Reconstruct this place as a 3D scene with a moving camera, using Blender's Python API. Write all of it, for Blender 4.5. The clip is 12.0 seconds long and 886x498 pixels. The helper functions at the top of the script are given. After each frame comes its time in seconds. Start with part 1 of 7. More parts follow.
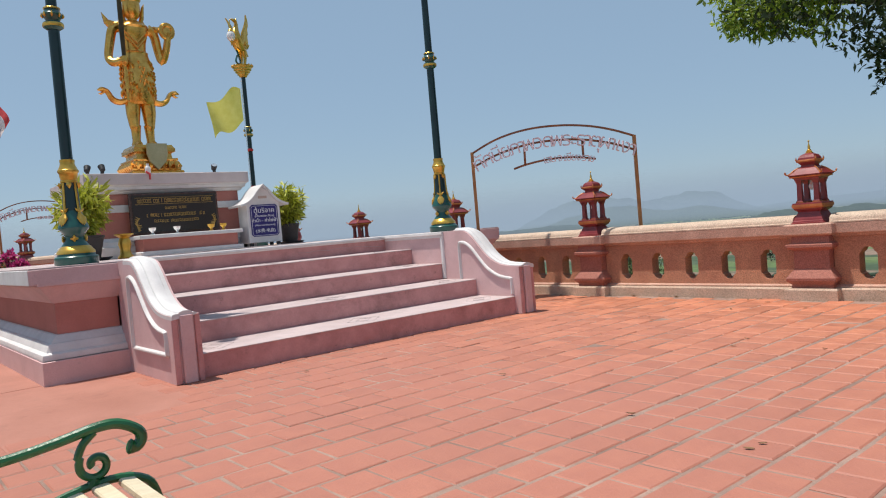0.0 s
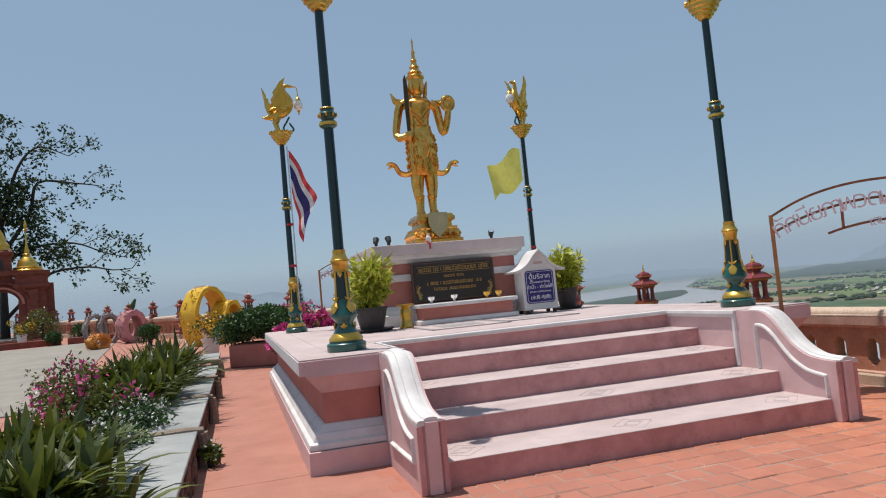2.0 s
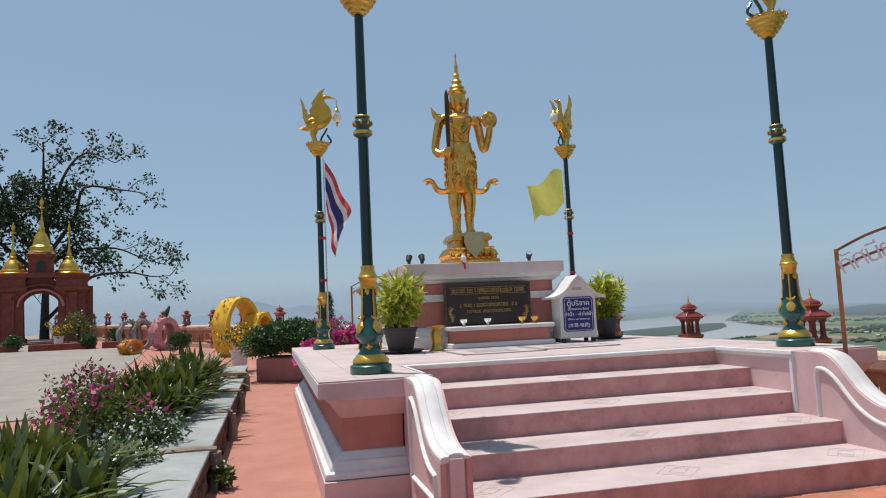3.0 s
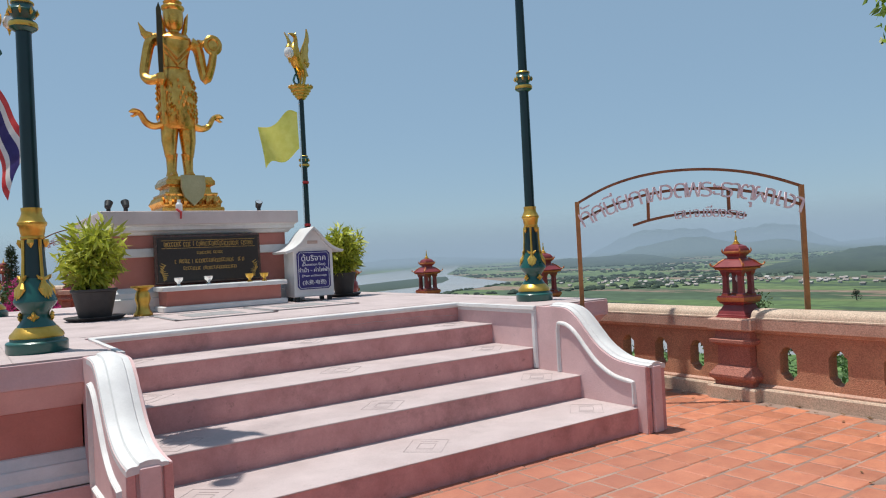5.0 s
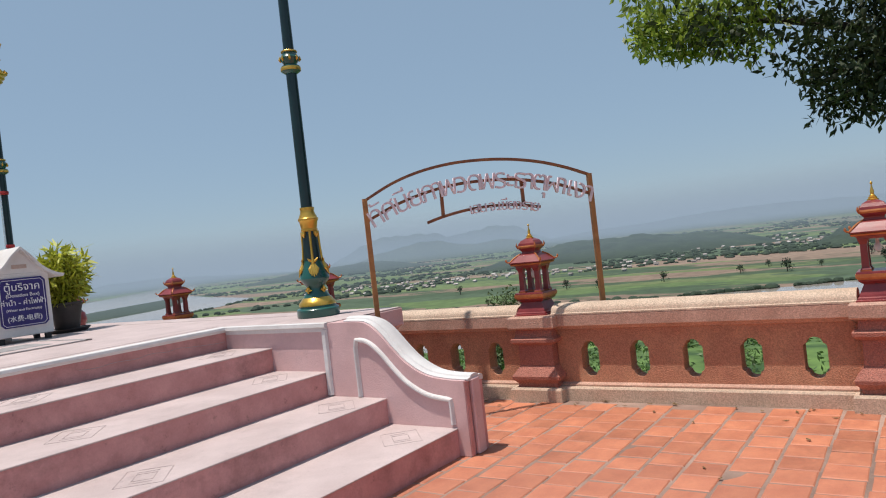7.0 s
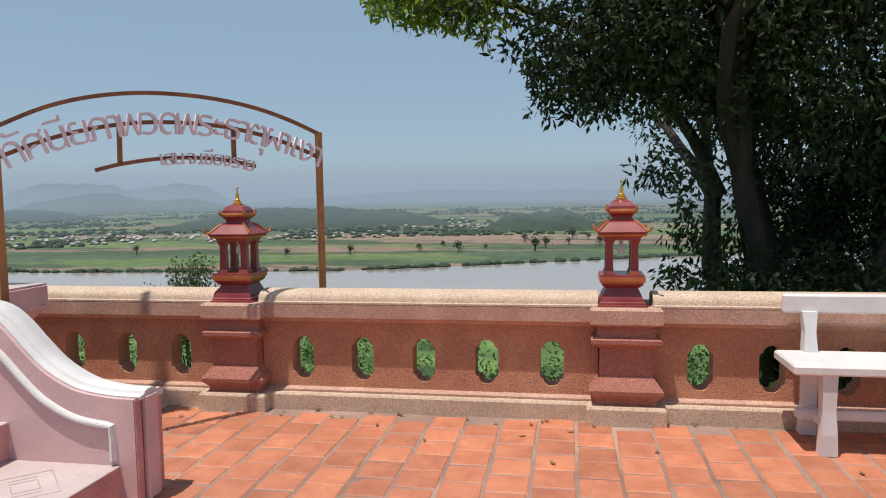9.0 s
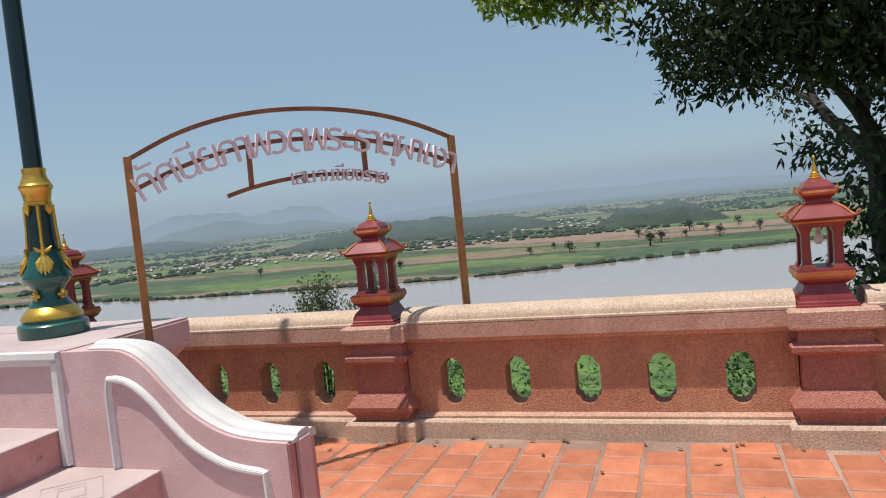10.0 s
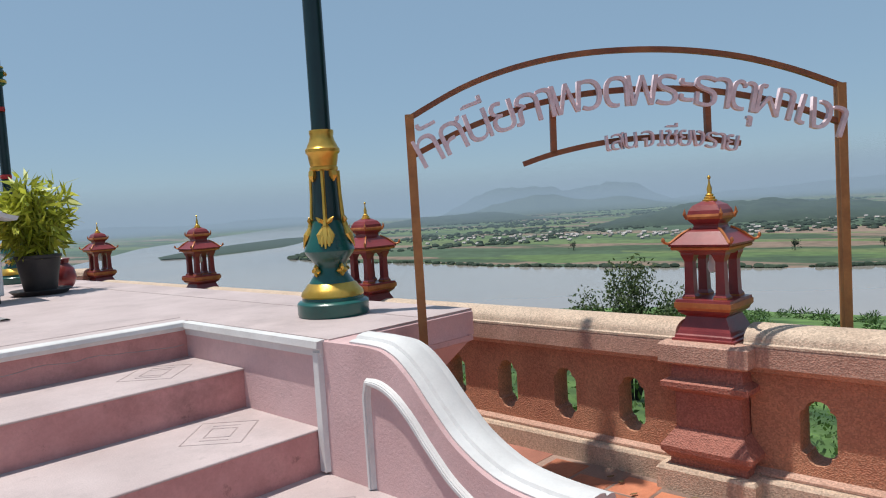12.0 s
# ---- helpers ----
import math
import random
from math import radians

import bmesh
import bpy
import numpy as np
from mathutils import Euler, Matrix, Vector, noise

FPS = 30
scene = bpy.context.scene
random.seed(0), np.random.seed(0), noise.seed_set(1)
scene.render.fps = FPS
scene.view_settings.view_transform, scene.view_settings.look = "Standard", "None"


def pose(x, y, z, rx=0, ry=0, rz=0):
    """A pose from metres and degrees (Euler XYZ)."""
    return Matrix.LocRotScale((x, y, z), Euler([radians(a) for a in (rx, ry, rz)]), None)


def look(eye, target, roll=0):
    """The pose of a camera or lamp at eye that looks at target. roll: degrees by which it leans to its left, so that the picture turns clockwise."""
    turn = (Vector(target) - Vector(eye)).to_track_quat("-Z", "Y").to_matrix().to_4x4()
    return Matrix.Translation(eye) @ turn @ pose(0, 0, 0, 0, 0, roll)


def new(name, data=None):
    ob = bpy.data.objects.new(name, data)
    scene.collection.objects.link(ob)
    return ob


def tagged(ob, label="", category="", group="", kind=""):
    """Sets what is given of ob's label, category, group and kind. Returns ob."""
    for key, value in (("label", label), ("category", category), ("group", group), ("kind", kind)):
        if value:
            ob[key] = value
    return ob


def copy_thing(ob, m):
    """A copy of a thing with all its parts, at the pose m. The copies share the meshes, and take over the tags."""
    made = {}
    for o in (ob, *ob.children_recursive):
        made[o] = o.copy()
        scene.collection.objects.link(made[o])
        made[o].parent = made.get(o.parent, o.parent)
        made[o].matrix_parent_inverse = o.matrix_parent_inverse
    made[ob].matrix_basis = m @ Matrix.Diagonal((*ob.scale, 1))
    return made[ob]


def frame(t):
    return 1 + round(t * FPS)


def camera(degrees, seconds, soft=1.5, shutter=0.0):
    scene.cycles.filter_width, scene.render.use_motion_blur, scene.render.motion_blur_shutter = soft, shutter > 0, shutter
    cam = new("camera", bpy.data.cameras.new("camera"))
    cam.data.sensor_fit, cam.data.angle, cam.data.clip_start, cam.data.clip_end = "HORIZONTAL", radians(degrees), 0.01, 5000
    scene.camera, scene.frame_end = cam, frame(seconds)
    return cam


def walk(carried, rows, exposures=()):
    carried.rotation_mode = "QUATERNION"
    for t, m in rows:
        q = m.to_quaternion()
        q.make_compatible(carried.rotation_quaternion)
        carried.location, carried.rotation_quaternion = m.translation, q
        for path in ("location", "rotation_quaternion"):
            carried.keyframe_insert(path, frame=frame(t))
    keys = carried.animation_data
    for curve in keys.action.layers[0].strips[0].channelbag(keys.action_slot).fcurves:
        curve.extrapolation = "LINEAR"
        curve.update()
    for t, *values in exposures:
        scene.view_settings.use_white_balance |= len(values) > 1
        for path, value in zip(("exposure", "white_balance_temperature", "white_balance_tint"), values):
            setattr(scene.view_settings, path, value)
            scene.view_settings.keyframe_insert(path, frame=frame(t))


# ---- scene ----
cam = camera(63.9, 12.0, 1.1)
PATH = [
    (0, (-0.299, -0.545, 1.0), (0.987, 0.986, 0.94), -4.9),
    (0.5, (-0.131, -0.497, 1.167), (1.039, 1.124, 1.115), -6.4),
    (1, (-0.012, -0.444, 1.194), (0.962, 1.302, 1.26), -7.5),
    (1.5, (0.163, -0.376, 1.38), (0.96, 1.457, 1.434), -5.4),
    (2, (0.349, -0.173, 1.438), (0.917, 1.741, 1.552), -5.3),
    (2.5, (0.411, -0.034, 1.479), (0.871, 1.898, 1.71), -1.8),
    (2.7, (0.432, 0.072, 1.461), (0.891, 2.008, 1.665), -2.3),
    (4.3, (0.644, 0.766, 1.445), (1.284, 2.655, 1.587), -0.9),
    (4.5, (0.667, 0.867, 1.427), (1.475, 2.695, 1.509), -1.1),
    (5, (0.861, 1.157, 1.451), (2.002, 2.799, 1.47), -2.9),
    (5.5, (0.967, 1.37, 1.423), (2.29, 2.87, 1.414), -3.2),
    (6, (0.943, 1.624, 1.443), (2.489, 2.893, 1.441), -5.1),
    (6.5, (1.093, 1.899, 1.432), (2.737, 3.036, 1.369), -4.7),
    (6.7, (1.16, 1.985, 1.44), (2.786, 3.15, 1.427), -5.8),
    (8.3, (1.88, 2.53, 1.435), (3.757, 3.203, 1.293), -3.6),
    (8.5, (2.002, 2.581, 1.462), (3.933, 3.094, 1.391), -1.0),
    (9, (2.231, 2.751, 1.466), (4.193, 3.105, 1.313), -0.9),
    (9.5, (2.409, 2.989, 1.453), (4.38, 3.295, 1.304), -2.4),
    (10, (2.627, 3.103, 1.468), (4.513, 3.755, 1.348), -5.6),
    (10.5, (2.809, 3.25, 1.442), (4.533, 4.248, 1.272), -5.2),
    (11, (3.014, 3.422, 1.478), (4.585, 4.658, 1.408), -3.4),
    (11.5, (3.222, 3.492, 1.465), (4.757, 4.764, 1.306), -5.4),
    (12, (3.484, 3.587, 1.473), (4.919, 4.975, 1.355), -3.6),
]
EXPOSURES = [(0, -0.09, 6550, 10), (0.7, -0.09, 6600, 11), (1.5, -0.2, 6600, 11), (2.5, -0.16, 6600, 11), (3.5, -0.12, 6400, 8), (4.5, -0.11, 6320, 6), (5.5, -0.17, 6430, 8), (6.5, -0.17, 6600, 11), (10, -0.12, 6650, 10), (11, -0.23, 6520, 10), (12, -0.21, 6300, 7)]
walk(cam, [(t, look(eye, target, roll)) for t, eye, target, roll in PATH], EXPOSURES)

# ---- light ----
SUN_ELEV, SUN_AZ = radians(75.0), radians(135.5)
sun_to = Vector((math.cos(SUN_ELEV) * math.cos(SUN_AZ), math.cos(SUN_ELEV) * math.sin(SUN_AZ), math.sin(SUN_ELEV)))
sun_data = bpy.data.lights.new("sun", "SUN")
sun_data.energy, sun_data.angle, sun_data.color = 4.95, radians(0.55), (1.0, 0.945, 0.87)
sun = new("sun", sun_data)
sun.rotation_mode = "QUATERNION"
sun.rotation_quaternion = sun_to.to_track_quat("Z", "Y")
world = bpy.data.worlds.new("sky")
scene.world = world
world.use_nodes = True
wt = world.node_tree
sky = wt.nodes.new("ShaderNodeTexSky")
sky.sky_type, sky.sun_disc = "NISHITA", False
sky.sun_elevation, sky.sun_rotation = SUN_ELEV, math.pi / 2 - SUN_AZ
sky.altitude, sky.air_density, sky.dust_density, sky.ozone_density = 300, 1.0, 0.7, 2.5
# summer haze: a pale blue veil over the clear sky
veil = wt.nodes.new("ShaderNodeMix")
veil.data_type = "RGBA"
veil.inputs["Factor"].default_value = 0.66
veil.inputs["B"].default_value = (3.25, 4.66, 6.15, 1)
wt.links.new(sky.outputs["Color"], veil.inputs["A"])
wt.nodes["Background"].inputs["Strength"].default_value = 0.108
wt.links.new(veil.outputs["Result"], wt.nodes["Background"].inputs["Color"])


# ---- materials ----
def links_of(m):
    m.use_nodes = True
    return m.node_tree, m.node_tree.nodes["Principled BSDF"]


def mat(name, dark, light, rough=0.6, metal=0.0, scale=4.0, fine=60.0, bump=0.15, grain=0.12, rand="", rand_amount=0.25, pebble=0.0, stain=0.0, coat=0.0, stretch=(1, 1, 1), low=0.3, high=0.7, sheer=0.0, faded=None, specks=0.0):
    """A worn surface: two colours in large clouds, fine grain, relief; optional pebbles, stains and a shift per piece."""
    m = bpy.data.materials.new(name)
    nt, bsdf = links_of(m)

    def node(kind, **inputs):
        n = nt.nodes.new(kind)
        for k, v in inputs.items():
            n.inputs[k.replace("_", " ")].default_value = v
        return n

    def join(a, b):
        nt.links.new(a, b)

    geo = node("ShaderNodeNewGeometry")
    coord = node("ShaderNodeTexCoord")
    mapping = node("ShaderNodeMapping")
    mapping.inputs["Scale"].default_value = stretch
    join(coord.outputs["Object"], mapping.inputs["Vector"])
    vec = mapping.outputs["Vector"]
    info = node("ShaderNodeObjectInfo")
    if rand == "object":
        add = node("ShaderNodeVectorMath")
        add.operation = "ADD"
        mul = node("ShaderNodeMath")
        mul.operation = "MULTIPLY"
        mul.inputs[1].default_value = 37.0
        join(info.outputs["Random"], mul.inputs[0])
        join(vec, add.inputs[0])
        join(mul.outputs[0], add.inputs[1])
        vec = add.outputs[0]
    clouds = node("ShaderNodeTexNoise", Scale=scale, Detail=6.0, Roughness=0.62)
    join(vec, clouds.inputs["Vector"])
    ramp = node("ShaderNodeValToRGB")
    ramp.color_ramp.elements[0].position, ramp.color_ramp.elements[1].position = low, high
    ramp.color_ramp.elements[0].color, ramp.color_ramp.elements[1].color = (*dark, 1), (*light, 1)
    join(clouds.outputs["Fac"], ramp.inputs["Fac"])
    colour = ramp.outputs["Color"]
    tiny = node("ShaderNodeTexNoise", Scale=fine, Detail=4.0, Roughness=0.7)
    join(vec, tiny.inputs["Vector"])
    height = tiny.outputs["Fac"]

    def shade(colour, fac, lo, hi):
        rng = node("ShaderNodeMapRange")
        rng.inputs["To Min"].default_value, rng.inputs["To Max"].default_value = lo, hi
        join(fac, rng.inputs["Value"])
        hsv = node("ShaderNodeHueSaturation")
        join(rng.outputs["Result"], hsv.inputs["Value"])
        join(colour, hsv.inputs["Color"])
        return hsv.outputs["Color"]

    if grain:
        colour = shade(colour, tiny.outputs["Fac"], 1 - grain * 2, 1 + grain * 2)
    if pebble:
        cells = node("ShaderNodeTexVoronoi", Scale=pebble)
        join(vec, cells.inputs["Vector"])
        sep = node("ShaderNodeSeparateColor")
        join(cells.outputs["Color"], sep.inputs["Color"])
        colour = shade(colour, sep.outputs["Red"], 0.77, 1.23)
        height = cells.outputs["Distance"]
    if stain:
        patches = node("ShaderNodeTexNoise", Scale=1.7, Detail=9.0, Roughness=0.75)
        join(vec, patches.inputs["Vector"])
        cut = node("ShaderNodeMapRange", From_Min=0.52, From_Max=0.72, To_Min=1.0, To_Max=1.0 - stain)
        join(patches.outputs["Fac"], cut.inputs["Value"])
        hsv = node("ShaderNodeHueSaturation")
        join(cut.outputs["Result"], hsv.inputs["Value"])
        join(colour, hsv.inputs["Color"])
        colour = hsv.outputs["Color"]
    if specks:
        dots = node("ShaderNodeTexNoise", Scale=11.0, Detail=8.0, Roughness=0.8)
        join(vec, dots.inputs["Vector"])
        worn = node("ShaderNodeMapRange", From_Min=0.60, From_Max=0.68, To_Min=1.0, To_Max=1.0 - specks)
        join(dots.outputs["Fac"], worn.inputs["Value"])
        hsv = node("ShaderNodeHueSaturation")
        join(worn.outputs["Result"], hsv.inputs["Value"])
        join(colour, hsv.inputs["Color"])
        colour = hsv.outputs["Color"]
    if rand:
        source = info.outputs["Random"] if rand == "object" else geo.outputs["Random Per Island"]
        colour = shade(colour, source, 1 - rand_amount, 1 + rand_amount)
    if faded:
        place = node("ShaderNodeSeparateXYZ")
        join(geo.outputs["Position"], place.inputs[0])
        drift = node("ShaderNodeTexNoise", Scale=0.55, Detail=5.0)
        join(geo.outputs["Position"], drift.inputs["Vector"])
        reach = node("ShaderNodeMath")
        reach.operation = "MULTIPLY_ADD"
        reach.inputs[1].default_value = 3.0
        join(drift.outputs["Fac"], reach.inputs[0])
        join(place.outputs["X"], reach.inputs[2])
        worn = node("ShaderNodeMapRange", From_Min=faded[0], From_Max=faded[1], To_Min=0.75, To_Max=0.0)
        join(reach.outputs[0], worn.inputs["Value"])
        fade = node("ShaderNodeMix")
        fade.data_type = "RGBA"
        fade.inputs["B"].default_value = (*faded[2], 1)
        join(worn.outputs["Result"], fade.inputs["Factor"])
        join(colour, fade.inputs["A"])
        colour = fade.outputs["Result"]
    join(colour, bsdf.inputs["Base Color"])
    bsdf.inputs["Metallic"].default_value = metal
    rr = node("ShaderNodeMapRange", To_Min=max(0.02, rough - 0.1), To_Max=min(1.0, rough + 0.1))
    join(clouds.outputs["Fac"], rr.inputs["Value"])
    join(rr.outputs["Result"], bsdf.inputs["Roughness"])
    bsdf.inputs["Coat Weight"].default_value = coat
    bsdf.inputs["Coat Roughness"].default_value = 0.15
    if sheer:
        leafy = node("ShaderNodeBsdfTranslucent")
        join(colour, leafy.inputs["Color"])
        blend = node("ShaderNodeMixShader", Fac=sheer)
        join(bsdf.outputs["BSDF"], blend.inputs[1])
        join(leafy.outputs["BSDF"], blend.inputs[2])
        join(blend.outputs["Shader"], nt.nodes["Material Output"].inputs["Surface"])
    if bump:
        bp = node("ShaderNodeBump", Strength=bump, Distance=0.01)
        join(height, bp.inputs["Height"])
        join(bp.outputs["Normal"], bsdf.inputs["Normal"])
    return m


WHITE = mat("white_masonry_paint", (0.58, 0.555, 0.545), (0.74, 0.72, 0.71), 0.6, scale=3, fine=90, bump=0.12, grain=0.04, stain=0.12)
PINK = mat("pale_pink_masonry_paint", (0.59, 0.379, 0.374), (0.695, 0.474, 0.469), 0.65, scale=2.5, fine=80, bump=0.3, grain=0.05, stain=0.16, specks=0.15)
RISER = mat("weathered_dusty_pink_paint", (0.472, 0.213, 0.204), (0.625, 0.316, 0.301), 0.7, scale=5, fine=70, bump=0.3, grain=0.08, stain=0.42, specks=0.4)
PALE = mat("pale_rosy_white_paint", (0.522, 0.432, 0.423), (0.63, 0.54, 0.531), 0.65, scale=2.5, fine=80, bump=0.2, grain=0.05, stain=0.14)
BRICKRED = mat("faded_brick_red_paint", (0.421, 0.142, 0.109), (0.529, 0.204, 0.166), 0.65, scale=2, fine=80, bump=0.2, grain=0.05, stain=0.15)
TREAD = mat("pale_pink_washed_concrete", (0.432, 0.342, 0.333), (0.558, 0.455, 0.446), 0.75, scale=2.2, fine=140, bump=0.3, grain=0.1, stain=0.2, specks=0.22)
LINE = mat("dark_incised_line", (0.30, 0.235, 0.225), (0.50, 0.41, 0.40), 0.8, scale=9)
TILE = mat("terracotta_tile", (0.423, 0.14, 0.0765), (0.558, 0.211, 0.113), 0.6, scale=7, fine=45, bump=0.35, grain=0.1, rand="object", rand_amount=0.16, stain=0.32, faded=(4.2, 7.6, (0.392, 0.155, 0.112)))
TILE_REST = mat("terracotta_tile_rest", (0.423, 0.14, 0.0765), (0.558, 0.211, 0.113), 0.6, scale=7, fine=45, bump=0.35, grain=0.1, rand="island", rand_amount=0.16, stain=0.32, faded=(4.2, 7.6, (0.392, 0.155, 0.112)))
MORTAR = mat("tile_mortar", (0.17, 0.105, 0.08), (0.43, 0.29, 0.23), 0.85, scale=1.3, fine=80, bump=0.5, grain=0.15)
PATHRED = mat("worn_red_painted_concrete", (0.347, 0.139, 0.0952), (0.446, 0.198, 0.145), 0.7, scale=1.6, fine=60, bump=0.25, grain=0.06, stain=0.22)
WASH_ROSE = mat("rosy_washed_gravel", (0.414, 0.234, 0.171), (0.54, 0.333, 0.252), 0.75, scale=3, fine=90, bump=0.25, grain=0.06, pebble=120, stain=0.15)
WASH_TAN = mat("tan_washed_gravel", (0.486, 0.347, 0.252), (0.603, 0.459, 0.347), 0.75, scale=3, fine=90, bump=0.25, grain=0.06, pebble=120, stain=0.1)
WASH_RED = mat("red_washed_gravel", (0.333, 0.117, 0.0837), (0.441, 0.18, 0.131), 0.75, scale=3, fine=90, bump=0.5, grain=0.06, pebble=120, stain=0.15)
WASH_WALL = mat("brown_washed_gravel", (0.40, 0.165, 0.10), (0.53, 0.262, 0.152), 0.75, scale=3, fine=90, bump=0.5, grain=0.06, pebble=120, stain=0.12)
SHRINE = mat("oxblood_gloss_paint", (0.17, 0.018, 0.02), (0.28, 0.04, 0.038), 0.35, scale=6, bump=0.08, grain=0.05, coat=0.3)
SHRINE_TRIM = mat("ochre_gold_paint", (0.38, 0.11, 0.04), (0.55, 0.21, 0.07), 0.4, metal=0.3, scale=12, bump=0.08)
GOLD = mat("polished_gold_leaf", (0.66, 0.31, 0.055), (0.88, 0.50, 0.13), 0.2, metal=1.0, scale=9, fine=22, bump=0.6, grain=0.08)
GOLD_PAINT = mat("gold_enamel", (0.58, 0.33, 0.05), (0.78, 0.50, 0.11), 0.32, metal=0.75, scale=8, fine=50, bump=0.12, grain=0.05)
GREEN = mat("dark_green_enamel", (0.0012, 0.016, 0.019), (0.0022, 0.028, 0.031), 0.34, scale=5, bump=0.05, grain=0.04, coat=0.15)
TEAL = mat("teal_green_enamel", (0.0032, 0.0578, 0.051), (0.008, 0.102, 0.0816), 0.3, scale=5, bump=0.08, grain=0.04, coat=0.4)
STEEL = mat("rusty_brown_steel", (0.17, 0.055, 0.028), (0.32, 0.125, 0.05), 0.55, metal=0.1, scale=7, bump=0.2, grain=0.1)
# the arch's rusty steel again for its posts, sunlight put into the ochre
STEEL_SUNLIT = mat("sunlit_ochre_steel", (0.28, 0.115, 0.04), (0.46, 0.22, 0.075), 0.55, metal=0.1, scale=7, bump=0.2, grain=0.1)
LETTER = mat("faded_pink_sign_letters", (0.66, 0.52, 0.56), (0.80, 0.68, 0.72), 0.5, scale=8)
GLASS_WHITE = mat("milky_lamp_glass", (0.75, 0.72, 0.70), (0.84, 0.82, 0.8), 0.15, scale=4, bump=0, grain=0.02, coat=0.6)
BLACKSTONE = mat("polished_black_granite", (0.010, 0.007, 0.006), (0.022, 0.015, 0.013), 0.42, scale=40, fine=200, bump=0, grain=0.2)
NAVY = mat("navy_blue_sign", (0.015, 0.012, 0.11), (0.03, 0.022, 0.18), 0.4, scale=5, bump=0.03)
SIGNWHITE = mat("sign_white", (0.72, 0.72, 0.74), (0.82, 0.82, 0.84), 0.5, scale=5, bump=0)
SIGNGOLD = mat("dull_gold_lettering", (0.40, 0.24, 0.07), (0.62, 0.40, 0.13), 0.4, metal=0.6, scale=30)
BLACK = mat("black_plastic", (0.012, 0.012, 0.014), (0.03, 0.03, 0.032), 0.5, scale=8)
POT = mat("dark_plastic_pot", (0.022, 0.018, 0.018), (0.05, 0.042, 0.04), 0.55, scale=6)
SOIL = mat("dry_soil", (0.07, 0.045, 0.03), (0.16, 0.10, 0.07), 0.95, scale=14, bump=0.6, grain=0.2)
MATGREY = mat("grey_floor_mat", (0.22, 0.21, 0.21), (0.36, 0.34, 0.34), 0.85, scale=12, fine=160, bump=0.3)
SILVER = mat("silver_cup", (0.7, 0.7, 0.7), (0.85, 0.85, 0.85), 0.25, metal=0.9, scale=10)
BENCHGREEN = mat("green_cast_iron_paint", (0.004, 0.062, 0.016), (0.010, 0.13, 0.038), 0.35, scale=8, bump=0.2, coat=0.3)
SLAT = mat("cream_painted_slat", (0.60, 0.50, 0.33), (0.72, 0.62, 0.45), 0.55, scale=6, fine=40, bump=0.15, stretch=(1, 6, 6))
SLATEGREY = mat("grey_slate_coping", (0.235, 0.25, 0.245), (0.35, 0.365, 0.355), 0.7, scale=2, fine=60, bump=0.2, stain=0.15)
LOG = mat("grey_brown_weathered_log", (0.16, 0.12, 0.09), (0.34, 0.27, 0.21), 0.9, scale=5, fine=30, bump=0.8, grain=0.2, stretch=(1, 7, 7))
DARKSTONE = mat("dark_laterite", (0.06, 0.028, 0.02), (0.15, 0.075, 0.05), 0.9, scale=9, fine=40, bump=0.9, grain=0.15, rand="island")
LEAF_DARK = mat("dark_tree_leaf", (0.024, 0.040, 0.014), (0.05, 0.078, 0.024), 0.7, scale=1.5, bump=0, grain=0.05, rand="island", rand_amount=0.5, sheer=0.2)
# lit copy of the tree leaf: sunlight put into a paler yellow-green
LEAF_SUNLIT = mat("sunlit_yellow_green_leaf", (0.16, 0.23, 0.03), (0.30, 0.38, 0.06), 0.45, scale=1.5, bump=0, grain=0.05, rand="island", rand_amount=0.5, sheer=0.5)
LEAF_OLIVE = mat("olive_bush_leaf", (0.05, 0.075, 0.022), (0.12, 0.15, 0.05), 0.5, scale=1.5, bump=0, grain=0.05, rand="island", rand_amount=0.5, sheer=0.3)
LEAF_SCRUB = mat("scrub_leaf", (0.045, 0.095, 0.02), (0.11, 0.18, 0.045), 0.5, scale=1.5, bump=0, grain=0.05, rand="island", rand_amount=0.5, sheer=0.3)
LEAF_YELLOW = mat("yellow_green_leaf", (0.26, 0.30, 0.02), (0.60, 0.60, 0.09), 0.45, scale=3, bump=0, grain=0.05, rand="island", rand_amount=0.45, sheer=0.35)
LEAF_GRASS = mat("strap_leaf", (0.0217, 0.0455, 0.007), (0.149, 0.169, 0.0245), 0.4, scale=4, bump=0, grain=0.05, rand="island", rand_amount=0.5, sheer=0.3)
LEAF_HEDGE = mat("hedge_leaf", (0.022, 0.06, 0.014), (0.055, 0.12, 0.026), 0.5, scale=4, bump=0, grain=0.05, rand="island", rand_amount=0.5, sheer=0.25)
PETAL_PINK = mat("magenta_bract", (0.45, 0.03, 0.16), (0.68, 0.10, 0.32), 0.6, scale=5, bump=0, grain=0.05, rand="island", rand_amount=0.3, sheer=0.3)
PETAL_WHITE = mat("white_petal", (0.68, 0.68, 0.64), (0.82, 0.82, 0.78), 0.6, scale=5, bump=0, grain=0.03, sheer=0.2)
PETAL_YELLOW = mat("yellow_marigold", (0.62, 0.34, 0.01), (0.80, 0.52, 0.03), 0.6, scale=7, bump=0.4, grain=0.15, fine=30, rand="island", rand_amount=0.25)
DRYLEAF = mat("dry_fallen_leaf", (0.11, 0.06, 0.025), (0.26, 0.16, 0.06), 0.8, scale=9, rand="island", rand_amount=0.5, bump=0)
BARK = mat("grey_brown_bark", (0.022, 0.017, 0.014), (0.055, 0.043, 0.035), 0.9, scale=6, fine=30, bump=0.9, grain=0.2, stretch=(1, 1, 0.25))
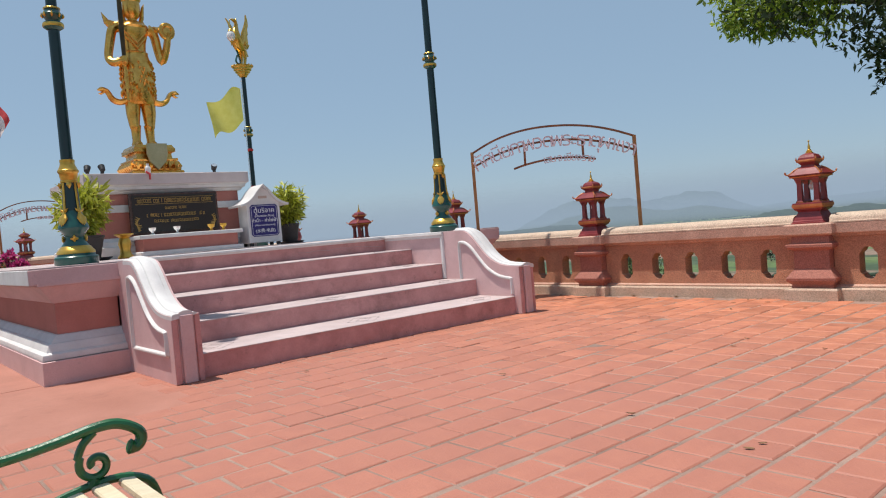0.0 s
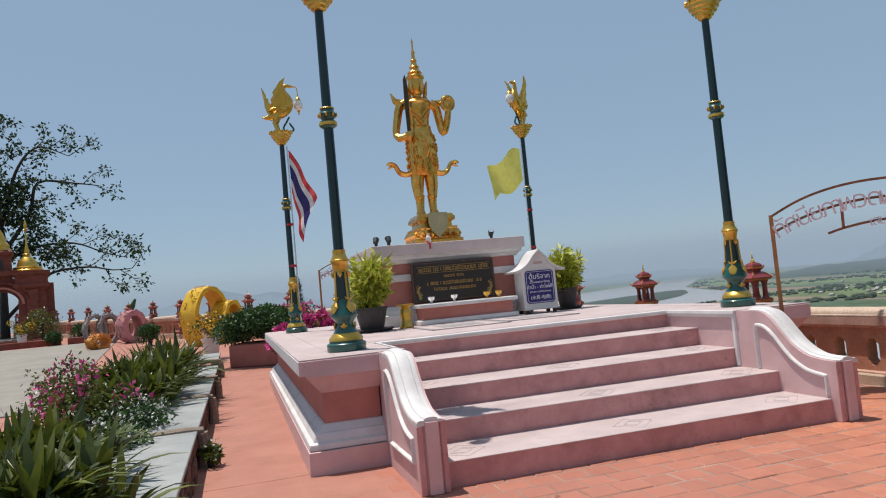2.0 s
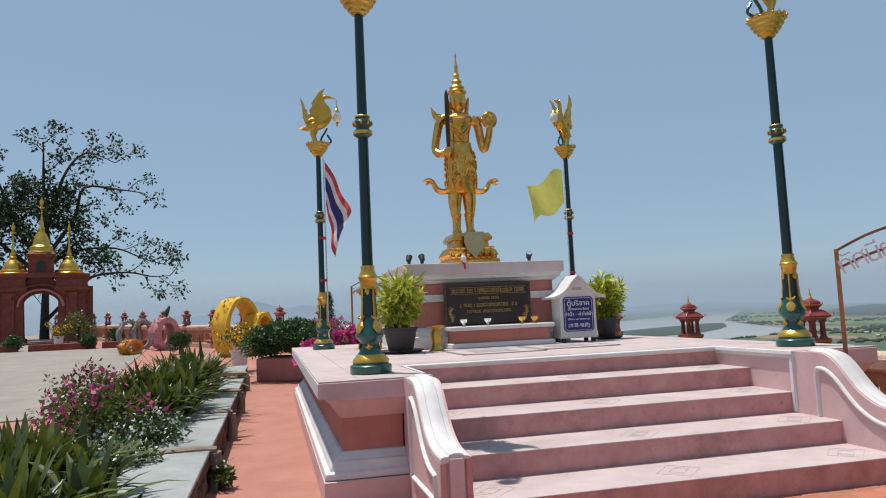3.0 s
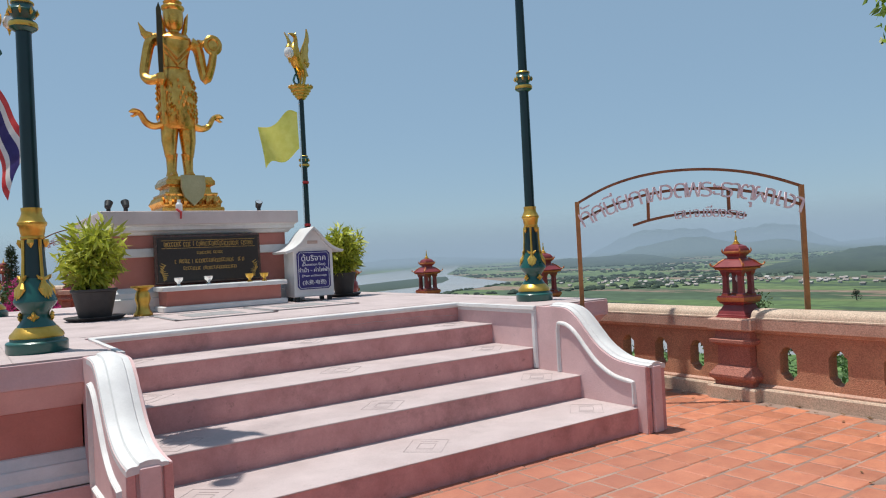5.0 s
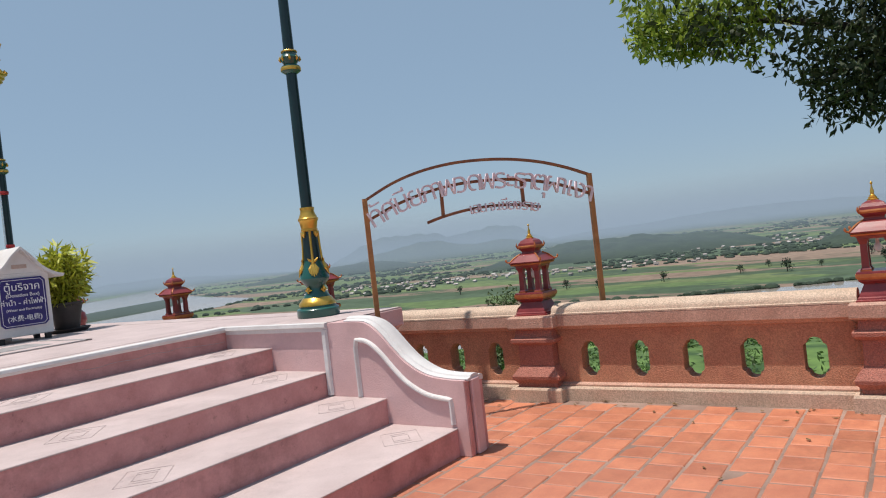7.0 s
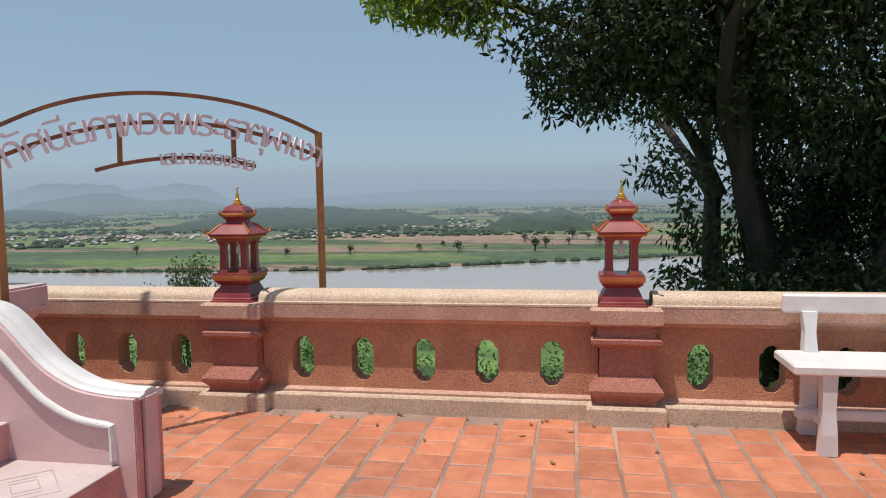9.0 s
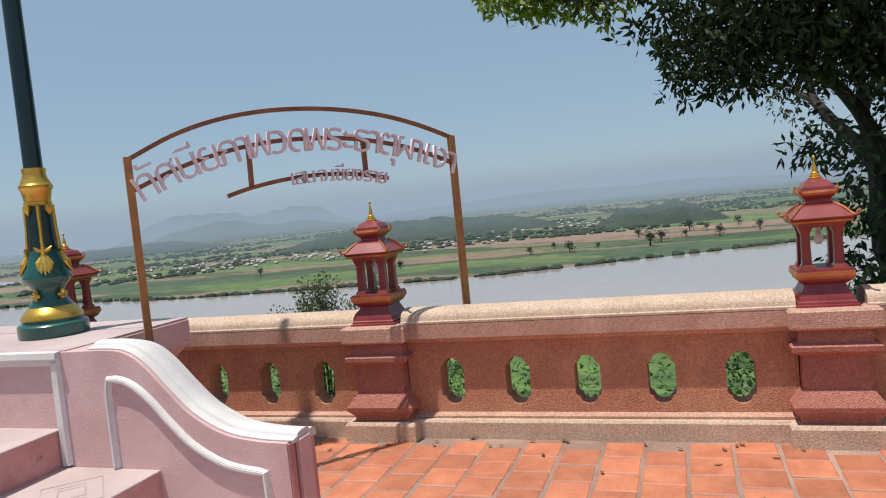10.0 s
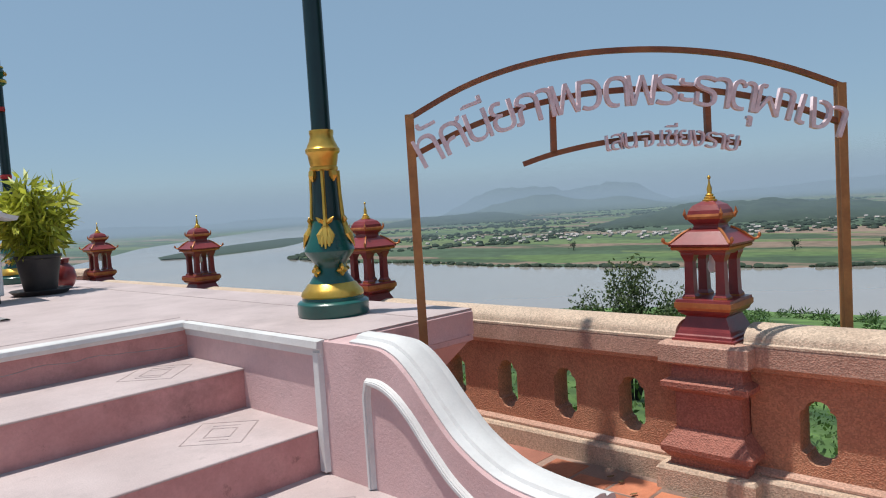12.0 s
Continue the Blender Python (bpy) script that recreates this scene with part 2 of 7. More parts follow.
ROADGREY = mat("pale_concrete_road", (0.215, 0.195, 0.165), (0.305, 0.28, 0.24), 0.85, scale=1.2, fine=50, bump=0.3, grain=0.06, stain=0.15)
GATEBRICK = mat("laterite_brick_gate", (0.14, 0.03, 0.02), (0.25, 0.062, 0.04), 0.8, scale=4, fine=30, bump=0.5, grain=0.1, stain=0.2)
FLAG_YELLOW = mat("yellow_cloth", (0.72, 0.68, 0.12), (0.86, 0.83, 0.25), 0.8, scale=6, bump=0.05, grain=0.03, sheer=0.4)
FLAG_RED = mat("red_cloth", (0.55, 0.05, 0.06), (0.68, 0.09, 0.09), 0.8, scale=6, bump=0.05, grain=0.03, sheer=0.35)
FLAG_WHITE = mat("white_cloth", (0.68, 0.66, 0.66), (0.78, 0.76, 0.76), 0.8, scale=6, bump=0.05, grain=0.03, sheer=0.35)
FLAG_BLUE = mat("blue_cloth", (0.03, 0.025, 0.12), (0.06, 0.05, 0.2), 0.8, scale=6, bump=0.05, grain=0.03, sheer=0.3)


# ---- mesh tools ----
class Shape:
    """Collects vertices and faces of one mesh."""

    def __init__(self):
        self.v, self.f = [], []

    def add(self, verts, faces):
        n = len(self.v)
        self.v += [tuple(p) for p in verts]
        self.f += [tuple(i + n for i in f) for f in faces]
        return self

    def box(self, x0, x1, y0, y1, z0, z1, b=0.0):
        """A box; b chamfers its top and bottom rims and its upright edges."""
        if b <= 0:
            vs = [(x, y, z) for z in (z0, z1) for y in (y0, y1) for x in (x0, x1)]
            return self.add(vs, [(0, 2, 3, 1), (4, 5, 7, 6), (0, 1, 5, 4), (2, 6, 7, 3), (0, 4, 6, 2), (1, 3, 7, 5)])
        rings = []
        for z, i in ((z0, b), (z0 + b, 0), (z1 - b, 0), (z1, b)):
            a0, a1, c0, c1 = x0 + i, x1 - i, y0 + i, y1 - i
            rings.append([(a0 + b, c0, z), (a1 - b, c0, z), (a1, c0 + b, z), (a1, c1 - b, z), (a1 - b, c1, z), (a0 + b, c1, z), (a0, c1 - b, z), (a0, c0 + b, z)])
        return self.loft(rings)

    def loft(self, rings, caps=True, closed=True):
        n, k = len(self.v), len(rings[0])
        vs = [p for r in rings for p in r]
        fs = []
        for i in range(len(rings) - 1):
            for j in range(k if closed else k - 1):
                a, b2 = i * k + j, i * k + (j + 1) % k
                fs.append((a, b2, b2 + k, a + k))
        if caps:
            fs.append(tuple(range(k - 1, -1, -1)))
            fs.append(tuple((len(rings) - 1) * k + j for j in range(k)))
        return self.add(vs, fs)

    def lathe(self, profile, cx=0.0, cy=0.0, seg=24, turn=0.0, sx=1.0, sy=1.0):
        rings = []
        for r, z in profile:
            rings.append([(cx + sx * r * math.cos(turn + 2 * math.pi * j / seg), cy + sy * r * math.sin(turn + 2 * math.pi * j / seg), z) for j in range(seg)])
        return self.loft(rings)

    def square(self, profile, cx=0.0, cy=0.0, ratio=1.0):
        """Like lathe, with four flat sides; the profile gives half widths."""
        rings = []
        for r, z in profile:
            q = r * ratio
            rings.append([(cx - r, cy - q, z), (cx + r, cy - q, z), (cx + r, cy + q, z), (cx - r, cy + q, z)])
        return self.loft(rings)

    def tube(self, points, radii, seg=8, flat=1.0):
        pts = [Vector(p) for p in points]
        if not hasattr(radii, "__len__"):
            radii = [radii] * len(pts)
        rings, up = [], Vector((0.13, 0.07, 1.0)).normalized()
        for i, p in enumerate(pts):
            d = (pts[min(i + 1, len(pts) - 1)] - pts[max(i - 1, 0)]).normalized()
            side = d.cross(up)
            if side.length < 1e-4:
                side = d.cross(Vector((1, 0, 0)))
            side.normalize()
            up2 = side.cross(d).normalized()
            up = up2
            rings.append([tuple(p + (side * math.cos(2 * math.pi * j / seg) + up2 * flat * math.sin(2 * math.pi * j / seg)) * radii[i]) for j in range(seg)])
        return self.loft(rings)

    def prism(self, outline, a0, a1, axis="x"):
        """An outline in the other two axes, pushed from a0 to a1 along the axis."""
        def at(p, a):
            return {"x": (a, p[0], p[1]), "y": (p[0], a, p[1]), "z": (p[0], p[1], a)}[axis]
        return self.loft([[at(p, a0) for p in outline], [at(p, a1) for p in outline]])

    def strip(self, line, normal_out, w, h, axis="x", at0=0.0, at1=0.0):
        """A raised band along a line in the plane across the axis."""
        n = len(line)
        left, right = [], []
        for i, (a, b) in enumerate(line):
            p, q = line[max(i - 1, 0)], line[min(i + 1, n - 1)]
            dx, dy = q[0] - p[0], q[1] - p[1]
            d = math.hypot(dx, dy) or 1
            left.append((a - dy / d * w / 2, b + dx / d * w / 2))
            right.append((a + dy / d * w / 2, b - dx / d * w / 2))
        rings = []
        for (la, lb), (ra, rb), (ca, cb) in zip(left, right, line):
            m1, m2 = (0.65 * la + 0.35 * ca, 0.65 * lb + 0.35 * cb), (0.65 * ra + 0.35 * ca, 0.65 * rb + 0.35 * cb)
            rings.append([(at0, la, lb), (at1, *m1), (at1, *m2), (at0, ra, rb)])
        if axis == "y":
            rings = [[(p[1], p[0], p[2]) for p in r] for r in rings]
        return self.loft(rings)

    def mesh(self, name, smooth=False, angle=35):
        me = bpy.data.meshes.new(name)
        me.from_pydata(self.v, [], self.f)
        bm = bmesh.new()
        bm.from_mesh(me)
        if len(bm.faces) < 60000:
            bmesh.ops.recalc_face_normals(bm, faces=bm.faces)
        if smooth:
            lim = radians(angle)
            for f in bm.faces:
                f.smooth = True
            for e in bm.edges:
                e.smooth = len(e.link_faces) == 2 and e.calc_face_angle(0) < lim
        bm.to_mesh(me)
        bm.free()
        return me


def part(name, shape, material, parent, label="", smooth=False, angle=35):
    me = shape if isinstance(shape, bpy.types.Mesh) else shape.mesh(name, smooth, angle)
    if not me.materials:
        me.materials.append(material)
    ob = new(name, me)
    ob.parent = parent
    if label:
        ob["label"] = label
    return ob


def thing(name, m, label, category, group="", kind=""):
    ob = new(name)
    ob.empty_display_size = 0.2
    ob.matrix_basis = m
    return tagged(ob, label, category, group, kind)


def solid(name, shape, material, label="", category="", group="", kind="", smooth=False, m=None):
    me = shape.mesh(name, smooth)
    me.materials.append(material)
    ob = new(name, me)
    if m is not None:
        ob.matrix_basis = m
    return tagged(ob, label, category, group, kind)


def lettering(text, size, depth, thin=0.0):
    """A mesh of raised writing, centred on its origin, in the xy plane."""
    cu = bpy.data.curves.new("writing", "FONT")
    cu.body, cu.size, cu.extrude, cu.align_x, cu.align_y = text, size, depth, "CENTER", "CENTER"
    cu.resolution_u, cu.offset = 3, -thin
    ob = new("writing", cu)
    bpy.context.view_layer.update()
    me = bpy.data.meshes.new_from_object(ob.evaluated_get(bpy.context.evaluated_depsgraph_get()))
    bpy.data.objects.remove(ob)
    return me


def leaves(shape, centre, count, radius, length, width, rng, droop=0.3, outward=0.6, squash=(1, 1, 1), fill=0.35):
    """Scatters small pointed leaves through a ball."""
    c = np.array(centre)
    d = rng.normal(size=(count, 3))
    d /= np.linalg.norm(d, axis=1)[:, None]
    r = radius * rng.uniform(fill, 1.0, count) ** 0.5
    p = c + d * r[:, None] * np.array(squash)
    e = d * outward + rng.normal(size=(count, 3)) * 0.7 + np.array([0, 0, -droop])
    e /= np.linalg.norm(e, axis=1)[:, None]
    s = np.cross(e, rng.normal(size=(count, 3)))
    s /= np.linalg.norm(s, axis=1)[:, None] + 1e-9
    L = (length * rng.uniform(0.6, 1.25, count))[:, None]
    W = (width * rng.uniform(0.7, 1.2, count))[:, None]
    tip, mid = p + e * L, p + e * L * 0.45
    n = len(shape.v)
    block = np.stack([p, mid + s * W * 0.5, tip, mid - s * W * 0.5], axis=1).reshape(-1, 3)
    shape.v += [tuple(q) for q in block.tolist()]
    shape.f += [(n + 4 * i, n + 4 * i + 1, n + 4 * i + 2, n + 4 * i + 3) for i in range(count)]
    return shape


def strap_leaves(shape, centre, count, length, width, rng, spread=1.0, rise=0.9):
    """Long arching blades from one root."""
    for _ in range(count):
        a = rng.uniform(0, 2 * math.pi)
        lean = rng.uniform(0.15, 1.0) * spread
        L = length * rng.uniform(0.65, 1.15)
        d = Vector((math.cos(a), math.sin(a), 0))
        s = Vector((-d.y, d.x, 0))
        p = Vector(centre) + d * 0.05 * rng.uniform(0, 1)
        rings, steps = [], 5
        for i in range(steps + 1):
            u = i / steps
            q = p + d * (L * lean * (u + 0.25 * u * u) * 0.75) + Vector((0, 0, L * (rise * u - 0.62 * lean * u * u)))
            w = width * (0.45 + 1.6 * u - 2.0 * u * u) if i < steps else 0.004
            rings.append([tuple(q - s * w / 2), tuple(q + Vector((0, 0, -0.12 * w))), tuple(q + s * w / 2)])
        shape.loft(rings, caps=False, closed=False)
    return shape


# ---- ground, valley and river ----
def rise(y):
    """The forecourt climbs gently behind the monument."""
    return 0.0 if y < 12 else (0.036 * (y - 12) if y < 21 else 0.324 + 0.021 * (y - 21))


VALLEY = -60.0


def back_edge(y):
    """Where the terrace ends on the river side."""
    return 7.3 if y < 13.01 else 7.3 - 0.53 * (y - 13.01)


def land(x, y):
    """Height of the open land: the temple hill, its slope and the valley floor."""
    out = x - back_edge(y)
    out = max(out, (y - 62) * 1.0)
    out = max(out, -(y + 60))
    if out <= 0:
        return -0.35 if y < 12 else rise(y) - 0.35
    top = rise(min(y, 60)) - 0.5
    fall = top - 0.3 * min(out, 4) - 0.135 * max(0.0, min(out, 90) - 4) - 0.36 * max(0.0, out - 90)
    fall += 1.2 * noise.noise(Vector((x * 0.06, y * 0.06, 0.0))) * min(1, out / 8)
    return max(VALLEY, fall)


def spread(lo, hi, mid, first, growth):
    """Grid lines close together round the middle and wider further out."""
    out, step, p = [mid], first, mid
    while p < hi:
        p, step = p + step, step * growth
        out.append(min(p, hi))
    step, p = first, mid
    while p > lo:
        p, step = p - step, step * growth
        out.insert(0, max(p, lo))
    return out


gx, gy = spread(-4200, 4700, 8.0, 0.7, 1.075), spread(-4500, 4700, 8.0, 1.4, 1.075)
ground_shape = Shape()
ground_shape.v = [(x, y, land(x, y)) for y in gy for x in gx]
w = len(gx)
ground_shape.f = [(j * w + i, j * w + i + 1, (j + 1) * w + i + 1, (j + 1) * w + i) for j in range(len(gy) - 1) for i in range(w - 1)]


def valley_material():
    """Fields in patches, tree belts between them, bare strips; the hillside itself is scrub."""
    m = bpy.data.materials.new("valley_fields")
    nt, bsdf = links_of(m)
    nodes, join = nt.nodes, nt.links.new
    geo = nodes.new("ShaderNodeNewGeometry")
    mapping = nodes.new("ShaderNodeMapping")
    mapping.inputs["Rotation"].default_value = (0, 0, -0.2)
    mapping.inputs["Scale"].default_value = (1 / 95, 1 / 420, 1 / 300)
    join(geo.outputs["Position"], mapping.inputs["Vector"])
    warp = nodes.new("ShaderNodeTexNoise")
    warp.inputs["Scale"].default_value = 2.2
    join(mapping.outputs["Vector"], warp.inputs["Vector"])
    addv = nodes.new("ShaderNodeVectorMath")
    addv.operation = "MULTIPLY_ADD"
    addv.inputs[1].default_value = (0.5, 0.5, 0.5)
    join(warp.outputs["Color"], addv.inputs[0])
    join(mapping.outputs["Vector"], addv.inputs[2])
    cells = nodes.new("ShaderNodeTexVoronoi")
    cells.inputs["Scale"].default_value = 1.0
    join(addv.outputs[0], cells.inputs["Vector"])
    sep = nodes.new("ShaderNodeSeparateColor")
    join(cells.outputs["Color"], sep.inputs["Color"])
    ramp = nodes.new("ShaderNodeValToRGB")
    ramp.color_ramp.interpolation = "CONSTANT"
    cols = [(0.0, (0.09, 0.14, 0.045)), (0.3, (0.11, 0.155, 0.055)), (0.45, (0.20, 0.14, 0.10)), (0.6, (0.06, 0.095, 0.05)), (0.8, (0.115, 0.148, 0.055)), (0.9, (0.23, 0.16, 0.115))]
    el = ramp.color_ramp.elements
    el[0].position, el[0].color = cols[0][0], (*cols[0][1], 1)
    el[1].position, el[1].color = cols[1][0], (*cols[1][1], 1)
    for pos, c in cols[2:]:
        e = el.new(pos)
        e.color = (*c, 1)
    join(sep.outputs["Red"], ramp.inputs["Fac"])
    # belts of trees and woods
    woods = nodes.new("ShaderNodeTexNoise")
    woods.inputs["Scale"].default_value, woods.inputs["Detail"].default_value, woods.inputs["Roughness"].default_value = 1.3, 8.0, 0.66
    join(mapping.outputs["Vector"], woods.inputs["Vector"])
    cut = nodes.new("ShaderNodeMapRange")
    cut.inputs["From Min"].default_value, cut.inputs["From Max"].default_value = 0.53, 0.57
    join(woods.outputs["Fac"], cut.inputs["Value"])
    mix = nodes.new("ShaderNodeMix")
    mix.data_type = "RGBA"
    mix.inputs["B"].default_value = (0.045, 0.075, 0.035, 1)
    join(cut.outputs["Result"], mix.inputs["Factor"])
    join(ramp.outputs["Color"], mix.inputs["A"])
    # scrub where the land lies high
    xyz = nodes.new("ShaderNodeSeparateXYZ")
    join(geo.outputs["Position"], xyz.inputs[0])
    high = nodes.new("ShaderNodeMapRange")
    high.inputs["From Min"].default_value, high.inputs["From Max"].default_value = VALLEY + 2, VALLEY + 8
    join(xyz.outputs["Z"], high.inputs["Value"])
    patch = nodes.new("ShaderNodeTexNoise")
    patch.inputs["Scale"].default_value, patch.inputs["Detail"].default_value = 0.45, 9.0
    join(geo.outputs["Position"], patch.inputs["Vector"])
    scrub = nodes.new("ShaderNodeValToRGB")
    scrub.color_ramp.elements[0].position, scrub.color_ramp.elements[0].color = 0.35, (0.03, 0.07, 0.015, 1)
    scrub.color_ramp.elements[1].position, scrub.color_ramp.elements[1].color = 0.65, (0.13, 0.22, 0.05, 1)
    join(patch.outputs["Fac"], scrub.inputs["Fac"])
    mix2 = nodes.new("ShaderNodeMix")
    mix2.data_type = "RGBA"
    join(high.outputs["Result"], mix2.inputs["Factor"])
    join(mix.outputs["Result"], mix2.inputs["A"])
    join(scrub.outputs["Color"], mix2.inputs["B"])
    # mottling of crowns and furrows
    dots = nodes.new("ShaderNodeTexNoise")
    dots.inputs["Scale"].default_value, dots.inputs["Detail"].default_value = 0.09, 7.0
    join(geo.outputs["Position"], dots.inputs["Vector"])
    rng = nodes.new("ShaderNodeMapRange")
    rng.inputs["From Min"].default_value, rng.inputs["From Max"].default_value, rng.inputs["To Min"].default_value, rng.inputs["To Max"].default_value = 0.3, 0.7, 0.72, 1.25
    join(dots.outputs["Fac"], rng.inputs["Value"])
    hsv = nodes.new("ShaderNodeHueSaturation")
    join(rng.outputs["Result"], hsv.inputs["Value"])
    join(mix2.outputs["Result"], hsv.inputs["Color"])
    join(hsv.outputs["Color"], bsdf.inputs["Base Color"])
    bsdf.inputs["Roughness"].default_value = 0.95
    return m


VALLEY_MAT = valley_material()
solid("ground", ground_shape, VALLEY_MAT, "green valley floor with crop fields below a scrubby hillside", "ground", kind="structure", smooth=True)

WATER = mat("muddy_river_water", (0.30, 0.26, 0.23), (0.37, 0.325, 0.285), 0.12, scale=0.004, fine=0.3, bump=0.05, grain=0.01)
river = Shape()
bank = [(-4400, 2600), (-1500, 1500), (-500, 1010), (-152, 722), (-18, 652), (93, 598), (186, 556), (312, 542), (450, 532), (580, 553), (683, 545), (874, 582), (900, 600), (985, 700), (1021, 786), (1116, 946), (1500, 1120), (1900, 1330), (2400, 1720), (3400, 2500), (4400, 3300)]
near = [(-4400, 2100), (-1500, 1000), (-500, 480), (-152, 260), (-18, 200), (93, 190), (186, 190), (312, 190), (450, 190), (580, 190), (683, 190), (874, 210), (900, 215), (985, 240), (1021, 260), (1116, 300), (1500, 560), (1900, 800), (2400, 1250), (3400, 2250), (4400, 3120)]
river.loft([[(b, y, VALLEY + 0.4), (n, yn, VALLEY + 0.4)] for (y, b), (yn, n) in zip(bank, near)], caps=False, closed=False)
solid("river", river, WATER, "broad muddy brown river winding through the valley", "river", kind="structure")


HILL_NEAR = mat("wooded_hill", (0.017, 0.032, 0.02), (0.036, 0.058, 0.032), 0.95, scale=0.02, fine=0.12, bump=0, grain=0.18)


def lens_land(name, path, width, label):
    """A low bank or island along a line of points."""
    s = Shape()
    rings = []
    for i, (x, y) in enumerate(path):
        u = i / (len(path) - 1)
        wid = width * math.sin(math.pi * min(0.97, max(0.03, u))) ** 0.6
        p, q = path[max(0, i - 1)], path[min(len(path) - 1, i + 1)]
        dx, dy = q[0] - p[0], q[1] - p[1]
        d = math.hypot(dx, dy)
        nx, ny = -dy / d, dx / d
        rings.append([(x + nx * wid, y + ny * wid, VALLEY + 0.3), (x + nx * wid * 0.8, y + ny * wid * 0.8, VALLEY + 2.5), (x - nx * wid * 0.8, y - ny * wid * 0.8, VALLEY + 2.5), (x - nx * wid, y - ny * wid, VALLEY + 0.3)])
    s.loft(rings)
    return solid(name, s, HILL_NEAR, label, "island", kind="structure")


lens_land("island", [(560, 1180), (640, 1250), (740, 1320), (850, 1420), (980, 1530), (1130, 1660)], 115, "long low green river island")


def hill(name, az, dist, width, depth, height, material, label, seed, skew=0.0):
    """A wooded ridge, seen from the terrace under an azimuth in degrees."""
    s = Shape()
    n, k = 110, 30
    c, t = math.cos(radians(az)), math.sin(radians(az))
    for j in range(k + 1):
        v = j / k * 2 - 1
        for i in range(n + 1):
            u = i / n * 2 - 1
            bell = max(0.0, 1 - abs(u) ** 1.7) * max(0.0, 1 - v * v)
            rough = 0.72 + 0.5 * noise.noise(Vector((u * 2.2 + seed, v * 1.5, seed * 0.7))) + 0.12 * noise.noise(Vector((u * 11, v * 6 + seed, 3)))
            crowns = 2.6 * noise.noise(Vector((u * width / 22, v * depth / 22, seed))) * min(1.0, bell * 6)
            z = VALLEY - 1 + height * bell * rough * (1 + skew * u) + crowns
            a, b = dist + v * depth / 2, u * width / 2
            s.v.append((a * c - b * t, a * t + b * c, z))
    r = n + 1
    s.f = [(j * r + i, j * r + i + 1, (j + 1) * r + i + 1, (j + 1) * r + i) for j in range(k) for i in range(n)]
    return solid(name, s, material, label, "hill", kind="structure", smooth=True)


# paler than the near woods: distance haze is partly put into these colours
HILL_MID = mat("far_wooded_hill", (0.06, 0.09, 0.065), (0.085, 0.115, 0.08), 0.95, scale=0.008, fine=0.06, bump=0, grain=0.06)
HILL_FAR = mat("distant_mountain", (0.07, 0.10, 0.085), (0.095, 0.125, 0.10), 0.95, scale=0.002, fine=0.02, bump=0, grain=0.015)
hill("hill_1", 21.0, 1600, 620, 420, 60, HILL_NEAR, "wooded green hill in the valley", 1.3, -0.15)
hill("hill_2", 2.2, 1250, 220, 200, 44, HILL_NEAR, "small wooded knoll among fields", 4.1)
hill("hill_3", 43.0, 2600, 700, 400, 40, HILL_NEAR, "low wooded hill beyond the town", 7.7)
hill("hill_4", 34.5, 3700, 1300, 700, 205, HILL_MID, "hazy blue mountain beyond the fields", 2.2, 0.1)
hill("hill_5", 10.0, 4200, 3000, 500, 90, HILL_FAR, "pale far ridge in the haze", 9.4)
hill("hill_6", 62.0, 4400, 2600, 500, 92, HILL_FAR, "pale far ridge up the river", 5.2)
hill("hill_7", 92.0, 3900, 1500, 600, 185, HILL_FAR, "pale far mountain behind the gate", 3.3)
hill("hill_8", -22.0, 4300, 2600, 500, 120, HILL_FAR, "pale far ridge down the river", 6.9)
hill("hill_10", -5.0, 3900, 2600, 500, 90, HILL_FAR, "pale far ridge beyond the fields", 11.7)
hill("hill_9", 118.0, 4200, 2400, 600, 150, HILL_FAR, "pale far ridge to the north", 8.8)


# ---- glowing sheets that imitate haze over the valley ----
def haze_sheet(name, dist, amount):
    """A thin upright sheet across the valley whose glow imitates haze, fading out near the ground and towards the sky.
    """
    m = bpy.data.materials.new("valley_haze")
    nt, bsdf = links_of(m)
    nodes, join = nt.nodes, nt.links.new
    geo, xyz = nodes.new("ShaderNodeNewGeometry"), nodes.new("ShaderNodeSeparateXYZ")
    join(geo.outputs["Position"], xyz.inputs[0])
    fades = []
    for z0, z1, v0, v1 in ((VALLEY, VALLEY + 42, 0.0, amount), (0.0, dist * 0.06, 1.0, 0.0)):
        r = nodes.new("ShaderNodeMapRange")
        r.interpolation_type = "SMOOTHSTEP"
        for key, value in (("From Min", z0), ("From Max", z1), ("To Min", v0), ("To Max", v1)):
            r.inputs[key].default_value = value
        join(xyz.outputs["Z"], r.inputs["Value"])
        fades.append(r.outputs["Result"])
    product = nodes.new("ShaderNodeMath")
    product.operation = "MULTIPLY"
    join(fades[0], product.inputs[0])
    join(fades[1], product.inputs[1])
    clear, haze_glow, mix = nodes.new("ShaderNodeBsdfTransparent"), nodes.new("ShaderNodeEmission"), nodes.new("ShaderNodeMixShader")
    haze_glow.inputs["Color"].default_value, haze_glow.inputs["Strength"].default_value = (0.335, 0.435, 0.555, 1), 1.0
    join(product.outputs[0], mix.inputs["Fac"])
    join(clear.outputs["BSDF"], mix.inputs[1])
    join(haze_glow.outputs["Emission"], mix.inputs[2])
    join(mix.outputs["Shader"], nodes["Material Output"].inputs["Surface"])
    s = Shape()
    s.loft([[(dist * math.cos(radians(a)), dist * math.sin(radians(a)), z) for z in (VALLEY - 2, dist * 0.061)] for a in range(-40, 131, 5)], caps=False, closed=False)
    return solid(name, s, m, "thin glowing sheet imitating blue-grey haze", "haze", kind="structure")


